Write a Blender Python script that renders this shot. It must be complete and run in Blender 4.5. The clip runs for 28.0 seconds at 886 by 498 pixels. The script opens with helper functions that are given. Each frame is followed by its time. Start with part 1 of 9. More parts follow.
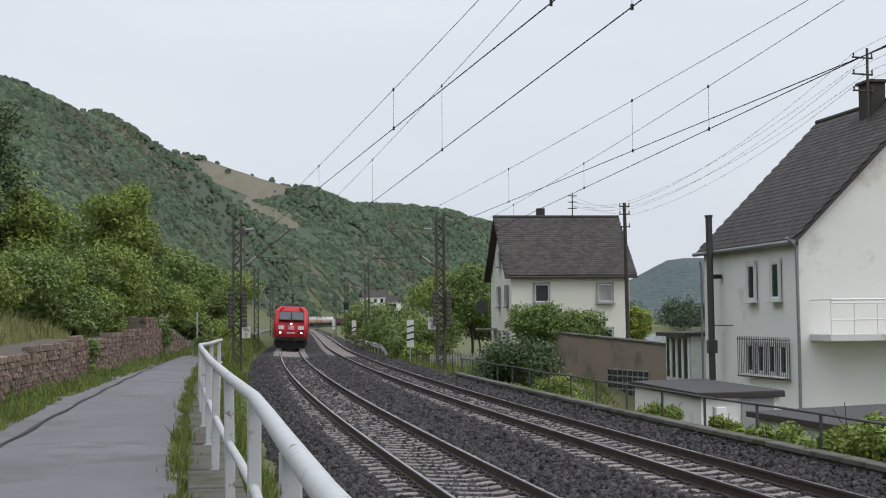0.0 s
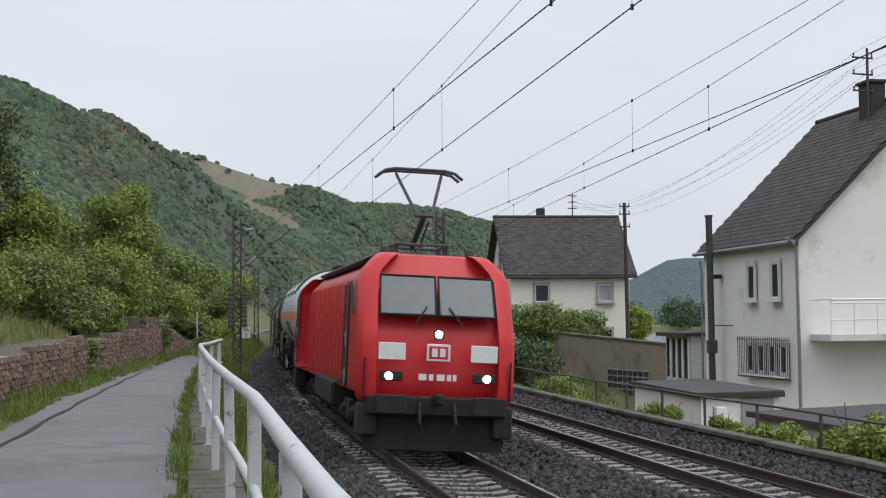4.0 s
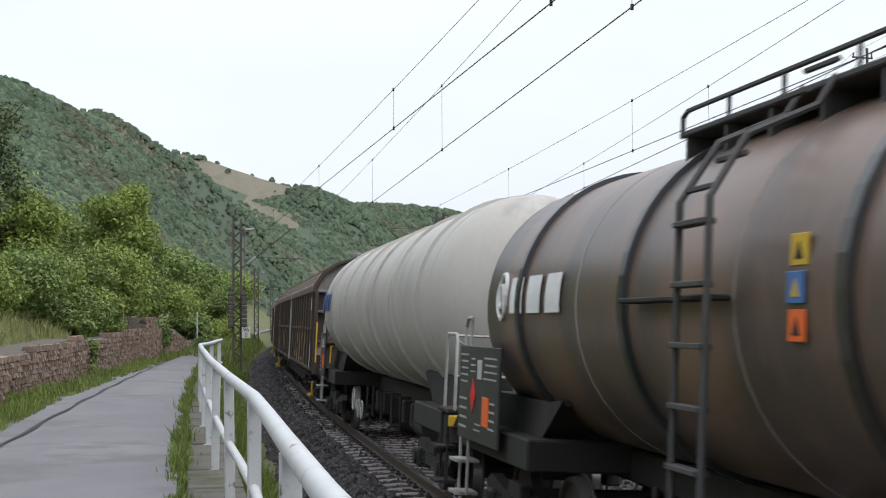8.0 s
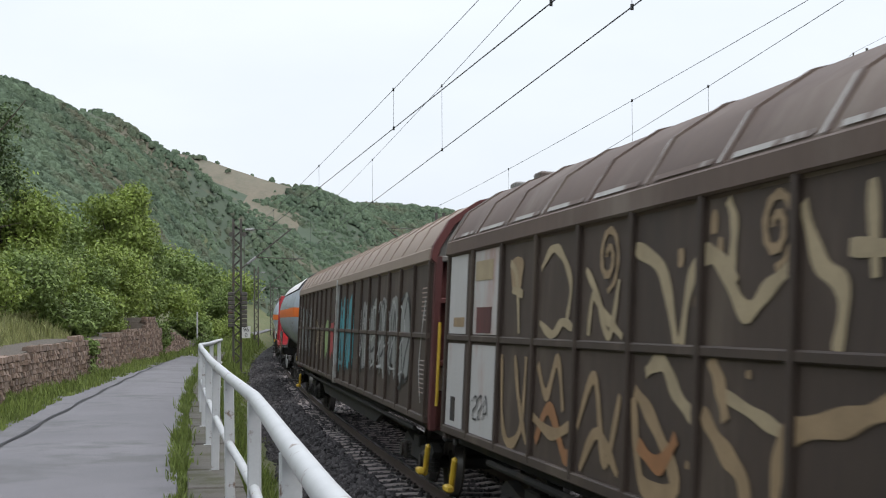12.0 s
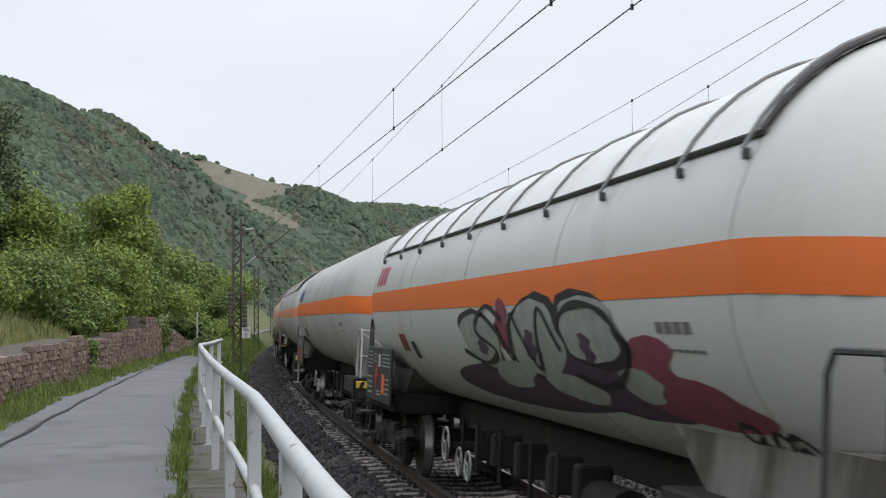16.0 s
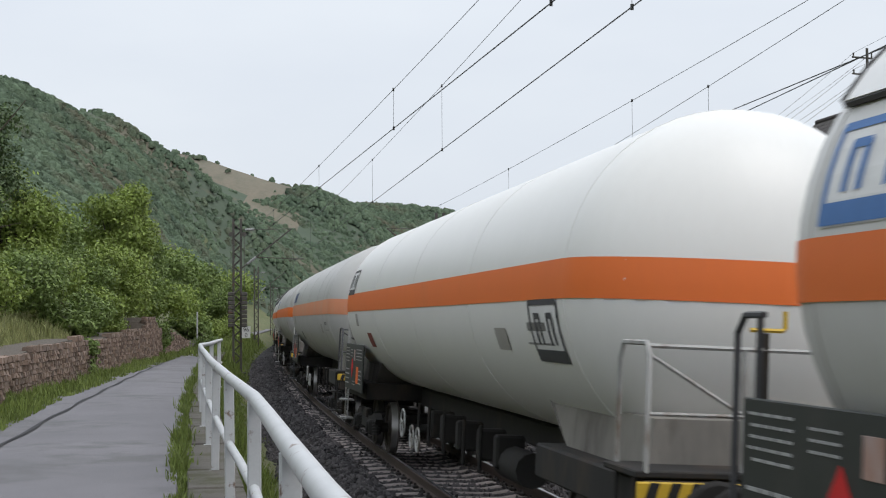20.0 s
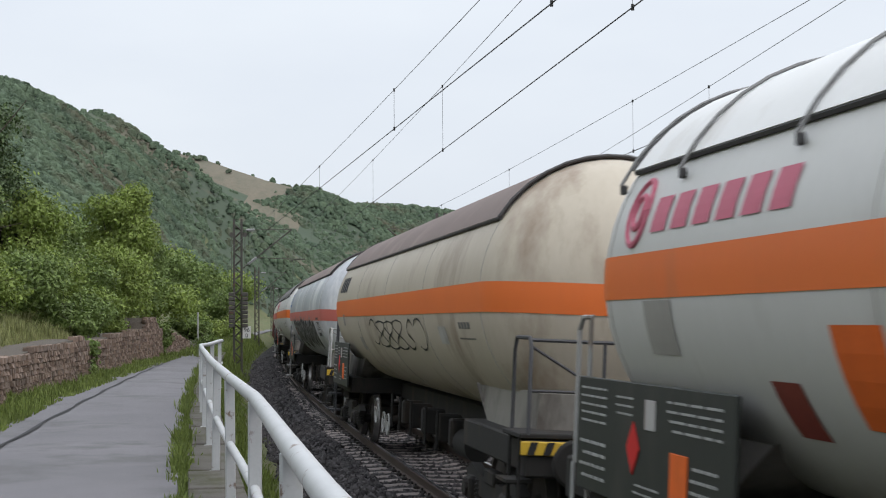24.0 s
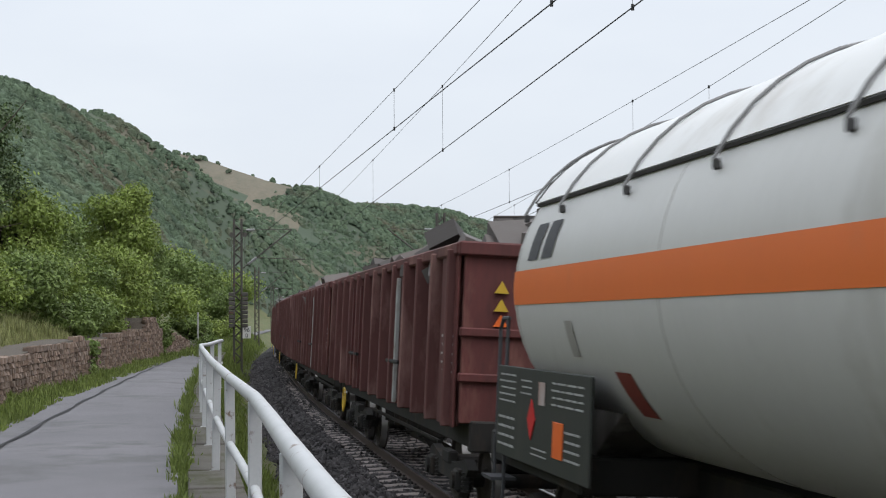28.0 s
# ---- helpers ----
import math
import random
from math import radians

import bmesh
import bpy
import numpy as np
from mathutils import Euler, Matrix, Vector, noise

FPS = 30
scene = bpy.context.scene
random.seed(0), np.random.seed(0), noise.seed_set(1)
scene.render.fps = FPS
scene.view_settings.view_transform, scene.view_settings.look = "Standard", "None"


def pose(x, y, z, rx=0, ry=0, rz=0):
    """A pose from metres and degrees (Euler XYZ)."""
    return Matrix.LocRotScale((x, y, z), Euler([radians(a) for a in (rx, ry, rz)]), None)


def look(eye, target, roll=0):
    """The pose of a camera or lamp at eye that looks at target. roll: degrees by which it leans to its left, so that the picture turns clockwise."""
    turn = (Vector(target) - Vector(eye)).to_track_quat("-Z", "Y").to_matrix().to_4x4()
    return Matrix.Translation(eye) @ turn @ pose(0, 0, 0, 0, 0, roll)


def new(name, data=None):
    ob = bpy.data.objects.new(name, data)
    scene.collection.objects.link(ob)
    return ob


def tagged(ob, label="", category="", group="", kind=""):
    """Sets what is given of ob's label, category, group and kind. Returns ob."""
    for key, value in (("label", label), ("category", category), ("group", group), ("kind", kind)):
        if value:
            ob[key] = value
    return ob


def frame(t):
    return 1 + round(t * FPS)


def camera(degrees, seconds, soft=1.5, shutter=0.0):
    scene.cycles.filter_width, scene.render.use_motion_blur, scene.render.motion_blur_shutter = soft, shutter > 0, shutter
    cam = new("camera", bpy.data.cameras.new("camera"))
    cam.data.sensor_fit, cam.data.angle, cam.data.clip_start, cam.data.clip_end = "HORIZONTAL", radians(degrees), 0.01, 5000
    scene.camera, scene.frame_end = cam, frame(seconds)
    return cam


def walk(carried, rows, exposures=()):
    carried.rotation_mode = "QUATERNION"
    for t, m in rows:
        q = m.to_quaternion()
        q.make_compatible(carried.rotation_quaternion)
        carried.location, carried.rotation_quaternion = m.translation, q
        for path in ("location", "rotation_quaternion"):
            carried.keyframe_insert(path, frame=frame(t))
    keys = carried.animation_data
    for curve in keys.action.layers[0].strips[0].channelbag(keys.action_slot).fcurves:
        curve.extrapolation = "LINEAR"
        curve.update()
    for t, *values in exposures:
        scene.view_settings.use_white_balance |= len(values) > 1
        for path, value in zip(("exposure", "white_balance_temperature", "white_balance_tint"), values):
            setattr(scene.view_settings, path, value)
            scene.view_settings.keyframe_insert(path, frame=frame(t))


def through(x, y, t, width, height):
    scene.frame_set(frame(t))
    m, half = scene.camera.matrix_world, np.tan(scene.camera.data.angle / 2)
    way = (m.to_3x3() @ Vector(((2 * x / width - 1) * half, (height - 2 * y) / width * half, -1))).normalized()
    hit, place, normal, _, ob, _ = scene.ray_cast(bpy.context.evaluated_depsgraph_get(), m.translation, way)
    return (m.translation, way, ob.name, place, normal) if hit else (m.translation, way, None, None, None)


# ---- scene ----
# ---- camera: it stands still on the path beside the railing; a slight nudge late in the shot ----
EYE = (0.0, 0.0, 2.40)
cam = camera(35.36, 28.0, 1.1, 0.1)
VIEW = pose(*EYE, 92.909, 0, 0) @ pose(0, 0, 0, 0, 0, -0.45)
VIEW_LATE = pose(*EYE, 92.925, 0, 0.025) @ pose(0, 0, 0, 0, 0, -0.45)
walk(cam, [(0.0, VIEW), (22.0, VIEW), (24.0, VIEW_LATE), (28.0, VIEW_LATE)],
     exposures=[(0.0, -0.04), (3.5, -0.04), (6.0, 0.14), (7.0, 0.32), (8.0, 0.32), (9.0, 0.26), (12.0, 0.27), (15.0, 0.12), (18.0, 0.14), (20.0, 0.04), (25.0, 0.1), (28.0, 0.1)])

# ---- light: an overcast day, soft light through high cloud ----
world = bpy.data.worlds.new("overcast_sky")
scene.world = world
world.use_nodes = True
wt = world.node_tree
wt.nodes.clear()
sky = wt.nodes.new("ShaderNodeTexSky")
sky.sky_type, sky.sun_disc = "NISHITA", False
sky.sun_elevation, sky.sun_rotation = radians(56), radians(128)
sky.air_density, sky.dust_density, sky.ozone_density = 1.0, 4.0, 1.0
cloud = wt.nodes.new("ShaderNodeTexNoise")
cloud.inputs["Scale"].default_value, cloud.inputs["Detail"].default_value = 2.2, 5.0
tc = wt.nodes.new("ShaderNodeTexCoord")
mp = wt.nodes.new("ShaderNodeMapping")
mp.inputs["Scale"].default_value = (1, 1, 3.0)
ramp = wt.nodes.new("ShaderNodeValToRGB")
ramp.color_ramp.elements[0].position, ramp.color_ramp.elements[0].color = 0.3, (6.9, 7.4, 8.2, 1)
ramp.color_ramp.elements[1].position, ramp.color_ramp.elements[1].color = 0.7, (8.0, 8.45, 9.0, 1)
mix = wt.nodes.new("ShaderNodeMixRGB")
mix.inputs[0].default_value = 0.85
bg = wt.nodes.new("ShaderNodeBackground")
bg.inputs["Strength"].default_value = 0.11
wo = wt.nodes.new("ShaderNodeOutputWorld")
wt.links.new(tc.outputs["Generated"], mp.inputs[0])
wt.links.new(mp.outputs[0], cloud.inputs["Vector"])
wt.links.new(cloud.outputs["Fac"], ramp.inputs[0])
wt.links.new(sky.outputs[0], mix.inputs[1])
wt.links.new(ramp.outputs[0], mix.inputs[2])
# an overcast sky is brighter overhead than at the horizon
sep = wt.nodes.new("ShaderNodeSeparateXYZ")
lift = wt.nodes.new("ShaderNodeMapRange")
lift.interpolation_type = "SMOOTHSTEP"
lift.inputs[1].default_value, lift.inputs[2].default_value = 0.16, 0.9
lift.inputs[3].default_value, lift.inputs[4].default_value = 1.0, 1.9
gain = wt.nodes.new("ShaderNodeVectorMath")
gain.operation = "SCALE"
wt.links.new(tc.outputs["Generated"], sep.inputs[0])
wt.links.new(sep.outputs["Z"], lift.inputs[0])
wt.links.new(mix.outputs[0], gain.inputs[0])
wt.links.new(lift.outputs[0], gain.inputs["Scale"])
wt.links.new(gain.outputs[0], bg.inputs[0])
wt.links.new(bg.outputs[0], wo.inputs[0])
sun = new("sun", bpy.data.lights.new("sun", "SUN"))
sun.data.energy, sun.data.angle, sun.data.color = 1.0, radians(30), (1.0, 0.97, 0.94)
sun.matrix_world = look((0, 0, 0), (-0.45, 0.35, -0.85))
# ---- materials ----
def material(name, base, rough=0.7, metal=0.0, second=None, scale=3.0, amount=0.5, fine=40.0, bump=0.15,
             stretch=(1, 1, 1), vary=0.0, spot=None, spot_scale=1.2, spot_edge=(0.58, 0.66), island=0.0, dist=0.02, spec=0.4):
    """Principled surface: two tones at two scales, an optional stain with a shape of its own, grain relief."""
    m = bpy.data.materials.new(name)
    m.use_nodes = True
    nt = m.node_tree
    b = nt.nodes["Principled BSDF"]
    b.inputs["Roughness"].default_value, b.inputs["Metallic"].default_value = rough, metal
    b.inputs["Specular IOR Level"].default_value = spec
    co = nt.nodes.new("ShaderNodeTexCoord")
    mp = nt.nodes.new("ShaderNodeMapping")
    mp.inputs["Scale"].default_value = stretch
    nt.links.new(co.outputs["Object"], mp.inputs[0])
    info = nt.nodes.new("ShaderNodeObjectInfo")
    add = nt.nodes.new("ShaderNodeVectorMath")
    add.operation = "MULTIPLY_ADD"
    add.inputs[1].default_value = (37.0, 21.0, 53.0)
    nt.links.new(info.outputs["Random"], add.inputs[0])
    nt.links.new(mp.outputs[0], add.inputs[2])
    n1 = nt.nodes.new("ShaderNodeTexNoise")
    n1.inputs["Scale"].default_value, n1.inputs["Detail"].default_value = scale, 6
    n2 = nt.nodes.new("ShaderNodeTexNoise")
    n2.inputs["Scale"].default_value, n2.inputs["Detail"].default_value = fine, 4
    for n in (n1, n2):
        nt.links.new(add.outputs[0], n.inputs["Vector"])
    second = second or tuple(c * 0.6 for c in base)
    ramp = nt.nodes.new("ShaderNodeValToRGB")
    ramp.color_ramp.elements[0].position, ramp.color_ramp.elements[0].color = 0.5 - 0.25, (*second, 1)
    ramp.color_ramp.elements[1].position, ramp.color_ramp.elements[1].color = 0.5 + 0.2, (*base, 1)
    mixn = nt.nodes.new("ShaderNodeMath")
    mixn.operation = "MULTIPLY_ADD"
    mixn.inputs[1].default_value, mixn.inputs[2].default_value = 0.35, 0.0
    nt.links.new(n2.outputs["Fac"], mixn.inputs[0])
    s = nt.nodes.new("ShaderNodeMath")
    s.operation = "MULTIPLY_ADD"
    s.inputs[1].default_value = 0.65
    nt.links.new(n1.outputs["Fac"], s.inputs[0])
    nt.links.new(mixn.outputs[0], s.inputs[2])
    nt.links.new(s.outputs[0], ramp.inputs[0])
    col = ramp.outputs[0]
    plain = nt.nodes.new("ShaderNodeMixRGB")
    plain.inputs[0].default_value = amount
    plain.inputs[1].default_value = (*base, 1)
    nt.links.new(col, plain.inputs[2])
    col = plain.outputs[0]
    if spot:
        n3 = nt.nodes.new("ShaderNodeTexNoise")
        n3.inputs["Scale"].default_value, n3.inputs["Detail"].default_value = spot_scale, 8
        n3.inputs["Roughness"].default_value = 0.65
        nt.links.new(add.outputs[0], n3.inputs["Vector"])
        r3 = nt.nodes.new("ShaderNodeMapRange")
        r3.inputs[1].default_value, r3.inputs[2].default_value = spot_edge
        nt.links.new(n3.outputs["Fac"], r3.inputs[0])
        mx = nt.nodes.new("ShaderNodeMixRGB")
        mx.inputs[2].default_value = (*spot, 1)
        nt.links.new(r3.outputs[0], mx.inputs[0])
        nt.links.new(col, mx.inputs[1])
        col = mx.outputs[0]
    if vary or island:
        hsv = nt.nodes.new("ShaderNodeHueSaturation")
        mr = nt.nodes.new("ShaderNodeMapRange")
        a = max(vary, island)
        mr.inputs[3].default_value, mr.inputs[4].default_value = 1 - a, 1 + a
        if island:
            geo = nt.nodes.new("ShaderNodeNewGeometry")
            nt.links.new(geo.outputs["Random Per Island"], mr.inputs[0])
        else:
            nt.links.new(info.outputs["Random"], mr.inputs[0])
        nt.links.new(mr.outputs[0], hsv.inputs["Value"])
        nt.links.new(col, hsv.inputs["Color"])
        col = hsv.outputs[0]
    nt.links.new(col, b.inputs["Base Color"])
    if bump:
        bp = nt.nodes.new("ShaderNodeBump")
        bp.inputs["Strength"].default_value, bp.inputs["Distance"].default_value = bump, dist
        nt.links.new(n2.outputs["Fac"], bp.inputs["Height"])
        nt.links.new(bp.outputs[0], b.inputs["Normal"])
    return m


def leaf_material(name, base, second, vary=0.35, through=0.25):
    m = material(name, base, 0.6, second=second, scale=0.6, amount=0.7, fine=6, bump=0, island=vary)
    nt = m.node_tree
    b = nt.nodes["Principled BSDF"]
    tr = nt.nodes.new("ShaderNodeBsdfTranslucent")
    ms = nt.nodes.new("ShaderNodeMixShader")
    ms.inputs[0].default_value = through
    nt.links.new(b.inputs["Base Color"].links[0].from_socket, tr.inputs[0])
    nt.links.new(b.outputs[0], ms.inputs[1])
    nt.links.new(tr.outputs[0], ms.inputs[2])
    nt.links.new(ms.outputs[0], nt.nodes["Material Output"].inputs[0])
    return m


def glow(name, color, strength):
    m = bpy.data.materials.new(name)
    m.use_nodes = True
    b = m.node_tree.nodes["Principled BSDF"]
    b.inputs["Emission Color"].default_value, b.inputs["Emission Strength"].default_value = (*color, 1), strength
    return m


def glass(name, tint=(0.02, 0.025, 0.03)):
    m = material(name, tint, 0.08, bump=0, amount=0.2, spec=0.35)
    return m


# ---- mesh building ----
class Mesh:
    """Collects vertices and faces of one part."""

    def __init__(self):
        self.v, self.f = [], []

    def add(self, verts, faces):
        k = len(self.v)
        self.v += [tuple(p) for p in verts]
        self.f += [tuple(i + k for i in face) for face in faces]
        return self

    def box(self, c, size, bev=0.0, m=None):
        hx, hy, hz = (s / 2 for s in size)
        b = min(bev, hx * 0.9, hy * 0.9, hz * 0.9)
        if b <= 0:
            vs = [(x, y, z) for x in (-hx, hx) for y in (-hy, hy) for z in (-hz, hz)]
            fs = [(0, 1, 3, 2), (4, 6, 7, 5), (0, 4, 5, 1), (2, 3, 7, 6), (0, 2, 6, 4), (1, 5, 7, 3)]
        else:
            vs, ids, fs = [], {}, []
            for sx in (-1, 1):
                for sy in (-1, 1):
                    for sz in (-1, 1):
                        for ax in range(3):
                            h = [hx - b, hy - b, hz - b]
                            h[ax] += b
                            ids[sx, sy, sz, ax] = len(vs)
                            vs.append((sx * h[0], sy * h[1], sz * h[2]))
            for ax in range(3):
                o = [a for a in range(3) if a != ax]
                for sg in (-1, 1):
                    q = []
                    for u, w in ((-1, -1), (1, -1), (1, 1), (-1, 1)):
                        k = [0, 0, 0]
                        k[ax], k[o[0]], k[o[1]] = sg, u, w
                        q.append(ids[(*k, ax)])
                    fs.append(tuple(q) if (sg > 0) == (ax != 1) else tuple(q[::-1]))
                for u in (-1, 1):
                    for w in (-1, 1):
                        k1, k2 = [0, 0, 0], [0, 0, 0]
                        k1[ax], k2[ax] = -1, 1
                        k1[o[0]] = k2[o[0]] = u
                        k1[o[1]] = k2[o[1]] = w
                        q = (ids[(*k1, o[0])], ids[(*k2, o[0])], ids[(*k2, o[1])], ids[(*k1, o[1])])
                        fs.append(q if (u * w > 0) == (ax != 1) else q[::-1])
            for sx in (-1, 1):
                for sy in (-1, 1):
                    for sz in (-1, 1):
                        q = tuple(ids[sx, sy, sz, a] for a in range(3))
                        fs.append(q if sx * sy * sz > 0 else q[::-1])
        if m is not None:
            vs = [m @ Vector(p) for p in vs]
        return self.add([(p[0] + c[0], p[1] + c[1], p[2] + c[2]) for p in vs], fs)

    def tube(self, pts, r, n=8, caps=True, r2=None):
        """A round bar along a polyline; r2: the radius at its end."""
        pts = [Vector(p) for p in pts]
        rings, up = [], None
        for i, p in enumerate(pts):
            d = (pts[min(i + 1, len(pts) - 1)] - pts[max(i - 1, 0)]).normalized()
            if up is None:
                up = Vector((0, 0, 1)) if abs(d.z) < 0.9 else Vector((1, 0, 0))
            side = d.cross(up).normalized()
            up = side.cross(d).normalized()
            rr = r if r2 is None else r + (r2 - r) * i / (len(pts) - 1)
            rings.append([p + rr * (math.cos(2 * math.pi * k / n) * side + math.sin(2 * math.pi * k / n) * up) for k in range(n)])
        vs = [q for ring in rings for q in ring]
        fs = [(i * n + k, i * n + (k + 1) % n, (i + 1) * n + (k + 1) % n, (i + 1) * n + k) for i in range(len(pts) - 1) for k in range(n)]
        if caps:
            fs += [tuple(range(n))[::-1], tuple(range((len(pts) - 1) * n, len(pts) * n))]
        return self.add(vs, fs)

    def disc(self, c, axis, r, depth, n=16):
        a = Vector(axis).normalized() * depth / 2
        return self.tube([Vector(c) - a, Vector(c) + a], r, n)

    def lathe(self, profile, n=32, c=(0, 0, 0)):
        """Turns (radius, y) points round the y axis through c."""
        vs = [(c[0] + r * math.sin(2 * math.pi * k / n), c[1] + y, c[2] + r * math.cos(2 * math.pi * k / n)) for r, y in profile for k in range(n)]
        fs = [(i * n + k, (i + 1) * n + k, (i + 1) * n + (k + 1) % n, i * n + (k + 1) % n) for i in range(len(profile) - 1) for k in range(n)]
        fs += [tuple(range(n)), tuple(range((len(profile) - 1) * n, len(profile) * n))[::-1]]
        return self.add(vs, fs)

    def prism(self, poly, a, b, axis=1):
        """A closed outline pushed from a to b along an axis; the outline is in the two other axes."""
        def at(p, t):
            q = list(p)
            q.insert(axis, t)
            return tuple(q)
        n = len(poly)
        vs = [at(p, a) for p in poly] + [at(p, b) for p in poly]
        fs = [(k, (k + 1) % n, n + (k + 1) % n, n + k) for k in range(n)] + [tuple(range(n))[::-1], tuple(range(n, 2 * n))]
        return self.add(vs, fs)

    def sheet_of(self, rows):
        self.sheet(rows)
        return self

    def sheet(self, rows):
        """A surface through rows of points."""
        n = len(rows[0])
        return self.add([p for r in rows for p in r], [(i * n + k, i * n + k + 1, (i + 1) * n + k + 1, (i + 1) * n + k) for i in range(len(rows) - 1) for k in range(n - 1)])

    def data(self, name, mat, smooth=False):
        me = bpy.data.meshes.new(name)
        me.from_pydata(self.v, [], self.f)
        bm = bmesh.new()
        bm.from_mesh(me)
        if len(self.f) < 60000:
            bmesh.ops.recalc_face_normals(bm, faces=bm.faces)
        bm.to_mesh(me)
        bm.free()
        me.materials.append(mat)
        if smooth:
            me.polygons.foreach_set("use_smooth", [True] * len(me.polygons))
            me.set_sharp_from_angle(angle=radians(38))
        return me


def part(name, mesh, mat, parent=None, label="", smooth=False, m=None):
    ob = new(name, mesh if isinstance(mesh, bpy.types.Mesh) else mesh.data(name, mat, smooth))
    ob.parent = parent
    if m is not None:
        ob.matrix_basis = m
    return tagged(ob, label)


def thing(name, label, category, group="", kind="", m=None):
    ob = new(name)
    ob.empty_display_size = 0.1
    if m is not None:
        ob.matrix_basis = m
    return tagged(ob, label, category, group, kind)


def soup(name, verts, faces, mat, smooth=False):
    """One mesh from large arrays."""
    me = bpy.data.meshes.new(name)
    verts, faces = np.asarray(verts, np.float32), np.asarray(faces, np.int32)
    k = faces.shape[1]
    me.vertices.add(len(verts))
    me.vertices.foreach_set("co", verts.ravel())
    me.loops.add(faces.size)
    me.loops.foreach_set("vertex_index", faces.ravel())
    me.polygons.add(len(faces))
    me.polygons.foreach_set("loop_start", np.arange(0, faces.size, k, dtype=np.int32))
    if smooth:
        me.polygons.foreach_set("use_smooth", np.ones(len(faces), bool))
    me.update(calc_edges=True)
    me.materials.append(mat)
    return me


def letters(text, size, mat, parent, m, name="lettering", label="", shear=0.0, thick=0.004, width=1.0):
    """Raised lettering as a mesh, its baseline along local x, facing local z."""
    cu = bpy.data.curves.new(name, "FONT")
    cu.body, cu.size, cu.extrude, cu.shear, cu.align_x, cu.resolution_u = text, size, thick, shear, "CENTER", 3
    tmp = new("tmp", cu)
    me = bpy.data.meshes.new_from_object(tmp.evaluated_get(bpy.context.evaluated_depsgraph_get()))
    bpy.data.objects.remove(tmp)
    bpy.data.curves.remove(cu)
    me.materials.clear()
    me.materials.append(mat)
    me.transform(Matrix.Diagonal((width, 1, 1, 1)))
    ob = new(name, me)
    ob.parent, ob.matrix_basis = parent, m
    return tagged(ob, label)


# ---- the line of the railway: near track, curving; s runs away from the camera ----
TS = np.arange(-700, 901, 1.0)
_bend = np.interp(TS, [-400, -300, 0, 40, 80, 120, 165, 380, 450, 900], [0, .061, .061, .054, .032, .026, -.003, 0, .03, .03])
_turn = np.concatenate([[0], np.cumsum((_bend[1:] + _bend[:-1]) / 2)])
TH = np.radians(_turn - np.interp(0, TS, _turn) - 11.4)
TX = np.concatenate([[0], np.cumsum((np.sin(TH[1:]) + np.sin(TH[:-1])) / 2)])
TY = np.concatenate([[0], np.cumsum((np.cos(TH[1:]) + np.cos(TH[:-1])) / 2)])
TX, TY = TX - np.interp(0, TS, TX) + 4.44, TY - np.interp(0, TS, TY)
CANT, GAUGE, SECOND = 0.078, 1.5, 4.07


def along(s, d=0.0, z=0.0):
    """The point d metres to the right of the near track's middle at s."""
    h = np.interp(s, TS, TH)
    return Vector((float(np.interp(s, TS, TX) + d * np.cos(h)), float(np.interp(s, TS, TY) - d * np.sin(h)), z))


def turn_at(s):
    return -math.degrees(float(np.interp(s, TS, TH)))


def lean_at(s):
    return math.degrees(math.asin(CANT / GAUGE)) * float(np.interp(s, [-600, -500, 110, 190], [0, 1, 1, 0]))


def rail_z(s, d):
    """Height of the track plane beside the middle of a track."""
    return -math.tan(math.radians(lean_at(s))) * d


def upright(s, d=0.0, z=0.0, spin=0.0):
    p = along(s, d, z)
    return pose(p.x, p.y, p.z, 0, 0, turn_at(s) + spin)


def on_track(s, half, d=0.0):
    """The pose of a vehicle whose bogies stand half a metres before and behind s."""
    a, b = along(s - half, d), along(s + half, d)
    c = (a + b) / 2
    return pose(c.x, c.y, 0.0, 0, lean_at(s), math.degrees(math.atan2(-(b.x - a.x), b.y - a.y)))
# ---- the palette ----
M_ASPHALT = material("path_asphalt", (0.165, 0.159, 0.168), 0.85, second=(0.088, 0.086, 0.092), scale=0.45, amount=0.9, fine=70, bump=0.7, dist=0.01, spot=(0.10, 0.098, 0.10), spot_scale=0.7, spot_edge=(0.5, 0.62))
M_GRASS_SOIL = material("grassy_soil", (0.095, 0.11, 0.04), 0.95, second=(0.055, 0.06, 0.028), scale=0.4, fine=12, bump=0.6, dist=0.05, spot=(0.13, 0.12, 0.06), spot_scale=0.25, spot_edge=(0.5, 0.65))
M_BALLAST = material("ballast_bed", (0.034, 0.032, 0.033), 0.95, second=(0.009, 0.008, 0.009), scale=14, amount=0.9, fine=45, bump=1.0, dist=0.05, spot=(0.09, 0.075, 0.06), spot_scale=0.3)
M_STONE = material("ballast_stone", (0.050, 0.045, 0.046), 0.9, second=(0.014, 0.0125, 0.013), scale=3, fine=30, bump=0.2, island=0.75)
M_SLEEPER = material("concrete_sleeper", (0.23, 0.20, 0.188), 0.9, second=(0.125, 0.105, 0.098), scale=4, fine=50, bump=0.25, dist=0.01, vary=0.12)
M_RAIL = material("rusty_rail", (0.055, 0.036, 0.028), 0.75, second=(0.03, 0.022, 0.02), scale=3, fine=40, bump=0.15, dist=0.004)
M_RAILTOP = material("worn_rail_head", (0.32, 0.32, 0.34), 0.28, 0.9, second=(0.22, 0.22, 0.23), scale=2, bump=0.02)
M_CLIP = material("fastening", (0.03, 0.026, 0.024), 0.8, scale=20)
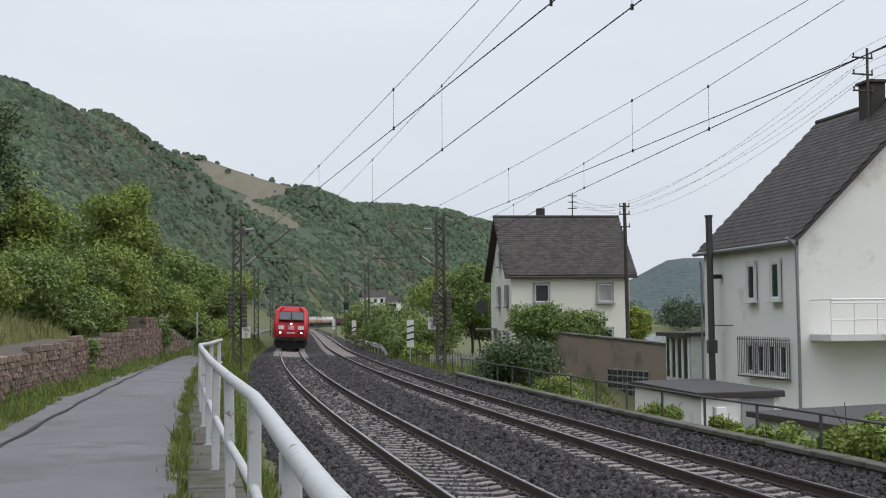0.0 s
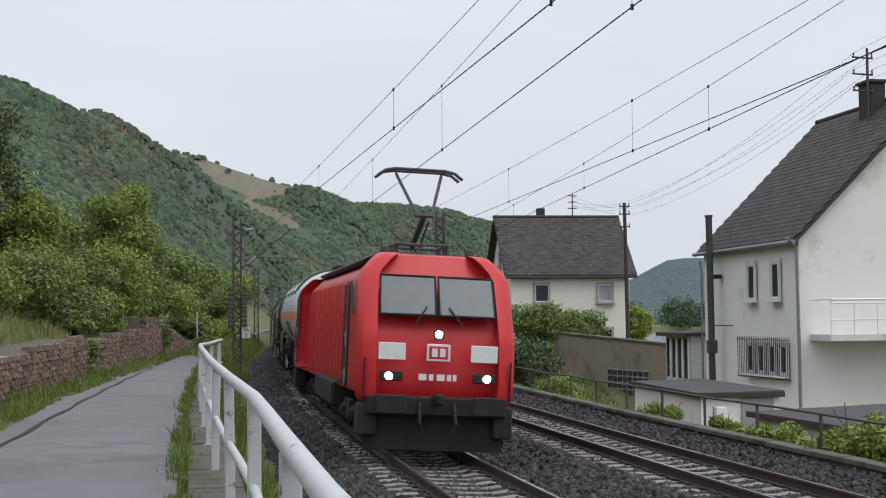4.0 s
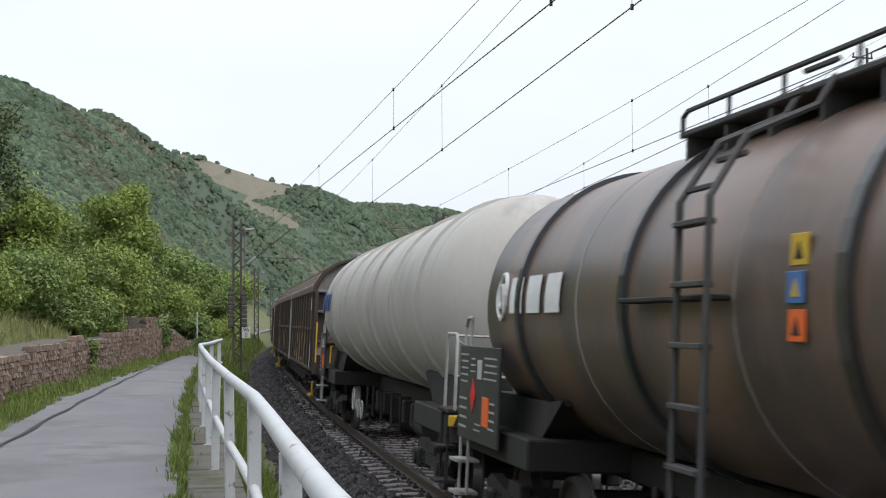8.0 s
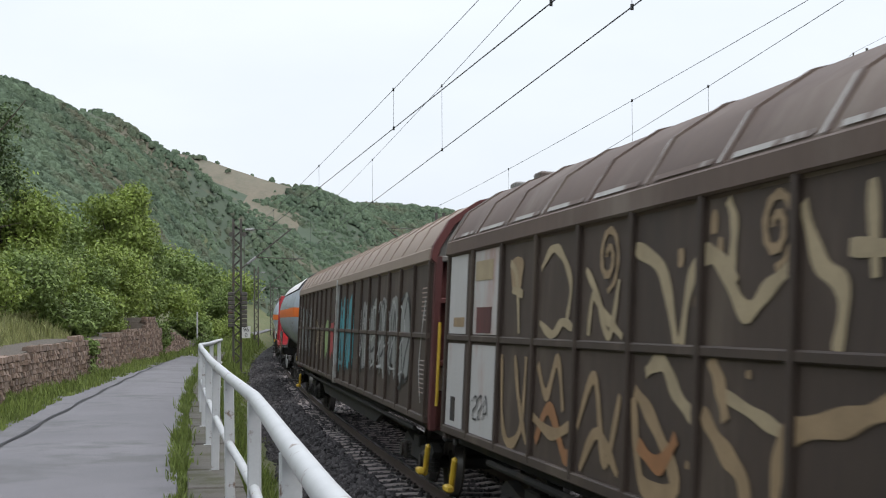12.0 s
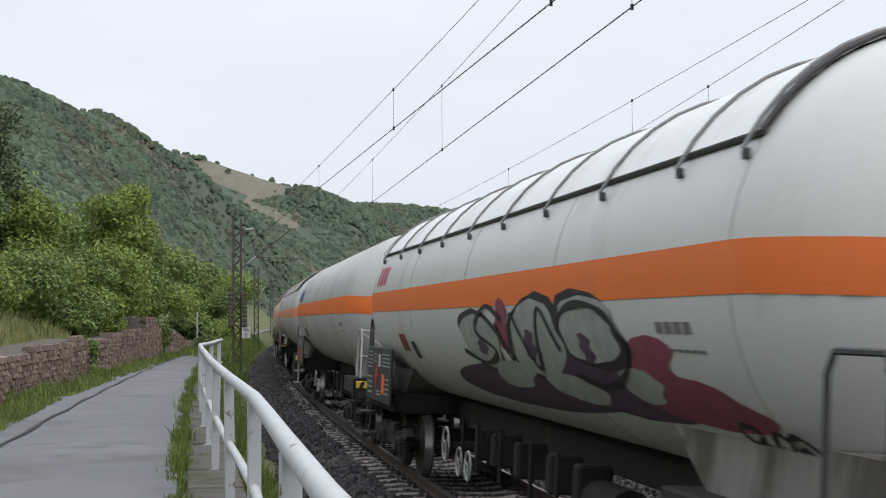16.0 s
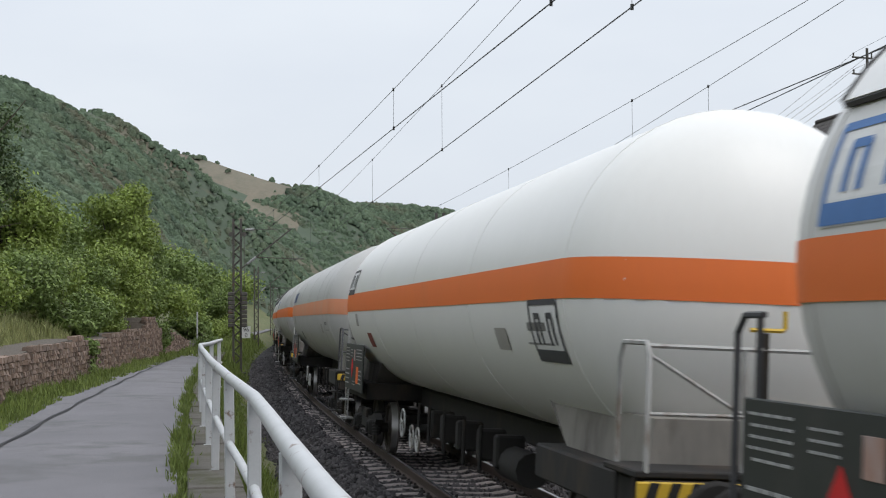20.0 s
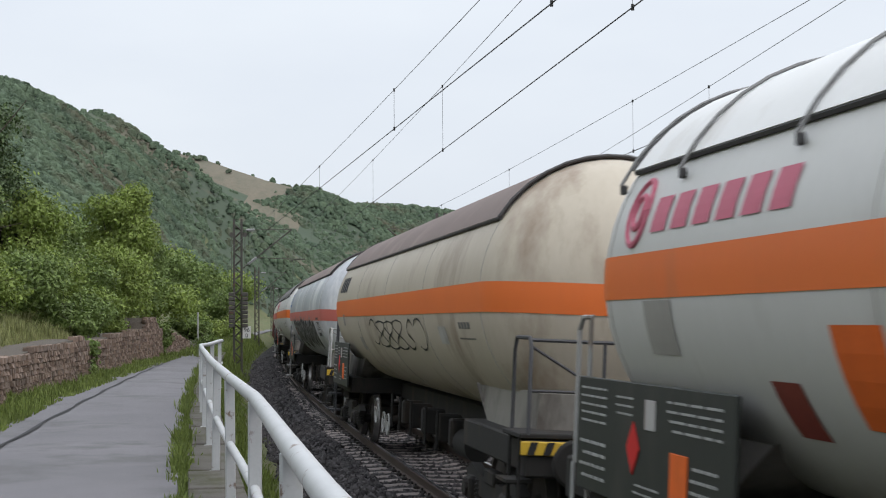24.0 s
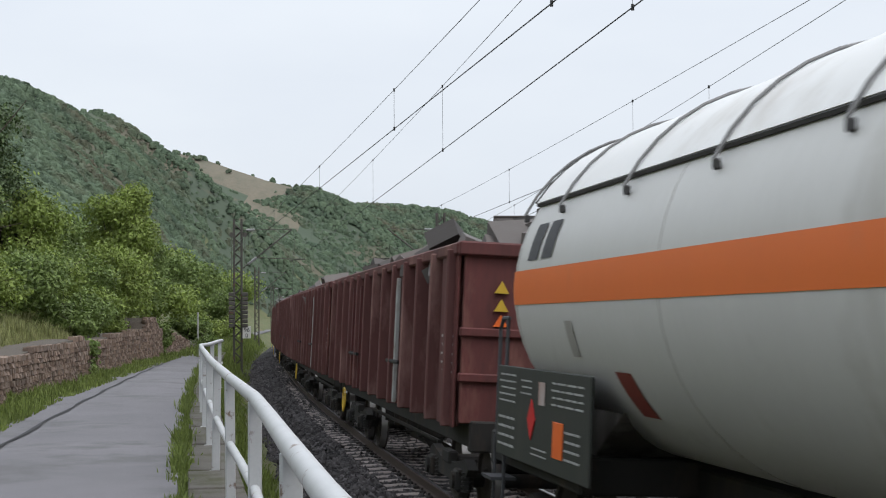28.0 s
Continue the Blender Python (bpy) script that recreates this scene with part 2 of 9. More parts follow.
M_CONCRETE = material("weathered_concrete", (0.26, 0.25, 0.22), 0.9, second=(0.15, 0.145, 0.12), scale=1.2, fine=30, bump=0.3, dist=0.01, spot=(0.10, 0.10, 0.075), spot_scale=0.9, spot_edge=(0.52, 0.66))
M_CONCRETE_DARK = material("mossy_concrete", (0.125, 0.118, 0.105), 0.95, second=(0.06, 0.058, 0.047), scale=1.5, amount=0.85, fine=30, bump=0.5, dist=0.012, spot=(0.045, 0.055, 0.025), spot_scale=1.1, spot_edge=(0.5, 0.6))
M_SLAB = material("earthy_concrete", (0.105, 0.097, 0.085), 0.95, second=(0.055, 0.048, 0.038), scale=2.5, amount=0.9, fine=30, bump=0.5, dist=0.012, spot=(0.05, 0.05, 0.025), spot_scale=1.6, spot_edge=(0.5, 0.62))
M_RAILING = material("grey_painted_steel", (0.45, 0.46, 0.465), 0.5, 0.0, second=(0.30, 0.31, 0.315), scale=5, fine=60, bump=0.15, dist=0.003, spot=(0.17, 0.125, 0.10), spot_scale=7, spot_edge=(0.60, 0.66))
M_IRON = material("dark_weathered_iron", (0.07, 0.068, 0.07), 0.7, 0.2, second=(0.04, 0.035, 0.03), scale=5, fine=50, bump=0.15, dist=0.004)
M_MAST = material("rusty_mast_steel", (0.075, 0.07, 0.062), 0.85, second=(0.04, 0.035, 0.03), scale=2.5, fine=30, bump=0.2, dist=0.01, spot=(0.11, 0.06, 0.035), spot_scale=3)
M_WIRE = material("copper_wire", (0.035, 0.035, 0.036), 0.6, 0.3, bump=0)
M_INSUL = material("porcelain", (0.30, 0.30, 0.30), 0.3, bump=0)
M_WALLSTONE = material("red_slate_stone", (0.20, 0.145, 0.112), 0.9, second=(0.09, 0.066, 0.053), scale=4, fine=35, bump=0.5, dist=0.02, vary=0.35)
M_WALLCORE = material("dark_mortar", (0.10, 0.085, 0.07), 0.95, second=(0.06, 0.05, 0.04), scale=6, fine=40, bump=0.5, dist=0.02)
M_RENDER = material("off_white_render", (0.72, 0.71, 0.68), 0.9, second=(0.62, 0.61, 0.58), scale=0.8, fine=45, bump=0.25, dist=0.006, spot=(0.56, 0.54, 0.49), spot_scale=0.5)
M_RENDER_GREY = material("grey_white_render", (0.60, 0.60, 0.585), 0.9, second=(0.50, 0.50, 0.485), scale=0.8, fine=45, bump=0.25, dist=0.006, spot=(0.45, 0.44, 0.41), spot_scale=0.6)
M_CREAM = material("cream_render", (0.66, 0.645, 0.58), 0.9, second=(0.56, 0.545, 0.48), scale=0.7, fine=40, bump=0.2, dist=0.006)
M_PLINTH = material("brown_stained_render", (0.26, 0.205, 0.162), 0.95, second=(0.165, 0.128, 0.10), scale=0.7, fine=35, bump=0.3, dist=0.01, spot=(0.13, 0.115, 0.095), spot_scale=0.5, spot_edge=(0.5, 0.65))
M_SLATE = material("roof_slate", (0.046, 0.039, 0.035), 0.8, second=(0.022, 0.019, 0.018), scale=5, fine=40, bump=0.2, dist=0.01, vary=0.3, island=0.0)
M_SLATE_J = material("roof_slate_far", (0.05, 0.043, 0.039), 0.8, second=(0.026, 0.022, 0.021), scale=5, fine=40, bump=0.2, dist=0.01, island=0.3)
M_FELT = material("bitumen_felt", (0.06, 0.058, 0.06), 0.9, second=(0.035, 0.034, 0.035), scale=1.2, fine=60, bump=0.3, dist=0.006, spot=(0.05, 0.05, 0.05), spot_scale=1.0)
M_GLASS = glass("window_glass", (0.03, 0.035, 0.04))
M_WHITE = material("white_paint", (0.74, 0.74, 0.73), 0.5, second=(0.66, 0.66, 0.64), scale=3, bump=0.05)
M_FRAMEGREY = material("grey_window_surround", (0.30, 0.30, 0.31), 0.7, scale=4, bump=0.1)
M_DARKWOOD = material("dark_timber", (0.05, 0.042, 0.038), 0.8, second=(0.03, 0.026, 0.024), scale=4, fine=30, stretch=(1, 1, 0.2), bump=0.3, dist=0.01)
M_ZINC = material("zinc_gutter", (0.23, 0.235, 0.245), 0.55, 0.3, scale=3, bump=0.05)
M_CURTAIN = material("net_curtain", (0.55, 0.55, 0.54), 0.9, scale=8, bump=0)
M_BLACK = material("matt_black", (0.015, 0.015, 0.016), 0.8, bump=0.05)
M_BARK = material("bark", (0.075, 0.06, 0.045), 0.95, second=(0.04, 0.033, 0.026), scale=6, fine=30, stretch=(1, 1, 0.25), bump=0.6, dist=0.03)
M_LEAF_A = leaf_material("fresh_leaves", (0.215, 0.28, 0.058), (0.11, 0.155, 0.032), through=0.25)
M_LEAF_B = leaf_material("deep_leaves", (0.155, 0.215, 0.055), (0.08, 0.12, 0.033), through=0.25)
M_LEAF_Y = leaf_material("yellow_blossom_leaves", (0.29, 0.33, 0.055), (0.15, 0.20, 0.04))
M_LEAF_D = leaf_material("dark_leaves", (0.075, 0.115, 0.04), (0.035, 0.055, 0.022), through=0.15)
M_GRASS = leaf_material("grass_blades", (0.155, 0.20, 0.045), (0.09, 0.12, 0.032))
M_GRASS_DRY = leaf_material("seeding_grass", (0.26, 0.26, 0.11), (0.14, 0.17, 0.055))
M_HILLSOIL = material("hillside", (0.062, 0.084, 0.053), 0.95, second=(0.04, 0.057, 0.04), scale=0.05, fine=0.12, bump=0.4, dist=1.0, spot=(0.10, 0.09, 0.06), spot_scale=0.012, spot_edge=(0.56, 0.62))
M_WOOD = material("woodland_crowns", (0.125, 0.168, 0.105), 0.85, second=(0.05, 0.075, 0.056), scale=0.055, amount=0.95, fine=1.6, bump=0.9, dist=0.6, spot=(0.105, 0.10, 0.07), spot_scale=0.02, spot_edge=(0.52, 0.68), island=0.16, spec=0.1)
M_VINE = material("bare_vineyard", (0.16, 0.135, 0.10), 0.95, second=(0.085, 0.09, 0.06), scale=0.12, amount=0.9, fine=0.5, bump=0.6, dist=1.0, stretch=(1, 0.12, 1), spot=(0.10, 0.105, 0.065), spot_scale=0.03)
M_WATER = material("river_water", (0.16, 0.19, 0.20), 0.12, second=(0.14, 0.17, 0.18), scale=0.05, fine=0.6, bump=0.12, dist=0.15, stretch=(1, 0.4, 1), spec=0.5)
# distance haze is mixed into this base colour: a bluish grey-green hill
M_HAZEHILL = material("far_hill_hazed", (0.085, 0.11, 0.112), 0.95, second=(0.045, 0.068, 0.068), scale=0.03, amount=0.9, fine=0.12, bump=1.0, dist=8.0)
# ---- land ----
def track_sd(x, y):
    """s and offset of points of the plan, by the nearest metre of the line."""
    x, y = np.atleast_1d(x), np.atleast_1d(y)
    s = np.empty(x.size)
    d = np.empty(x.size)
    for i in range(0, x.size, 4000):
        xx, yy = x[i:i + 4000], y[i:i + 4000]
        k = ((TX[None, ::4] - xx[:, None]) ** 2 + (TY[None, ::4] - yy[:, None]) ** 2).argmin(1) * 4
        s[i:i + 4000] = TS[k] + (xx - TX[k]) * np.sin(TH[k]) + (yy - TY[k]) * np.cos(TH[k])
        d[i:i + 4000] = (xx - TX[k]) * np.cos(TH[k]) - (yy - TY[k]) * np.sin(TH[k])
    return s, d


HILL_FOOT = [(-120, -900), (-60, -300), (-18, -40), (-19, 40), (-32, 140), (-50, 300), (-72, 480), (-80, 640), (-50, 820), (60, 1010), (260, 1230), (700, 1500), (1600, 1700), (4000, 1700)]


def foot_distance(x, y):
    """How far behind the foot of the valley side a point lies (negative: towards the river)."""
    best = np.full(x.shape, 1e9)
    sign = np.ones(x.shape)
    for (ax, ay), (bx, by) in zip(HILL_FOOT, HILL_FOOT[1:]):
        ex, ey = bx - ax, by - ay
        t = np.clip(((x - ax) * ex + (y - ay) * ey) / (ex * ex + ey * ey), 0, 1)
        dist = np.hypot(x - ax - t * ex, y - ay - t * ey)
        side = np.where(ex * (y - ay) - ey * (x - ax) > 0, 1.0, -1.0)
        m = dist < best
        best, sign = np.where(m, dist, best), np.where(m, side, sign)
    return best * sign


def spur(x, y):
    """The gentle end of the near spur above the line."""
    return np.interp(x, [-150, -134, -118, -104, -90, -79, -70, -62], [0, 2, 10, 16, 22, 24, 12, 0]) * np.exp(-((y - 668) / 45) ** 2)


def hill_height(x, y):
    """The steep valley side: a near spur, a dip, the vineyard shoulder, then a lower ridge that dies out by the river."""
    f = foot_distance(x, y)
    k = y + 0.35 * x
    span = np.interp(k, [0, 560, 620, 800, 1000], [105, 105, 92, 170, 230])
    u = np.clip(f / span, 0, 1)
    top = np.interp(k, [-600, 200, 400, 505, 549, 592, 604, 640, 700, 850, 960, 1030, 1150, 1350, 1700], [40, 45, 80, 97, 95, 100, 106, 103, 95, 90, 106, 104, 99, 89, 89])
    fade = np.clip(1 - (x - 60) / 120, 0.0, 1)
    crest = top * (0.06 + 0.94 * fade) + 4 * np.sin(x * 0.017 + y * 0.011) + 3 * np.sin(y * 0.031 - x * 0.012)
    gully = 6 * np.sin(y * 0.028 + x * 0.02) * np.sin(math.pi * u)
    h = crest * (1 - (1 - u) ** 1.6) + gully * u
    h = h - np.clip(f - span, 0, 500) * 0.12
    near = np.where(f > 0, np.maximum(h, 0), 0.0)
    # the near spur runs out gently towards the line; the vineyard shoulder and the ridge beyond swell a little
    near = near + spur(x, y)
    near = near + np.interp(x, [-300, -200, -176, -156, -130], [10, 15, 8, 3, 0]) * np.exp(-((y - 1005) / 70) ** 2)
    near = near + 10 * np.exp(-((x + 82) / 40) ** 2 - ((y - 1085) / 85) ** 2)
    w = np.clip((x - 180 + 18 * np.sin(x * 0.03)) / 230, 0, 1)
    far = 118 * w * w * (3 - 2 * w) * np.exp(-((y - 2500) / 420) ** 2)
    return np.maximum(near, far)


def land_height(x, y):
    s, d = track_sd(x, y)
    shift = np.interp(s, [0, 28, 46, 58, 72, 110], [-8.0, -7.75, -7.0, -6.5, -5.9, -5.6]) + 7.75
    d = np.where(d < -5, np.minimum(d - shift, -5), d)
    left = np.interp(d, [-40, -12, -9.5, -8.75, -8.55, -4.2, -3.6, -2.7, 6.2, 6.3, 7.5, 40, 62, 75, 600], [3.4, 2.7, 2.05, 1.75, 0.84, 0.84, 0.6, -0.62, -0.62, -1.9, -1.9, -2.2, -7.5, -9, -9])
    far = np.interp(d, [-40, -12, -9.5, -8.75, -8.55, -4.2, -3.6, -2.7, 5.8, 6.6, 12, 20, 40, 62, 75, 600], [3.4, 2.7, 2.05, 1.75, 0.84, 0.8, 0.5, -0.62, -0.62, -0.25, -0.5, -1.5, -2.2, -7.5, -9, -9])
    w = np.clip((s - 58) / 6, 0, 1)
    z = left * (1 - w) + far * w
    z = z + hill_height(x, y)
    bank = np.clip((x - 330 + 0.1 * y) / 60, 0, 1)
    return np.maximum(z, np.maximum(bank * 12 - 9, np.where((y > 785) & (x > 60), -3.0, -20)))


def build_land():
    def axis(fine_a, fine_b, step, lo, hi, grow):
        a = list(np.arange(fine_a, fine_b, step))
        k, q = step, fine_b
        while q < hi:
            a.append(q)
            k *= grow
            q += k
        k, q = step, fine_a - step
        while q > lo:
            a.insert(0, q)
            k *= grow
            q -= k
        return np.array(sorted([lo] + a + [hi]))
    xs, ys = axis(-24, 26, 0.7, -3500, 3500, 1.08), axis(-6, 90, 0.9, -1500, 4500, 1.06)
    gx, gy = np.meshgrid(xs, ys)
    x, y = gx.ravel(), gy.ravel()
    z = land_height(x, y)
    jit = np.array([noise.noise((a * 0.6, b * 0.6, 0)) for a, b in zip(x, y)]) * 0.06
    s, d = track_sd(x, y)
    z = z + np.where((d < -7.4) | (d > 7), jit * 2, 0)
    n = len(xs)
    i = np.arange(len(ys) - 1)[:, None] * n + np.arange(n - 1)[None, :]
    f = np.stack([i, i + 1, i + n + 1, i + n], -1).reshape(-1, 4)
    ob = new("ground", soup("ground", np.stack([x, y, z], 1), f, M_GRASS_SOIL, True))
    tagged(ob, "grassy valley ground rising into a steep hillside", "ground", kind="structure")
    ob.data.materials.append(M_HILLSOIL)
    ob.data.materials.append(M_VINE)
    ob.data.materials.append(M_HAZEHILL)
    cx, cy = x[f].mean(1), y[f].mean(1)
    fd = foot_distance(cx, cy)
    # land beyond y 1900 takes the colour with the haze painted in
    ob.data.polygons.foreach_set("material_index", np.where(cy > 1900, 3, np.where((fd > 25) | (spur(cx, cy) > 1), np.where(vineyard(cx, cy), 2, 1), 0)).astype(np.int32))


def vineyard(x, y):
    """The cleared vineyard terraces on the shoulder of the hill."""
    low = np.interp(x, [-260, -176, -152, -130, -112, -106], [985, 982, 950, 958, 985, 1040])
    track = np.abs(y - np.interp(x, [-152, -127, -108, -84], [953, 940, 933, 915])) < 9
    return ((y > low) & (y < 1060) & (x > -230) & (x < -106)) | (track & (x > -154) & (x < -82))


build_land()


def build_river():
    me = Mesh()
    me.sheet([[(15, y, -6.2), (380 - 0.05 * y, y, -6.2)] for y in np.linspace(-1500, 800, 30)])
    tagged(part("water", me, M_WATER), "calm grey river between wooded banks", "river", kind="structure")


build_river()


# ---- track bed, rails and sleepers ----
def profile_sweep(me, outline, s0, s1, step, d0, track_d=None):
    """Sweeps an outline of (offset, height) along the line; heights follow the cant round track_d."""
    track_d = d0 if track_d is None else track_d
    rows = []
    s = s0
    while s <= s1 + 1e-6:
        rows.append([along(s, d0 + o, h + rail_z(s, d0 + o - track_d)) for o, h in outline])
        s += step
    me.sheet(rows)


def bed_tilt(s, d):
    """The bed follows each track's cant, within its sleepers' reach."""
    q = d if d < 2.03 else d - SECOND
    return rail_z(s, max(-1.6, min(1.6, q)))


BED = [(-3.1, -0.66), (-2.5, -0.5), (-1.55, -0.21), (-1.3, -0.222), (-0.98, -0.192), (-0.55, -0.192), (-0.3, -0.232), (0.3, -0.232), (0.55, -0.192), (0.98, -0.192), (1.3, -0.222), (1.55, -0.21), (2.03, -0.29), (2.5, -0.22), (2.77, -0.222), (3.09, -0.192), (3.52, -0.192), (3.77, -0.232), (4.37, -0.232), (4.62, -0.192), (5.05, -0.192), (5.37, -0.222), (5.62, -0.20), (6.0, -0.12), (6.45, -0.02)]


def build_bed():
    me = Mesh()
    out = BED
    rows = []
    for s in np.arange(-120, 461, 1.5):
        rows.append([along(s, d, h + bed_tilt(s, d)) for d, h in out])
    me.sheet(rows)
    tagged(part("ballast_bed", me, M_BALLAST, smooth=True), "dark grey crushed stone ballast under two tracks", "track bed", kind="structure")


RAIL_HALF = [(-0.075, -0.17), (-0.075, -0.155), (-0.012, -0.14), (-0.009, -0.05), (-0.034, -0.04), (-0.034, -0.006), (-0.026, 0.0), (0.026, 0.0), (0.034, -0.006), (0.034, -0.04), (0.009, -0.05), (0.012, -0.14), (0.075, -0.155), (0.075, -0.17)]


def build_rails():
    for d in (-0.75, 0.75, SECOND - 0.75, SECOND + 0.75):
        me = Mesh()
        td = 0.0 if d < 2 else SECOND
        for a, b, st in ((-300, 120, 1.5), (120, 780, 5)):
            profile_sweep(me, RAIL_HALF, a, b, st, d, td)
        rail = tagged(part("rail", me, M_RAIL), "brown rusty steel rail with a polished head", "rail", group="rails", kind="structure")
        me = Mesh()
        for a, b, st in ((-300, 120, 1.5), (120, 780, 5)):
            profile_sweep(me, [(-0.025, 0.003), (0.025, 0.003)], a, b, st, d, td)
        part("running_surface", me, M_RAILTOP, rail, "bright worn running surface")


build_bed()
build_rails()


def sleeper_mesh():
    me = Mesh()
    # B70 outline: wide, raised rail seats, slim waist
    xs = [-1.3, -1.28, -0.98, -0.55, -0.3, 0.3, 0.55, 0.98, 1.28, 1.3]
    top = [-0.225, -0.20, -0.172, -0.172, -0.215, -0.215, -0.172, -0.172, -0.20, -0.225]
    hw = [0.085, 0.095, 0.11, 0.11, 0.085, 0.085, 0.11, 0.11, 0.095, 0.085]
    rows = []
    for x, t, w in zip(xs, top, hw):
        rows.append([(x, -w - 0.03, -0.36), (x, -w, t - 0.02), (x, -w + 0.03, t), (x, w - 0.03, t), (x, w, t - 0.02), (x, w + 0.03, -0.36)])
    me.sheet(rows)
    me.add(rows[0], [(0, 1, 2, 3, 4, 5)])
    me.add(rows[-1], [(5, 4, 3, 2, 1, 0)])
    return me


def build_sleepers():
    me = sleeper_mesh().data("sleeper", M_SLEEPER)
    clip = Mesh()
    for sx in (-0.75, 0.75):
        for k in (-0.115, 0.115):
            clip.box((sx + k, 0, -0.15), (0.09, 0.16, 0.05), 0.015)
            clip.disc((sx + k, 0, -0.125), (0, 0, 1), 0.02, 0.06, 6)
    cm = clip.data("rail_clip", M_CLIP)
    for d in (0.0, SECOND):
        root = thing("sleepers", "row of concrete sleepers under the rails", "sleepers", kind="structure", m=upright(0, d))
        inv = root.matrix_basis.inverted()
        joined_v, joined_f = [], []
        base = sleeper_mesh()
        for k in range(-40, 760):
            s = k * 0.6
            m = pose(*along(s, d), 0, lean_at(s), turn_at(s) + random.uniform(-0.4, 0.4))
            if 14 < s < 105:
                sl = part("sleeper", me, None, root, m=inv @ m)
                if s < 62:
                    part("rail_clips", cm, None, sl)
            else:
                n = len(joined_v)
                joined_v += [tuple(inv @ (m @ Vector(v))) for v in base.v]
                joined_f += [tuple(i + n for i in f) for f in base.f]
        rest = Mesh().add(joined_v, joined_f)
        tagged(part("distant_sleepers", rest, M_SLEEPER, root), kind="stuff")


build_sleepers()


def build_stones():
    """Loose ballast stones on the bed, denser where the bed is seen close."""
    rng = np.random.default_rng(5)
    ico = np.array([(1, 1, 1), (1, -1, -1), (-1, 1, -1), (-1, -1, 1), (1.3, 0, 0.2), (-1.2, 0.3, 0), (0.1, 1.2, -0.3), (0, -1.3, 0.2)], float)
    tri = np.array([(0, 4, 6), (0, 3, 4), (3, 7, 4), (4, 7, 1), (4, 1, 6), (0, 6, 5), (0, 5, 3), (3, 5, 7), (7, 5, 1), (1, 5, 2), (6, 2, 5), (1, 2, 6)])
    N = 90000
    s = 15 + 85 * rng.random(N) ** 1.7
    d = rng.uniform(-2.65, 6.4, N)
    keep = np.ones(N, bool)
    for td in (0, SECOND):
        for r in (-0.75, 0.75):
            keep &= abs(d - td - r) > 0.10
        inside = abs(d - td) < 1.3
        on = abs((s + 0.3) % 0.6 - 0.3) < 0.14
        keep &= ~(inside & on)
        keep &= ~(inside & (rng.random(N) < 0.15))
    s, d = s[keep], d[keep]
    n = len(s)
    bd = np.array([b[0] for b in BED])
    base = np.interp(d, bd, [b[1] - 0.052 * max(-1.6, min(1.6, b[0] if b[0] < 2.03 else b[0] - SECOND)) for b in BED])
    h = np.interp(s, TS, TH)
    x = np.interp(s, TS, TX) + d * np.cos(h)
    y = np.interp(s, TS, TY) - d * np.sin(h)
    z = base + np.where((abs(d) < 1.3) | (abs(d - SECOND) < 1.3), rng.uniform(-0.04, -0.015, n), rng.uniform(-0.02, 0.025, n))
    size = rng.uniform(0.024, 0.056, n) * np.interp(s, [16, 40, 90], [1, 1.2, 1.6])
    q = rng.normal(size=(n, 3, 3))
    q, _ = np.linalg.qr(q)
    v = np.einsum("nij,kj->nki", q, ico) * size[:, None, None] * rng.uniform(0.6, 1.2, (n, 8, 1))
    v = v + np.stack([x, y, z], 1)[:, None, :]
    f = tri[None] + (np.arange(n) * 8)[:, None, None]
    ob = new("ballast_stones", soup("ballast_stones", v.reshape(-1, 3), f.reshape(-1, 3), M_STONE))
    tagged(ob, "loose dark grey crushed stones on the track bed", "ballast", kind="stuff")


build_stones()


# ---- path, kerb and parapet ----
def build_path():
    me = Mesh()
    def left(s):
        return float(np.interp(s, [0, 30, 45, 70, 400], [-6.85, -6.9, -6.5, -6.3, -6.3]))
    rows = []
    for s in np.arange(-60, 260, 2.0):
        a, b = left(s), -4.33
        rows.append([along(s, a - 0.06, 0.80), along(s, a, 0.90), along(s, (a + b) / 2, 0.93), along(s, b, 0.90), along(s, b + 0.03, 0.80)])
    me.sheet(rows)
    ob = tagged(part("path", me, M_ASPHALT, smooth=True), "worn grey asphalt footpath beside the railway", "path", kind="structure")
    j = Mesh()
    pts = [along(s, float(np.interp(s, [0, 18, 45, 60], [-6.5, -6.45, -5.85, -5.5])) + 0.03 * math.sin(s * 1.3), 0) for s in np.arange(2, 60, 1.2)]
    rows = []
    for i, p in enumerate(pts):
        w = 0.035 + 0.015 * math.sin(i * 2.1)
        rows.append([(p.x - w, p.y, 0.928), (p.x + w, p.y, 0.928)])
    j.sheet(rows)
    part("tar_joint", j, M_BLACK, ob, "black sealed joint")
    # slabs of the concrete strip under the railing
    edge = thing("kerb_strip", "weathered concrete edge strip under the railing", "kerb", kind="structure", m=upright(0, -3.98))
    inv = edge.matrix_basis.inverted()
    slab = Mesh().box((0, 0, 0), (0.50, 1.46, 0.25), 0.012).data("slab", M_SLAB)
    for k in range(-4, 46):
        s = 0.75 + 1.5 * k
        p = along(s, -3.98, 0.79 + random.uniform(-0.008, 0.012))
        part("slab", slab, None, edge, m=inv @ pose(p.x, p.y, p.z, 0, random.uniform(-0.6, 0.6), turn_at(s) + random.uniform(-0.5, 0.5)))


build_path()


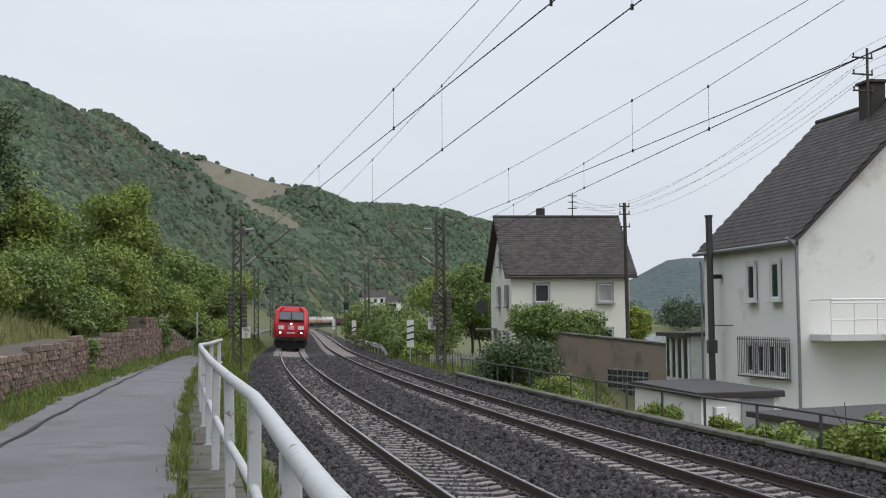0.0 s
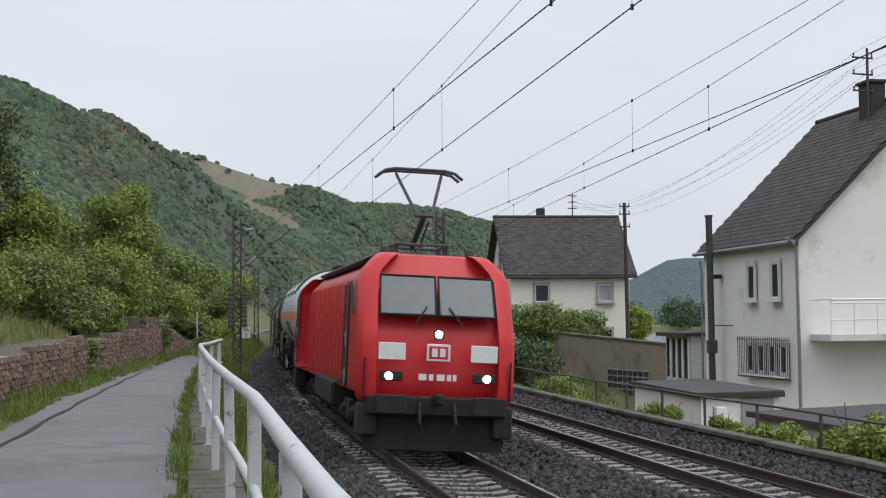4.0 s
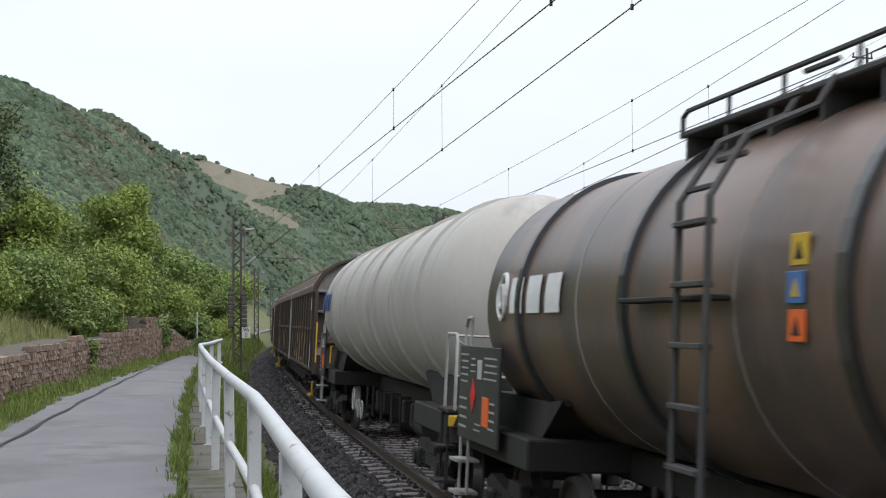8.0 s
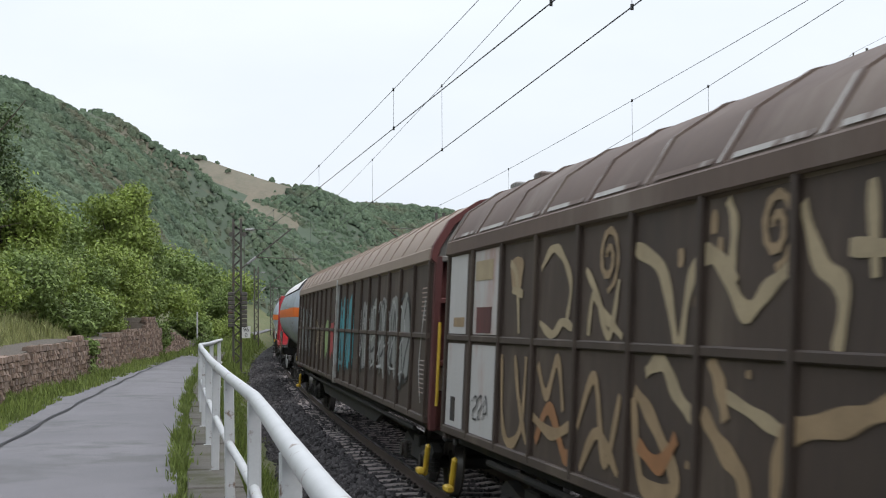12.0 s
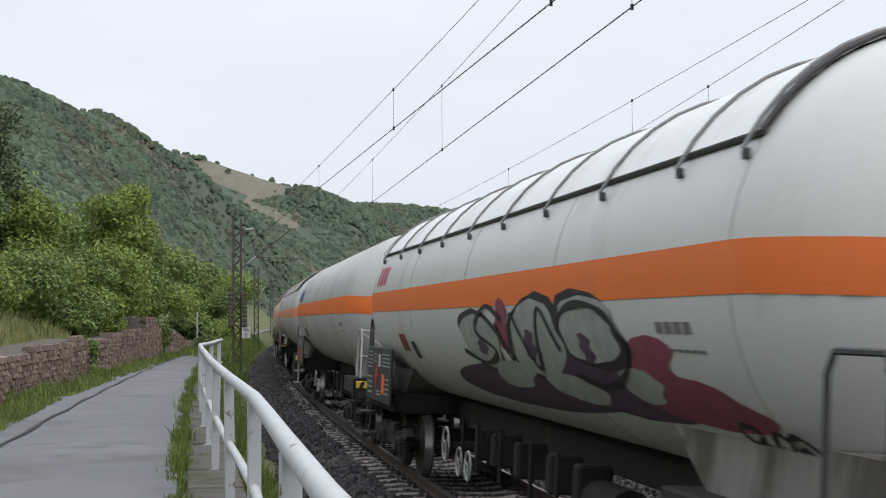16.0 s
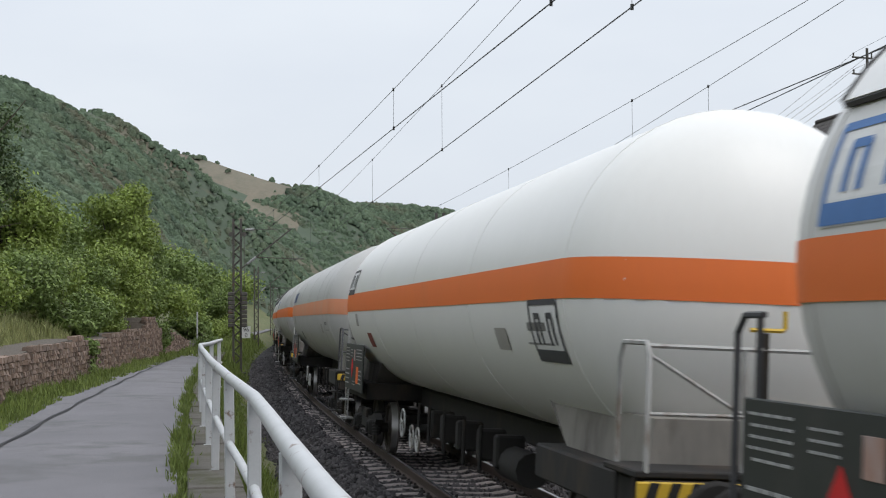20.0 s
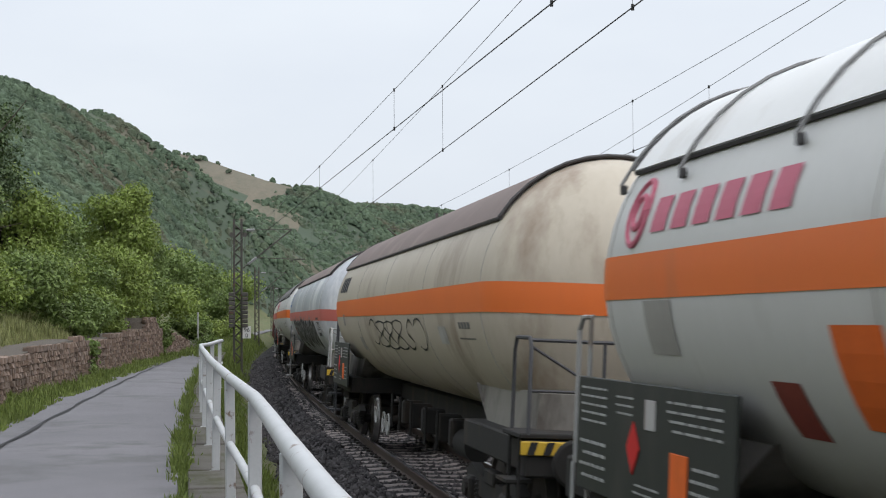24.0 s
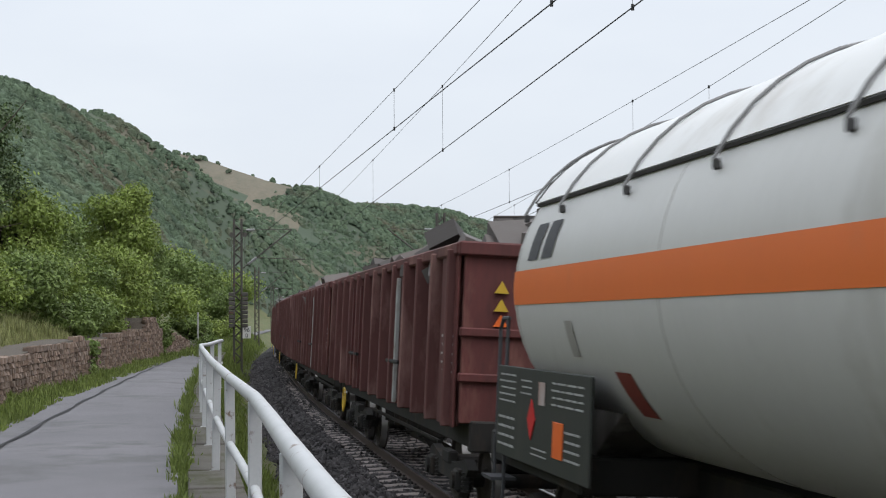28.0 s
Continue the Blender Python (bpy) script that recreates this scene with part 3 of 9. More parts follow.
def build_parapet():
    root = thing("parapet", "low concrete retaining wall with a coping along the railway", "wall", kind="structure")
    wall, step = Mesh(), Mesh()
    for me, out in ((wall, [(6.44, -2.6), (6.44, -0.02), (6.66, -0.02), (6.66, -2.6)]),):
        profile_sweep(me, [(o, h + 0.0) for o, h in out], -30, 61.5, 1.5, 0.0, 6.5)
    part("retaining_wall", wall, M_CONCRETE_DARK, root)
    cop = Mesh().box((0, 0, 0), (0.30, 1.97, 0.10), 0.015).data("coping_stone", M_CONCRETE_DARK)
    for k in range(-10, 31):
        s = 0.6 + 2.0 * k
        p = along(s, 6.54, 0.02 + random.uniform(-0.006, 0.006))
        part("coping_stone", cop, None, root, m=pose(p.x, p.y, p.z, 0, 0, turn_at(s)))


build_parapet()
# ---- train: materials ----
def paint(name, base, second, spot=None, rough=0.45, amount=0.6, spot_scale=0.8, edge=(0.52, 0.68), stretch=(1, 1, 0.35), bump=0.06):
    return material(name, base, rough, second=second, scale=0.9, amount=amount, fine=14, bump=bump, dist=0.006, stretch=stretch, spot=spot, spot_scale=spot_scale, spot_edge=edge)


T_RED = paint("loco_red", (0.50, 0.018, 0.022), (0.40, 0.015, 0.02), (0.30, 0.02, 0.02), 0.42, edge=(0.6, 0.75))
T_GREY = paint("loco_dark_grey", (0.06, 0.06, 0.065), (0.04, 0.04, 0.042), None, 0.7)
T_UNDER = paint("grimy_underframe", (0.02, 0.0185, 0.017), (0.01, 0.0095, 0.009), (0.04, 0.029, 0.021), 0.85, spot_scale=2.0)
T_WHEEL = paint("brake_dust_wheel", (0.055, 0.045, 0.038), (0.03, 0.026, 0.022), None, 0.8)
T_TREAD = material("wheel_tread", (0.35, 0.34, 0.33), 0.3, 0.9, bump=0.02)
T_STEEL = paint("galvanised_steel", (0.36, 0.36, 0.35), (0.25, 0.25, 0.24), (0.16, 0.12, 0.09), 0.6, spot_scale=4)
T_YELLOW = paint("yellow_grip", (0.55, 0.36, 0.03), (0.4, 0.26, 0.03), None, 0.55)
T_ORANGE = paint("orange_band", (0.72, 0.16, 0.03), (0.62, 0.14, 0.035), (0.5, 0.16, 0.07), 0.5, edge=(0.6, 0.8))
T_ORANGE_PALE = paint("faded_orange_band", (0.62, 0.25, 0.13), (0.55, 0.22, 0.13), (0.5, 0.3, 0.2), 0.55)
T_PINK_PALE = paint("washed_out_band", (0.60, 0.31, 0.235), (0.53, 0.28, 0.21), (0.56, 0.36, 0.25), 0.55)
T_PINK = paint("faded_red_band", (0.52, 0.14, 0.11), (0.46, 0.13, 0.11), (0.46, 0.2, 0.16), 0.55)
T_LABEL = material("label_white", (0.68, 0.68, 0.67), 0.7, bump=0, scale=6)
T_PRINT = material("dull_white_print", (0.36, 0.36, 0.35), 0.7, bump=0, scale=6)
T_SIGN = material("hazard_orange", (0.75, 0.14, 0.02), 0.6, bump=0, scale=6)
T_SIGNRED = material("hazard_red", (0.55, 0.02, 0.02), 0.6, bump=0, scale=6)
T_BLUE = material("lettering_blue", (0.05, 0.08, 0.20), 0.6, bump=0, scale=6)
T_LOGO_BLUE = material("logo_blue", (0.06, 0.16, 0.38), 0.6, bump=0, scale=6)
T_MAGENTA = material("lettering_pink", (0.52, 0.13, 0.19), 0.6, bump=0, scale=6)
T_GRAFFITI = {k: material("spray_" + k, c, 0.6, second=tuple(0.5 * q for q in c), bump=0, amount=0.8, scale=4) for k, c in dict(
    black=(0.02, 0.02, 0.022), chrome=(0.24, 0.245, 0.235), green=(0.26, 0.36, 0.15), turquoise=(0.05, 0.30, 0.36), red=(0.36, 0.05, 0.05), cream=(0.37, 0.295, 0.185),
    tan=(0.30, 0.21, 0.12), orange=(0.30, 0.14, 0.06), purple=(0.085, 0.05, 0.085), wine=(0.26, 0.06, 0.10), silver=(0.36, 0.37, 0.34), white=(0.42, 0.42, 0.41), dusty=(0.17, 0.17, 0.155), yellow=(0.45, 0.38, 0.08), teal=(0.10, 0.20, 0.22)).items()}
T_FADED = paint("faded_print", (0.14, 0.135, 0.13), (0.22, 0.21, 0.20), None, 0.6)
T_BOARD = paint("dark_olive_board", (0.030, 0.033, 0.029), (0.02, 0.022, 0.02), (0.05, 0.048, 0.042), 0.6)
T_PLACARD = paint("faded_red_placard", (0.22, 0.04, 0.03), (0.12, 0.03, 0.025), None, 0.6)
T_HOOP = paint("grey_hoop", (0.20, 0.20, 0.20), (0.12, 0.12, 0.12), None, 0.6)
T_SADDLE = paint("dirty_saddle", (0.24, 0.225, 0.20), (0.12, 0.11, 0.098), (0.07, 0.06, 0.05), 0.7, amount=0.85, spot_scale=1.2, edge=(0.48, 0.62))
T_SEAM = paint("grimy_seam", (0.34, 0.325, 0.30), (0.22, 0.21, 0.19), (0.45, 0.44, 0.42), 0.6, spot_scale=1.5)
T_BOX = paint("boxcar_brown", (0.062, 0.041, 0.03), (0.022, 0.016, 0.013), (0.10, 0.078, 0.058), 0.7, amount=0.85, spot_scale=0.9, edge=(0.55, 0.72), stretch=(1, 1, 0.3))
T_BOXROOF = paint("boxcar_roof", (0.115, 0.078, 0.062), (0.062, 0.044, 0.037), (0.17, 0.135, 0.112), 0.7, spot_scale=0.5)
T_BOXROOF_PALE = paint("faded_boxcar_roof", (0.26, 0.205, 0.165), (0.2, 0.155, 0.125), None, 0.75)
T_BOXEND = paint("boxcar_end", (0.06, 0.043, 0.035), (0.03, 0.022, 0.019), (0.10, 0.085, 0.07), 0.8, amount=0.85)
T_PEACH = paint("faded_peach_paint", (0.34, 0.235, 0.165), (0.22, 0.14, 0.1), (0.14, 0.07, 0.05), 0.7, amount=0.85, spot_scale=1.6)
T_ARCH = paint("grey_arch_panel", (0.20, 0.195, 0.185), (0.12, 0.11, 0.1), (0.085, 0.06, 0.048), 0.7, amount=0.85)
T_PATCH = paint("primer_grey", (0.42, 0.41, 0.40), (0.33, 0.32, 0.31), (0.3, 0.14, 0.09), 0.7)
T_RUSTRED = paint("oxide_red", (0.125, 0.032, 0.029), (0.035, 0.015, 0.015), (0.17, 0.075, 0.06), 0.7, amount=0.9, spot_scale=1.8, edge=(0.54, 0.66), stretch=(1, 1, 0.25))
T_POST = paint("worn_red_post", (0.13, 0.05, 0.045), (0.055, 0.022, 0.021), (0.22, 0.12, 0.105), 0.75, spot_scale=2.0, stretch=(1, 1, 0.3))
T_FRAME_RED = paint("frame_red", (0.42, 0.03, 0.04), (0.33, 0.025, 0.035), None, 0.5)
T_LAMP = glow("lit_headlamp", (1.0, 0.97, 0.88), 9.0)
T_GLASS = material("cab_glass", (0.10, 0.115, 0.13), 0.25, bump=0, amount=0.3, spec=0.35)


# ---- train: shared running gear ----
def bogie_meshes():
    side, cross, brake = Mesh(), Mesh(), Mesh()
    side.prism([(-1.35, 0.62), (-1.1, 0.72), (-0.5, 0.62), (0.5, 0.62), (1.1, 0.72), (1.35, 0.62), (1.2, 0.52), (0.6, 0.40), (-0.6, 0.40), (-1.2, 0.52)], -0.06, 0.06, 0)
    side.box((-0.03, 0, 0.66), (0.12, 0.5, 0.16), 0.02)
    cross.box((0, 0, 0.58), (2.0, 0.5, 0.18), 0.03)
    box = Mesh()
    box.box((0, 0, 0), (0.22, 0.30, 0.26), 0.03)
    box.disc((-0.12, 0, 0), (1, 0, 0), 0.10, 0.05, 10)
    spring = Mesh()
    for z in np.linspace(-0.1, 0.1, 5):
        spring.disc((0, 0, z), (0, 0, 1), 0.075, 0.022, 10)
    spring.tube([(0, 0, -0.12), (0, 0, 0.12)], 0.05, 8)
    for y in (-0.36, 0.36):
        brake.box((0, y, 0.42), (1.9, 0.08, 0.10), 0.01)
        for sx in (-1, 1):
            brake.box((sx * 0.75, y, 0.46), (0.12, 0.10, 0.30), 0.02)
    return {"side_frame": side.data("side_frame", T_UNDER), "axle_box": box.data("axle_box", T_UNDER), "spring": spring.data("spring", T_UNDER), "brake_gear": brake.data("brake_gear", T_UNDER), "bogie": cross.data("bogie", T_UNDER)}


def wheel_meshes():
    prof = [(0.10, 0.07), (0.13, 0.065), (0.16, 0.03), (0.38, 0.02), (0.40, 0.06), (0.445, 0.06), (0.46, -0.05), (0.475, -0.055), (0.475, -0.075), (0.40, -0.075), (0.38, -0.03), (0.16, -0.02), (0.10, -0.05)]
    w = Mesh().lathe(prof, 28)
    wheel = Mesh().add([(-v[1], v[0], v[2]) for v in w.v], w.f)
    me = wheel.data("wheel", T_WHEEL, True)
    me.materials.append(T_TREAD)
    for p in me.polygons:
        c = p.center
        if 0.44 < math.hypot(c.y, c.z) < 0.47 and abs(p.normal.x) < 0.6:
            p.material_index = 1
    axle = Mesh().tube([(-0.95, 0, 0), (0.95, 0, 0)], 0.085, 12)
    return me, axle.data("axle", T_UNDER, True)


BOGIE = bogie_meshes()
WHEEL, AXLE = wheel_meshes()


def bogie(root, y):
    b = part("bogie", BOGIE["bogie"], None, root, "grimy two-axle bogie", m=pose(0, y, 0))
    part("brake_gear", BOGIE["brake_gear"], None, b)
    for sx in (-1, 1):
        part("side_frame", BOGIE["side_frame"], None, b, m=pose(sx * 1.03, 0, 0))
        for k in (-0.9, 0.9):
            part("axle_box", BOGIE["axle_box"], None, b, m=pose(sx * 1.06, k, 0.46, 0, 0, 0 if sx < 0 else 180))
            part("wheel", WHEEL, None, b, m=pose(sx * 0.745, k, 0.46, 0, 0, 0 if sx < 0 else 180))
            if sx < 0:
                for q in (-0.24, 0.24):
                    part("spring", BOGIE["spring"], None, b, m=pose(sx * 1.05, k + q, 0.46))
    for k in (-0.9, 0.9):
        part("axle", AXLE, None, b, m=pose(0, k, 0.46))


def bufferbeam(root, y, out, half=1.25, z=1.06):
    """Headstock, two buffers, draw hook and hoses at one end; out is -1 at the front, 1 at the rear."""
    part("headstock", Mesh().box((0, y, z), (2 * half, 0.14, 0.34), 0.02), T_UNDER, root)
    for sx in (-0.875, 0.875):
        me = Mesh()
        me.tube([(sx, y, z), (sx, y + out * 0.38, z)], 0.10, 12)
        me.tube([(sx, y + out * 0.38, z), (sx, y + out * 0.52, z)], 0.075, 12)
        me.lathe([(0.02, 0.0), (0.2, 0.0), (0.225, 0.02), (0.225, 0.045), (0.1, 0.05)], 16, (sx, y + out * 0.52, z))
        part("buffer", me, T_UNDER, root, smooth=True)
    me = Mesh()
    me.box((0, y + out * 0.2, z - 0.02), (0.10, 0.4, 0.14), 0.02)
    me.tube([(0.05, y + out * 0.3, z), (0.05, y + out * 0.6, z - 0.12), (-0.05, y + out * 0.6, z - 0.12), (-0.05, y + out * 0.3, z)], 0.022, 6)
    me.tube([(0.35, y, z - 0.1), (0.35, y + out * 0.25, z - 0.15), (0.3, y + out * 0.45, z - 0.45), (0.15, y + out * 0.62, z - 0.45)], 0.03, 6)
    part("coupling", me, T_UNDER, root)


def underframe(root, half_len, z=1.06, sill=True):
    me = Mesh()
    for sx in (-1, 1):
        me.box((sx * 1.18, 0, z), (0.08, 2 * half_len, 0.26), 0.01)
    me.box((0, 0, z), (0.5, 2 * half_len, 0.24), 0.01)
    part("sole_bar", me, T_UNDER, root)
    me = Mesh()
    me.tube([(-0.6, -1.0, 0.62), (-0.6, 0.6, 0.62)], 0.17, 12)
    me.tube([(0.5, 0.2, 0.68), (0.5, 1.4, 0.68)], 0.2, 12)
    part("air_tank", me, T_UNDER, root, smooth=True)
    me = Mesh()
    me.tube([(-0.95, -half_len + 3.5, 0.72), (-0.95, half_len - 3.5, 0.72)], 0.03, 6)
    me.tube([(-0.3, -half_len + 3, 0.6), (-0.3, half_len - 3, 0.6)], 0.035, 6)
    for y in (-1.6, -0.5, 0.9, 2.0):
        me.box((-0.7, y, 0.78), (0.5, 0.1, 0.3), 0.01)
    part("brake_rigging", me, T_UNDER, root)


def wheel_valve(me, x, y, z, r=0.16):
    """A hand wheel: a ring with spokes."""
    me.tube([(x, y + r * math.cos(a), z + r * math.sin(a)) for a in np.linspace(0, 2 * math.pi, 13)], 0.014, 5, False)
    for a in (0.3, 2.4, 4.5):
        me.tube([(x, y, z), (x, y + r * math.cos(a), z + r * math.sin(a))], 0.01, 4)


def bars_block(me, x, y0, z0, w, h, rows, seed=0, thick=0.004):
    """Rows of plain bars in place of small print, on the near side."""
    rng = random.Random(seed)
    dz = h / rows
    for i in range(rows):
        y = y0
        while y < y0 + w * 0.92:
            L = rng.uniform(0.08, 0.3) * w
            L = min(L, y0 + w - y)
            me.box((x, y + L / 2, z0 + h - (i + 0.5) * dz), (thick, L, dz * 0.26))
            y += L + 0.05 * w


def data_panel(root, y, z=1.48, w=2.6, h=0.82, seed=0, x=-1.32, orange=True, red=True):
    """The dark notice board that hangs low at the end of a tank wagon's near side."""
    p = part("notice_panel", Mesh().box((x, y, z), (0.03, w, h), 0.008), T_BOARD, root, "dark notice board with white print")
    for k, (y0, z0, bw, bh, rows) in enumerate(((0.27, 0.08, 0.2, 0.36, 5), (0.27, -0.42, 0.2, 0.4, 4), (-0.44, 0.14, 0.3, 0.28, 4), (-0.42, -0.36, 0.14, 0.34, 4), (-0.1, -0.4, 0.16, 0.12, 2), (0.08, 0.2, 0.12, 0.2, 3))):
        me = Mesh()
        bars_block(me, x - 0.018, y + y0 * w, z + z0 * h, w * bw, h * bh, rows, seed + k)
        tagged(part("print", me, T_PRINT, p, "white print"), kind="stuff")
    part("pale_label", Mesh().box((x - 0.02, y - w * 0.04, z + h * 0.26), (0.006, 0.2, 0.2), 0.002), T_PATCH, p)
    if orange:
        part("hazard_plate", Mesh().box((x - 0.022, y - w * 0.22, z - h * 0.16), (0.008, 0.30, 0.30), 0.004), T_SIGN, p, "orange hazard plate")
    if red:
        me = Mesh().prism([(y + 0.2, z - 0.2), (y + 0.33, z - 0.02), (y + 0.2, z + 0.16), (y + 0.07, z - 0.02)], x - 0.026, x - 0.018, 0)
        part("hazard_diamond", me, T_SIGNRED, p, "red hazard diamond")


def end_platform(root, y, out, steel, tall=2.05, brake=False):
    """Grated end platform with hand rails at a tank wagon's end."""
    part("platform_deck", Mesh().box((0, y, 1.27), (2.6, 0.75, 0.05), 0.01), T_UNDER, root)
    a, b = y - out * 0.3, y + out * 0.3
    def bar(kind, pts, r):
        me = Mesh()
        me.tube(pts, r, 6)
        part(kind, me, steel, root, smooth=True)
    for sx in (-1.22, 1.22):
        bar("side_hoop", [(sx, a, 1.28), (sx, a, tall), (sx, a + out * 0.08, tall + 0.12), (sx, b, tall + 0.12), (sx, b + out * 0.06, tall + 0.04), (sx, b + out * 0.06, 1.28)], 0.02)
        bar("brace", [(sx, b, 2.1), (sx * 0.43, b, 1.7)], 0.016)
    bar("hand_rail", [(-1.22, b, tall + 0.1), (1.22, b, tall + 0.1)], 0.02)
    bar("knee_rail", [(-1.22, b, 1.68), (1.22, b, 1.68)], 0.017)
    if brake:
        crank = part("brake_post", Mesh().tube([(-0.35, b, 1.28), (-0.35, b, tall + 0.22)], 0.024, 6), T_UNDER, root)
        me = Mesh().tube([(-0.47, b, tall + 0.24), (-0.23, b, tall + 0.24), (-0.21, b, tall + 0.26), (-0.21, b, tall + 0.38)], 0.018, 6)
        part("crank_handle", me, T_YELLOW, crank, "yellow crank handle")
    for sx in (-0.5, 0.5):
        bar("rail_post", [(sx, b, 1.28), (sx, b, tall + 0.1)], 0.018)
    for sx in (-1.28, 1.28):
        st = Mesh()
        for z in (0.45, 0.85):
            st.box((sx, y + out * 0.1, z), (0.25, 0.42, 0.03))
        for k in (-0.2, 0.2):
            st.tube([(sx, y + out * 0.1 + k, 0.44), (sx, y + out * 0.1 + k, 1.27)], 0.02, 5)
        part("step", st, T_UNDER, root)
        gr = part("step_edge", Mesh().box((sx * 0.72, y + out * 0.40, 1.16), (0.75, 0.03, 0.13), 0.01), T_YELLOW, root, "yellow and black striped edge")
        for k in range(5):
            c = sx * 0.72 - 0.32 + k * 0.155
            part("stripe", Mesh().prism([(c, 1.10), (c + 0.07, 1.10), (c + 0.11, 1.22), (c + 0.04, 1.22)], y + out * 0.417 - 0.004, y + out * 0.417 + 0.004, 1), M_BLACK, gr)


# ---- train: tanks ----
def tank_profile(R, half, e, n=8):
    pts = [(max(0.01, R * math.sin(a)), -half + e - e * math.cos(a)) for a in np.linspace(0.0, math.pi / 2, n)]
    return pts + [(r, -y) for r, y in pts[::-1]]


def band(R, half, e, z0, z1, zc, grow=0.006, n=9, rows=4, y_from=None, y_to=None):
    """A painted band round the tank between two heights; straight barrel and domed ends."""
    me = Mesh()
    R, e = R + grow, e + grow
    hb = half - e + grow
    lines = []
    for z in np.linspace(z0, z1, rows):
        q = math.sqrt(max(0.0, 1 - (z / R) ** 2))
        a, b = R * q, e * q
        pts = []
        for ph in np.linspace(math.pi / 2, 0, n):
            pts.append((-a * math.cos(ph), -hb - b * math.sin(ph), zc + z))
        for ph in np.linspace(0, math.pi / 2, n):
            pts.append((-a * math.cos(ph), hb + b * math.sin(ph), zc + z))
        pts += [(-x, y, zz) for x, y, zz in pts[::-1]]
        lines.append(pts + [pts[0]])
    me.sheet(lines)
    return me


def shell(R, y0, y1, zc, a0, a1, n=14, thick=0.02):
    """Part of a cylinder's skin between two angles from the top, with thickness."""
    me = Mesh()
    angs = np.linspace(a0, a1, n)
    outer = [(R * math.sin(a), zc + R * math.cos(a)) for a in angs]
    inner = [((R - thick) * math.sin(a), zc + (R - thick) * math.cos(a)) for a in angs[::-1]]
    return me.prism(outer + inner, y0, y1, 1)


def skin_quad(me, R, zc, y, up, corners, proud=0.006, n=5):
    """A thin patch that follows the barrel: corners (along to the rear, up the skin) of its lower and upper edge, round (y, up)."""
    (ax, az), (bx, bz), (cx, cz), (dx, dz) = corners
    rows = []
    for t in np.linspace(0, 1, n):
        row = []
        for x, z in ((ax + (dx - ax) * t, az + (dz - az) * t), (bx + (cx - bx) * t, bz + (cz - bz) * t)):
            a = radians(up) + z / R
            row.append((-(R + proud) * math.cos(a), y - x, zc + (R + proud) * math.sin(a)))
        rows.append(row)
    me.sheet(rows)
    return me


def skin_rect(R, zc, y, up, w, h, proud=0.006, x=0.0, z=0.0, me=None):
    return skin_quad(me or Mesh(), R, zc, y, up, ((x - w / 2, z - h / 2), (x + w / 2, z - h / 2), (x + w / 2, z + h / 2), (x - w / 2, z + h / 2)), proud)


GLYPHS = ([(-0.5, -0.1), (-0.3, 0.42), (-0.08, -0.4), (0.16, 0.35), (0.34, -0.3), (0.5, 0.25)],
          [((0.5 - 0.04 * k) * math.cos(0.9 * k), (0.5 - 0.04 * k) * math.sin(0.9 * k)) for k in range(11)],
          [(0.42 * math.cos(0.6 * k + 0.6), 0.5 * math.sin(0.6 * k + 0.6)) for k in range(9)],
          [(0.45 * math.sin(1.26 * k), 0.5 * math.cos(0.63 * k)) for k in range(11)],
          [(-0.5, 0.3), (-0.2, 0.5), (0.1, 0.1), (-0.25, -0.25), (0.05, -0.5), (0.5, -0.3)])


def stroke_graffiti(root, R, zc, y0, y1, up0, up1, colour, seed, width=0.05, loops=7, flat=None, name="graffiti"):
    """A row of rounded sprayed forms as flat ribbons that follow the skin; no words."""
    rng = random.Random(seed)
    for k in range(loops):
        cy = y1 - (y1 - y0) * (k + 0.5) / loops
        w, hh, cu = (y1 - y0) / loops * 1.15, (up1 - up0) * rng.uniform(0.85, 1.05), (up0 + up1) / 2 + (up1 - up0) * rng.uniform(-0.06, 0.06)
        pts = [(cy + a * w + rng.uniform(-0.03, 0.03), cu + b * hh) for a, b in GLYPHS[rng.randrange(5)]]
        fine = []
        for i in range(len(pts) - 1):
            p0, p1, p2, p3 = pts[max(i - 1, 0)], pts[i], pts[i + 1], pts[min(i + 2, len(pts) - 1)]
            for t in np.linspace(0, 1, 7)[:-1]:
                fine.append([0.5 * (2 * p1[j] + (p2[j] - p0[j]) * t + (2 * p0[j] - 5 * p1[j] + 4 * p2[j] - p3[j]) * t * t + (3 * p1[j] - p0[j] - 3 * p2[j] + p3[j]) * t ** 3) for j in (0, 1)])
        fine.append(pts[-1])
        sc = radians(1) * R
        rows = []
        for i, (y, u) in enumerate(fine):
            a, b = fine[max(i - 1, 0)], fine[min(i + 1, len(fine) - 1)]
            ty, tu = b[0] - a[0], (b[1] - a[1]) * sc
            L = math.hypot(ty, tu) or 1
            v = width / 2 * (0.9 + 0.25 * math.sin(i * 0.7 + k))
            ny, nu = -tu / L * v, ty / L * v / sc
            g = R + 0.007 + 0.0015 * (k % 3)
            rows.append([(-g * math.cos(radians(u + q * nu)), y + q * ny, zc + g * math.sin(radians(u + q * nu))) for q in (-1, 0, 1)])
        me = Mesh()
        me.sheet(rows)
        part(name, me, T_GRAFFITI[colour], root, "sprayed %s graffiti form" % colour)


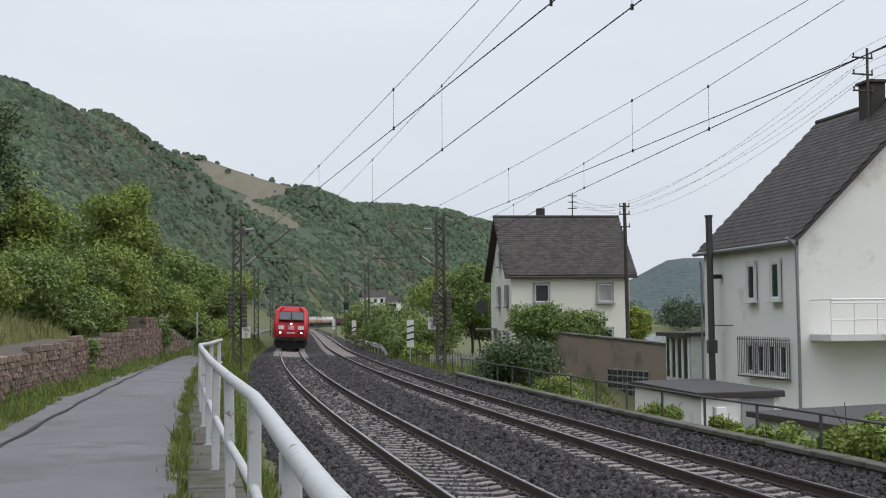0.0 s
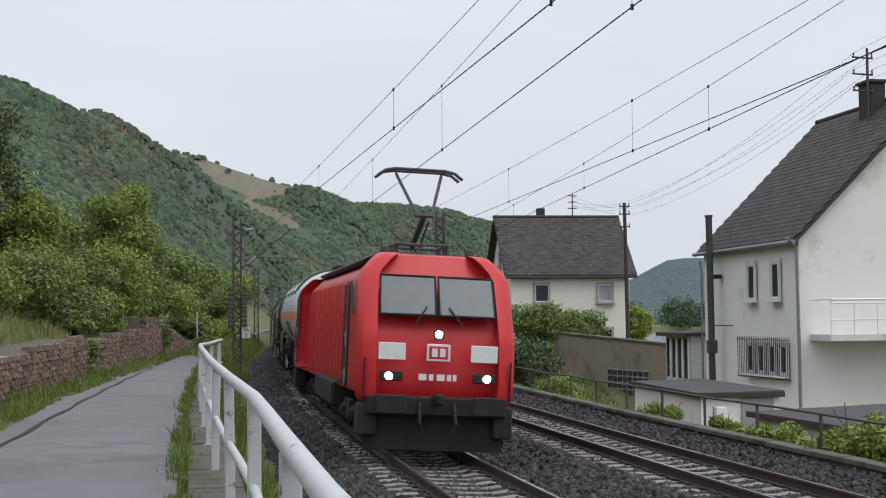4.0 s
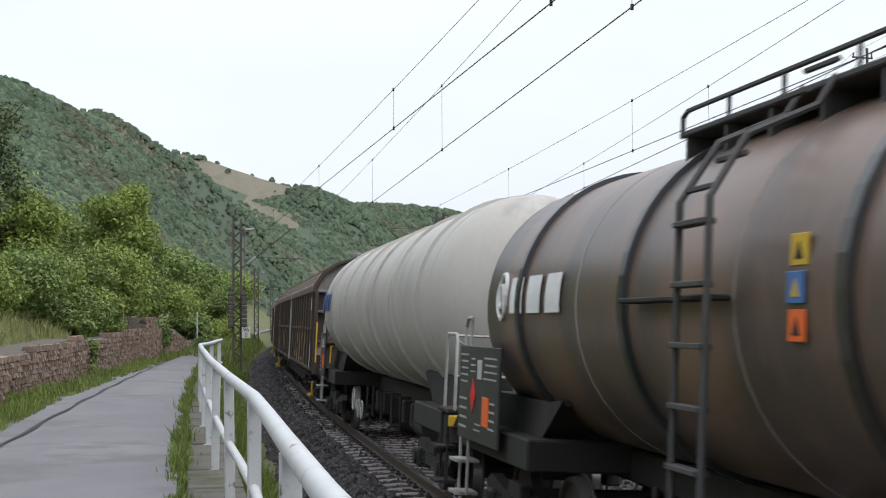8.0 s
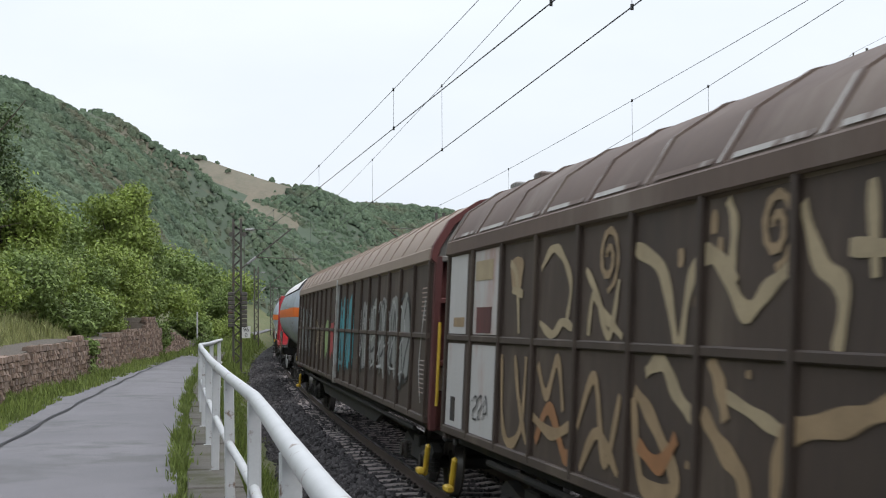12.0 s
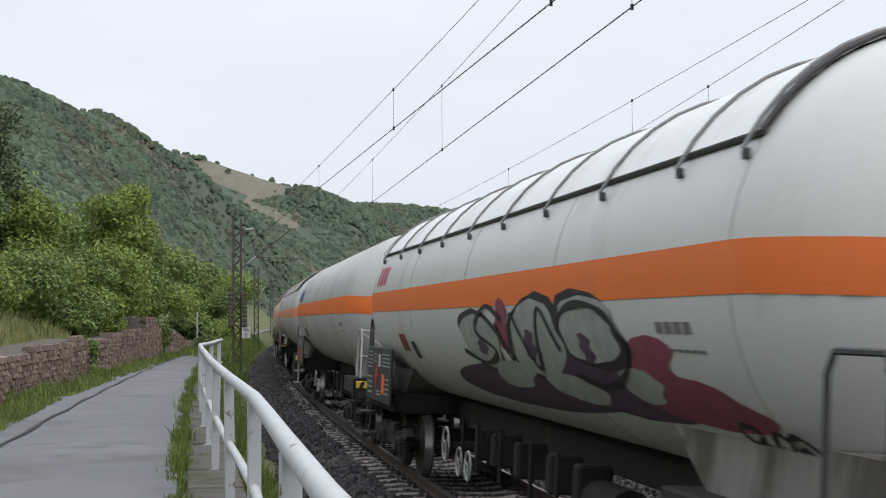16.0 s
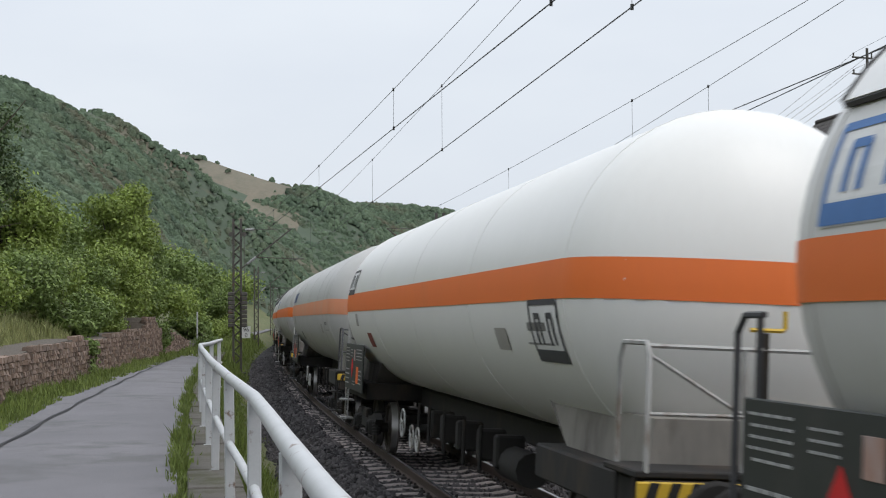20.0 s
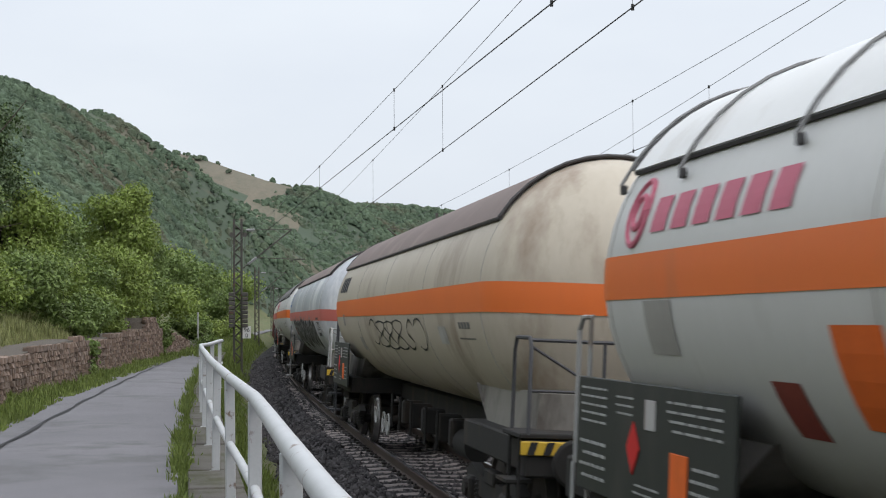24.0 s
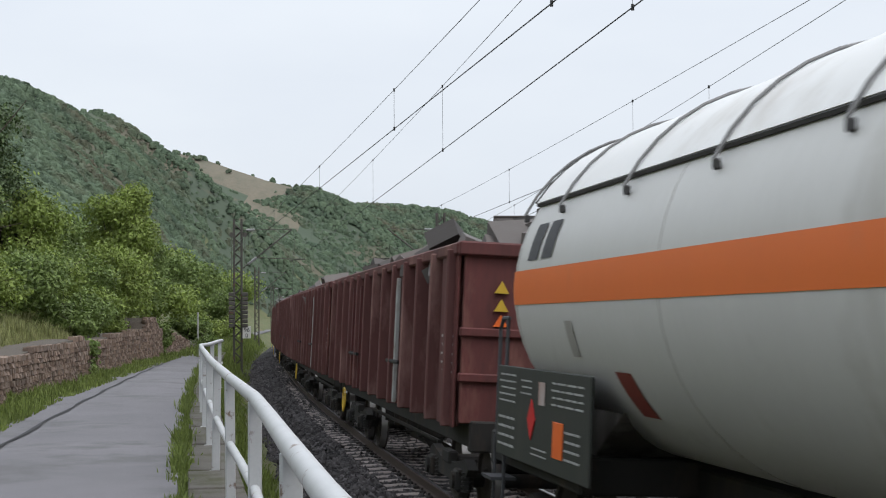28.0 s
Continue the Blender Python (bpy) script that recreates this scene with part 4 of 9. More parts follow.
def skin_blob(root, R, zc, y, up, w, h, colour, proud, seed):
    """A filled sprayed form on the barrel with a soft uneven outline."""
    rows = []
    for t in np.linspace(-1, 1, 15):
        half = w / 2 * (1 - abs(t) ** 2.6) ** 0.5 * (1 + 0.12 * math.sin(3 * t + seed)) + 0.01
        mid = 0.16 * w * t * math.sin(seed * 1.7) + 0.04 * math.sin(7 * t + seed)
        a = radians(up) + t * h / 2 / R
        rows.append([(-(R + proud) * math.cos(a), y - x, zc + (R + proud) * math.sin(a)) for x in (mid - half, mid + half)])
    part("graffiti", Mesh().sheet(rows), T_GRAFFITI[colour], root, "sprayed %s graffiti shape" % colour, smooth=True)


def emblem(root, R, zc, count, y0, y1, up, h, mat, shear=0.0, ring=True):
    """The owner's mark as plain shapes from y0 forward to y1: a round sign, then solid slanted blocks."""
    mid, L = (y0 + y1) / 2, y0 - y1
    def bar(me, x, z, w, hh):
        lo, hi = shear * (z - hh / 2), shear * (z + hh / 2)
        skin_quad(me, R, zc, mid, up, ((x - w / 2 + lo, z - hh / 2), (x + w / 2 + lo, z - hh / 2), (x + w / 2 + hi, z + hh / 2), (x - w / 2 + hi, z + hh / 2)))
    start = -L / 2
    if ring:
        r = h * 0.5
        for q in (1.0, 0.5):
            me = Mesh()
            pts = []
            for a in np.linspace(0, 2 * math.pi, 19):
                e = radians(up) + r * q * math.sin(a) / R
                pts.append((-R * math.cos(e), mid - (start + r * 0.8 + r * 0.75 * q * math.cos(a)), zc + R * math.sin(e)))
            me.tube(pts, h * 0.05, 5)
            part("emblem_ring", me, mat, root)
        bar(me, start + r * 0.8, 0, r * 2.1, h * 0.09)
        start += 2 * r
    cell = (L / 2 - start) / count
    for k in range(count):
        c = start + cell * (k + 0.5)
        me = Mesh()
        bar(me, c, -0.1 * h if count > 4 else 0.0, cell * 0.72, h * (0.5 if count > 4 else 0.76))
        part("emblem_block", me, mat, root)


def logo_tag(root, R, zc, y, up, mat, size=0.55):
    """The lessor's mark: a framed square with two hooked shapes, kept as plain shapes."""
    s = size
    ground = part("logo_ground", skin_rect(R, zc, y, up, s * 1.9, s * 1.05, 0.004), T_LABEL, root, "white logo ground")
    me = Mesh()
    for x, w, z, h in ((-s * 0.9, 0.05, 0, s), (s * 0.9, 0.05, 0, s), (0, s * 1.85, s * 0.5, 0.05), (0, s * 1.85, -s * 0.4, 0.22 * s)):
        skin_rect(R, zc, y, up, w, h, 0.008, x, z, me)
    for x in (-0.4 * s, 0.4 * s):
        skin_rect(R, zc, y, up, 0.12 * s, 0.5 * s, 0.009, x - 0.14 * s, 0.05 * s, me)
        skin_rect(R, zc, y, up, 0.12 * s, 0.5 * s, 0.009, x + 0.14 * s, 0.05 * s, me)
        skin_rect(R, zc, y, up, 0.36 * s, 0.1 * s, 0.010, x, 0.28 * s, me)
    part("logo", me, mat, ground, "framed two-shape logo")


def rust_chips(root, R, zc, seed):
    """Flaked paint with rust showing, in ragged rows under the band and thinner farther down."""
    rng = random.Random(seed)
    me = Mesh()
    for k in range(900):
        y, z = rng.uniform(-7.4, 7.4), -0.02 - 1.0 * rng.random() ** 2.2
        if math.sin(y * 1.3) + math.sin(y * 3.1 + 5 * z) < rng.uniform(-2.2, 1.2):
            continue
        w, h = rng.uniform(0.04, 0.22), rng.uniform(0.007, 0.024)
        skin_quad(me, R, zc, y, -9, ((-w / 2, z - h / 2), (w / 2, z - h * rng.uniform(0.2, 0.5)), (w / 2 * rng.uniform(0.5, 1), z + h / 2), (-w / 2, z + h * rng.uniform(0.2, 0.5))), 0.005, 2)
    tagged(part("flaked_rust", me, T_RUSTCHIP, root, "brown rust where the paint has flaked"), kind="stuff")


T_RUSTCHIP = paint("flaking_rust", (0.25, 0.16, 0.095), (0.15, 0.095, 0.06), None, 0.9)


def tank_wagon(name, label, L, R, zc, tank_half, mats, lpg=True, shield=None, rings=(), hoops=0, ladder=None, manway=False,
               seed=0, letter=None, dome_e=0.95, steel=None, rib_mat=None, band_z=(2.46, 2.765), panel=2.7, hoop_mat=None, plates=()):
    """A bogie tank wagon of length L over its headstocks. mats: barrel paint, band paint; rings, ladder: places along the barrel."""
    root = thing(name, label, "tank wagon", group="wagons of the freight train")
    body, stripe = mats
    half = L / 2
    part("tank", Mesh().lathe(tank_profile(R, tank_half, dome_e), 48, (0, 0, zc)), body, root, smooth=True)
    if stripe:
        part("band", band(R, tank_half, dome_e, band_z[0] - zc, band_z[1] - zc, zc), stripe, root, "broad orange band", smooth=True)
    # seams of the barrel
    for y in np.linspace(-tank_half + dome_e, tank_half - dome_e, 5):
        me = Mesh()
        me.add(*ring(R + 0.004, y, zc, 0.028))
        part("weld_seam", me, body if R > 1.45 else T_SEAM, root, "weld seam", smooth=True)
    for y in rings:
        me = Mesh()
        me.add(*ring(R + 0.045, y, zc, 0.13))
        part("stiffening_ring", me, rib_mat or body, root)
    if shield:
        w, sm = shield
        part("sun_shield", shell(R + 0.045, -tank_half + dome_e, tank_half - dome_e, zc, -w, w, 16, 0.03), sm, root, smooth=True)
        me = Mesh()
        for sx in (-1, 1):
            a = sx * w
            me.tube([((R + 0.02) * math.sin(a), y, zc + (R + 0.02) * math.cos(a)) for y in (-tank_half + dome_e - 0.02, tank_half - dome_e + 0.02)], 0.022, 6)
        for y in (-tank_half + dome_e - 0.02, tank_half - dome_e + 0.02):
            me.tube([((R + 0.04) * math.sin(a), y, zc + (R + 0.04) * math.cos(a)) for a in np.linspace(-w, w, 14)], 0.02, 6)
        part("shield_edge", me, M_IRON, root)
        if hoops:
            hoop = Mesh()
            hoop.tube([((R + 0.062) * math.sin(a), 0, zc + (R + 0.062) * math.cos(a)) for a in np.linspace(-w - 0.09, w + 0.09, 16)], 0.014 if not hoop_mat else 0.008, 6)
            hd = hoop.data("shield_hoop", hoop_mat or T_HOOP)
            for y in (hoops if isinstance(hoops, tuple) else np.linspace(-tank_half + dome_e, tank_half - dome_e, hoops)):
                h = part("shield_hoop", hd, None, root, m=pose(0, y, 0))
                if not hoop_mat:
                    part("hoop_foot", Mesh().box((-(R + 0.03) * math.sin(w + 0.1), 0, zc + (R + 0.03) * math.cos(w + 0.1)), (0.045, 0.05, 0.07), 0.01), M_IRON, h)
    # saddles and cradle
    for sg in (-1, 1):
        me = Mesh()
        yb = sg * (half - 2.6)
        yo, yi = sg * (half - 0.5), sg * (half - 3.4)
        rows = []
        for y, low in ((yo, 1.22), (sg * (half - 2.7), 1.22), (yi, 1.62)):
            rows.append([(-1.02, y, low), (-0.98, y, zc - R * 0.70), (0.98, y, zc - R * 0.70), (1.02, y, low), (-1.02, y, low)])
        me.sheet(rows)
        me.add(rows[0][:4], [(0, 1, 2, 3)])
        me.add(rows[2][:4], [(0, 1, 2, 3)])
        part("saddle", me, T_SADDLE if lpg else T_UNDER, root)
        me = Mesh()
        me.box((0, sg * (half - 1.5), 1.08), (2.46, 3.0, 0.3), 0.02)
        part("end_frame", me, T_UNDER, root)
        bogie(root, sg * (half - 2.1))
        bufferbeam(root, sg * half, sg)
    me = Mesh()
    me.tube([(0, -half + 3, 0.95), (0, half - 3, 0.95)], 0.06, 8)
    for y in (-2.2, -1.2, 0.2, 1.4, 2.3):
        me.box((-0.55, y, 0.8), (0.35, 0.22, 0.4), 0.03)
        me.tube([(-0.9, y, 0.55), (-0.9, y, 1.1)], 0.025, 6)
    part("brake_rigging", me, T_UNDER, root)
    part("centre_sill", Mesh().box((0, 0, 1.02), (0.45, 2 * half - 3, 0.3), 0.02), T_UNDER, root)
    me = Mesh()
    me.tube([(-0.5, -3.2, 0.68), (-0.5, -2.0, 0.68)], 0.2, 12)
    part("air_tank", me, T_UNDER, root, smooth=True)
    for y, z, r in ((0.25, 0.72, 0.16), (0.75, 0.72, 0.16), (1.6, 0.85, 0.2)):
        me = Mesh()
        wheel_valve(me, -1.25, y, z, r)
        part("hand_wheel", me, T_STEEL, root)
    steel = steel or (T_GREY if lpg and seed % 2 else T_STEEL)
    end_platform(root, -half + 0.32, -1, steel, brake=seed > 9 and seed % 2 == 0)
    if lpg:
        data_panel(root, tank_half - panel / 2, 1.47, panel, 0.85, seed)
    else:
        w = 1.9 if R < 1.3 else 1.2
        data_panel(root, half - w / 2 - 0.3, 1.55, w, 1.0, seed)
    me = Mesh()
    sx = -1.27
    me.tube([(sx, half - 0.25, 1.2), (sx, half - 0.25, 2.25), (sx, half - 0.35, 2.35), (sx, half - 0.6, 2.35)], 0.02, 6)
    me.tube([(sx, half - 0.55, 1.2), (sx, half - 0.55, 2.35)], 0.02, 6)
    me.box((sx, half - 0.4, 0.8), (0.25, 0.4, 0.03))
    me.box((sx, half - 0.4, 0.45), (0.25, 0.4, 0.03))
    for k in (-0.2, 0.2):
        me.tube([(sx, half - 0.4 + k, 0.44), (sx, half - 0.4 + k, 1.2)], 0.018, 5)
    part("end_handrail", me, steel, root, smooth=True)
    if ladder is not None:
        q = ladder
        me = Mesh()
        for k in (-0.24, 0.24):
            me.tube([(-R - 0.22, q + k, 0.7), (-R - 0.22, q + k, zc + 0.55), (-R * 0.9 - 0.12, q + k * 0.9, zc + R * 0.72), (-0.85, q + k * 0.9, zc + R - 0.16), (-0.74, q + k * 0.9, zc + R + 0.02)], 0.024, 6)
        for z in np.arange(0.72, zc + 0.6, 0.36):
            me.box((-R - 0.22, q, z), (0.09, 0.48, 0.035), 0.005)
        for t in np.linspace(0, 1, 5):
            me.tube([(-R - 0.18 + t * (R - 0.55), q - 0.22, zc + 0.62 + t * (R - 0.5)), (-R - 0.18 + t * (R - 0.55), q + 0.22, zc + 0.62 + t * (R - 0.5))], 0.02, 5)
        part("ladder", me, M_IRON, root)
        top = zc + R - 0.03
        deck = part("roof_walkway", Mesh().box((0, q + 0.35, top + 0.03), (1.5, 4.0, 0.045), 0.01), M_IRON, root)
        for y in np.arange(q - 1.5, q + 2.3, 0.75):
            for sx in (-1, 1):
                part("walkway_bracket", Mesh().prism([(sx * 0.2, top + 0.008), (sx * 0.72, top + 0.008), (sx * 0.72, top - 0.2), (sx * 0.6, top - 0.14)], y - 0.025, y + 0.025, 1), M_IRON, deck)
        for sx in (-0.74, 0.74):
            me = Mesh()
            me.tube([(sx, q + 2.3, top), (sx, q + 2.3, top + 0.16), (sx, q + 2.2, top + 0.2), (sx, q - 1.4, top + 0.2), (sx, q - 1.5, top + 0.16), (sx, q - 1.5, top)], 0.02, 6)
            for y in (q - 0.5, q + 0.5, q + 1.4):
                me.tube([(sx, y, top + 0.03), (sx, y, top + 0.2)], 0.016, 6)
            part("walkway_rail", me, M_IRON, deck)
        me = Mesh()
        for a, b, r in ((0.0, 0.1, 0.34), (0.1, 0.13, 0.27), (0.13, 0.2, 0.34)):
            me.tube([(0, q - 1.0, top + 0.03 + a), (0, q - 1.0, top + 0.03 + b)], r, 16)
        part("manhole", me, T_RUSTRED, root, "red manhole cover", smooth=True)
        me = Mesh()
        for a, b, r in ((0.0, 0.12, 0.2), (0.12, 0.15, 0.28), (0.15, 0.22, 0.2), (0.22, 0.25, 0.28)):
            me.tube([(0, q - 2.2, top + a), (0, q - 2.2, top + b)], r, 14)
        part("valve_dome", me, M_IRON, root, "dark valve dome", smooth=True)
        me = Mesh()
        me.box((-R - 0.08, q + 0.75, zc - 0.02), (0.14, 1.7, 0.035), 0.008)
        part("side_ledge", me, T_UNDER, root)
        for z, mat in ((zc + 0.22, T_YELLOW), (zc + 0.02, T_LOGO_BLUE), (zc - 0.18, T_SIGN)):
            part("hazard_sticker", Mesh().box((-math.sqrt(max(R * R - (z - zc) ** 2, 0.1)) - 0.012, -0.9, z), (0.012, 0.2, 0.17), 0.004), mat, root, m=pose(0, q - 0.05, 0))
            part("pictogram", Mesh().prism([(-0.95, z - 0.05), (-0.85, z - 0.05), (-0.9, z + 0.045)], -math.sqrt(max(R * R - (z - zc) ** 2, 0.1)) - 0.022, -math.sqrt(max(R * R - (z - zc) ** 2, 0.1)) - 0.018, 0), M_BLACK if mat is not T_LOGO_BLUE else T_YELLOW, root, m=pose(0, q - 0.05, 0))
    if manway:
        me = Mesh()
        y = -tank_half - 0.02
        me.disc((0.26, y - 0.02, zc - 0.55), (0, 1, 0), 0.36, 0.24, 24)
        for a in np.linspace(0, 2 * math.pi, 17)[:-1]:
            me.disc((0.26 + 0.31 * math.cos(a), y - 0.16, zc - 0.55 + 0.31 * math.sin(a)), (0, 1, 0), 0.028, 0.05, 6)
        part("manway_flange", me, body, root, "bolted round inspection cover")
    if lpg:
        for k, (yy, up, w0, h0, mat) in enumerate(((tank_half - 3.6, -26, 0.55, 0.26, T_PLACARD), (tank_half - 4.4, -30, 0.35, 0.26, T_BOARD if seed % 3 == 0 else T_SEAM), (tank_half - 2.3, -12, 0.3, 0.22, T_SEAM), (-tank_half + 3.4, -20, 0.5, 0.22, T_SEAM))):
            if (seed + k) % 4 != 3 and not plates and seed > 1:
                part("placard", skin_rect(R, zc, yy, up, w0, h0), mat, root, "faded notice plate")
        me = Mesh()
        for i in range(4):
            skin_rect(R, zc, -tank_half + 1.9, -15, 0.13, 0.075, 0.005, -0.3 + 0.17 * i, 0, me)
        for i in range(7):
            skin_rect(R, zc, -tank_half + 1.9, -21, 0.11, 0.02, 0.005, -0.4 + 0.13 * i, 0, me)
        tagged(part("print", me, T_FADED, root, "faded dark bars"), kind="stuff")
    if letter:
        emblem(root, R + (0.012 if rings else 0), zc, *letter)
    for yy, up, w0, h0, mat, text in plates:
        part("notice_plate", skin_rect(R, zc, yy, up, w0, h0), mat, root, text)
    return root


def ring(R, y, zc, w):
    n = 48
    vs, fs = [], []
    for k in range(n):
        a = 2 * math.pi * k / n
        for rr, yy in ((R - 0.06, -w / 2), (R, -w / 2 + 0.01), (R, w / 2 - 0.01), (R - 0.06, w / 2)):
            vs.append((rr * math.sin(a), y + yy, zc + rr * math.cos(a)))
    for k in range(n):
        j = (k + 1) % n
        for i in range(3):
            fs.append((k * 4 + i, j * 4 + i, j * 4 + i + 1, k * 4 + i + 1))
    return vs, fs
# ---- train: locomotive ----
def locomotive():
    root = thing("locomotive", "red electric locomotive with lit headlamps and raised pantograph", "locomotive")
    levels = [(0.94, 1.36, 8.95), (1.02, 1.41, 9.02), (1.3, 1.425, 9.05), (2.0, 1.425, 8.99), (2.2, 1.42, 8.93), (3.12, 1.39, 8.47), (3.28, 1.32, 8.38), (3.46, 1.16, 8.28), (3.56, 1.05, 8.20), (3.60, 0.97, 8.02)]
    def ring_at(z, w, l):
        c, out = 0.13, []
        for sx, sy in ((-1, -1), (1, -1), (1, 1), (-1, 1)):
            pts = [(sx * w, sy * (l - c * 2.2)), (sx * (w - 0.05), sy * (l - c)), (sx * (w - c), sy * (l - 0.05)), (sx * (w - c * 2.6), sy * l)]
            out += pts if sx * sy < 0 else pts[::-1]
        return [(x, y, z) for x, y in out]
    rows = [ring_at(*lv) for lv in levels]
    me = Mesh()
    n = len(rows[0])
    me.add([p for r in rows for p in r], [(i * n + k, i * n + (k + 1) % n, (i + 1) * n + (k + 1) % n, (i + 1) * n + k) for i in range(len(rows) - 1) for k in range(n)])
    me.add(rows[-1], [tuple(range(n))])
    me.add(rows[0], [tuple(range(n))[::-1]])
    part("body", me, T_RED, root, smooth=True)
    def face_y(z, proud=0.0):
        return -float(np.interp(z, [l[0] for l in levels], [l[2] for l in levels])) - proud
    for end in (-1, 1):
        rot = pose(0, 0, 0, 0, 0, 0 if end < 0 else 180)
        def put(name, mesh, mat, label="", smooth=False, parent=root):
            return part(name, mesh, mat, parent, label, smooth, m=rot)
        for sx in (-1, 1):
            a, b = (0.03, 1.03)
            pts = [(sx * a, 2.47), (sx * b, 2.47), (sx * (b - 0.02), 3.17), (sx * a, 3.17)]
            me = Mesh()
            me.add([(x, face_y(z, 0.012), z) for x, z in pts] + [(x, face_y(z, -0.05), z) for x, z in pts], [(0, 1, 2, 3), (4, 5, 6, 7), (0, 1, 5, 4), (1, 2, 6, 5), (2, 3, 7, 6), (3, 0, 4, 7)])
            w = put("windscreen", me, T_GLASS, "reflective cab windscreen")
            me = Mesh()
            loop = [(x, face_y(z, 0.014), z) for x, z in pts]
            me.tube(loop + [loop[0]], 0.025, 5, False)
            put("windscreen_seal", me, M_BLACK)
            me = Mesh()
            me.tube([(sx * 0.42, face_y(2.33, 0.04), 2.31), (sx * 0.2, face_y(2.6, 0.03), 2.62)], 0.015, 5)
            put("wiper", me, M_BLACK)
            put("lamp_panel", Mesh().box((sx * 0.82, face_y(1.84, 0.0), 1.82), (0.48, 0.03, 0.30), 0.01), T_LABEL, "pale lamp panel")
            put("headlamp_housing", Mesh().box((sx * 0.82, face_y(1.4, 0.0), 1.39), (0.40, 0.04, 0.17), 0.02), M_BLACK)
            if end < 0:
                me = Mesh().disc((sx * 0.87, face_y(1.4, 0.03), 1.39), (0, 1, 0), 0.068, 0.03, 16)
                put("headlamp", me, T_LAMP, "lit white headlamp")
            me = Mesh()
            me.tube([(sx * 1.30, face_y(1.0, 0.0), 1.0), (sx * 1.30, face_y(1.0, 0.03), 1.7)], 0.018, 5)
            put("grab_rail", me, M_BLACK)
            buf = Mesh()
            buf.tube([(sx * 0.86, -8.95, 0.92), (sx * 0.86, -9.35, 0.92)], 0.13, 12)
            buf.box((sx * 0.86, -9.42, 0.92), (0.56, 0.06, 0.34), 0.05)
            put("buffer", buf, T_UNDER)
            put("step_box", Mesh().box((sx * 1.2, -8.75, 0.62), (0.35, 0.5, 0.55), 0.03), T_UNDER)
        if end < 0:
            put("top_headlamp", Mesh().disc((0, face_y(2.12, 0.02), 2.14), (0, 1, 0), 0.068, 0.04, 16), T_LAMP, "lit white headlamp")
        put("top_lamp_ring", Mesh().disc((0, face_y(2.12, 0.0), 2.14), (0, 1, 0), 0.10, 0.04, 16), M_BLACK)
        lg = put("logo", Mesh().box((0, face_y(1.82, 0.008), 1.82), (0.42, 0.02, 0.30), 0.02), T_LABEL, "white framed logo plate")
        put("logo_field", Mesh().box((0, face_y(1.82, 0.02), 1.82), (0.34, 0.012, 0.22), 0.01), T_RED)
        me = Mesh()
        for x in (-0.07, 0.07):
            me.box((x, face_y(1.82, 0.028), 1.82), (0.10, 0.006, 0.15), 0.002)
        put("logo_marks", me, T_LABEL)
        me = Mesh()
        for x, w in ((-0.27, 0.14), (-0.12, 0.08), (0.05, 0.14), (0.2, 0.08), (0.3, 0.06)):
            me.box((x, face_y(1.4, 0.004), 1.39), (w, 0.008, 0.11))
        put("number_bars", me, T_LABEL, "white plain bars")
        me = Mesh()
        me.prism([(-1.25, 0.22), (-1.15, 0.1), (1.15, 0.1), (1.25, 0.22), (1.22, 0.8), (-1.22, 0.8)], -8.9, -8.6, 1)
        put("snow_plough", me, M_BLACK)
        put("headstock", Mesh().box((0, -8.95, 0.88), (2.5, 0.2, 0.34), 0.03), T_UNDER)
        me = Mesh()
        me.box((0, -9.2, 1.02), (0.12, 0.5, 0.16), 0.02)
        me.tube([(0.3, -9.05, 0.95), (0.32, -9.25, 0.6), (0.25, -9.2, 0.4)], 0.035, 6)
        me.tube([(-0.3, -9.05, 0.95), (-0.32, -9.25, 0.6), (-0.25, -9.2, 0.4)], 0.035, 6)
        put("coupling", me, M_BLACK)
        for sx in (-1, 1):
            me = Mesh()
            o = [(-7.62, 2.45), (-7.98, 2.45), (-8.05, 2.55), (-7.9, 2.98), (-7.82, 3.06), (-7.62, 3.06), (-7.55, 2.98), (-7.55, 2.55)]
            me.prism(o, sx * 1.42 - 0.01, sx * 1.42 + 0.01, 0)
            put("cab_side_window", me, T_GLASS, "dark cab side window")
            me = Mesh()
            for y in (-7.45, -6.75):
                me.tube([(sx * 1.46, y, 1.1), (sx * 1.46, y, 3.0)], 0.022, 6)
            put("door_handrail", me, T_GREY)
            me = Mesh()
            for y in (-7.4, -6.8):
                me.box((sx * 1.428, y, 2.05), (0.012, 0.02, 2.0))
            me.box((sx * 1.428, -7.1, 3.05), (0.012, 0.6, 0.02))
            put("door_gap", me, M_BLACK)
            me = Mesh()
            for z in (2.0, 1.3):
                me.box((sx * 1.45, -7.22, z), (0.04, 0.05, 0.28), 0.01)
                me.box((sx * 1.46, -7.16, z + 0.05), (0.04, 0.16, 0.05), 0.01)
            put("door_handle", me, T_STEEL)
    roof = Mesh()
    roof.box((0, 0, 3.63), (1.8, 13.2, 0.10), 0.04)
    for y in (-3.6, -1.2, 1.4, 3.6):
        part("roof_box", Mesh().box((0, y, 3.72), (1.2, 1.5, 0.16), 0.04), T_GREY, root)
    part("roof_equipment", roof, T_GREY, root)
    ins = Mesh()
    for y in (-6.5, -5.6, 5.6, 6.5):
        for sx in (-0.5, 0.5):
            ins.tube([(sx, y, 3.65), (sx, y, 3.85)], 0.06, 8)
    for x, y in ((0.8, -7.3), (-0.8, -7.3)):
        ins.tube([(x, y, 3.58), (x, y, 3.74)], 0.09, 8)
    part("insulator", ins, T_GREY, root)
    base = Mesh()
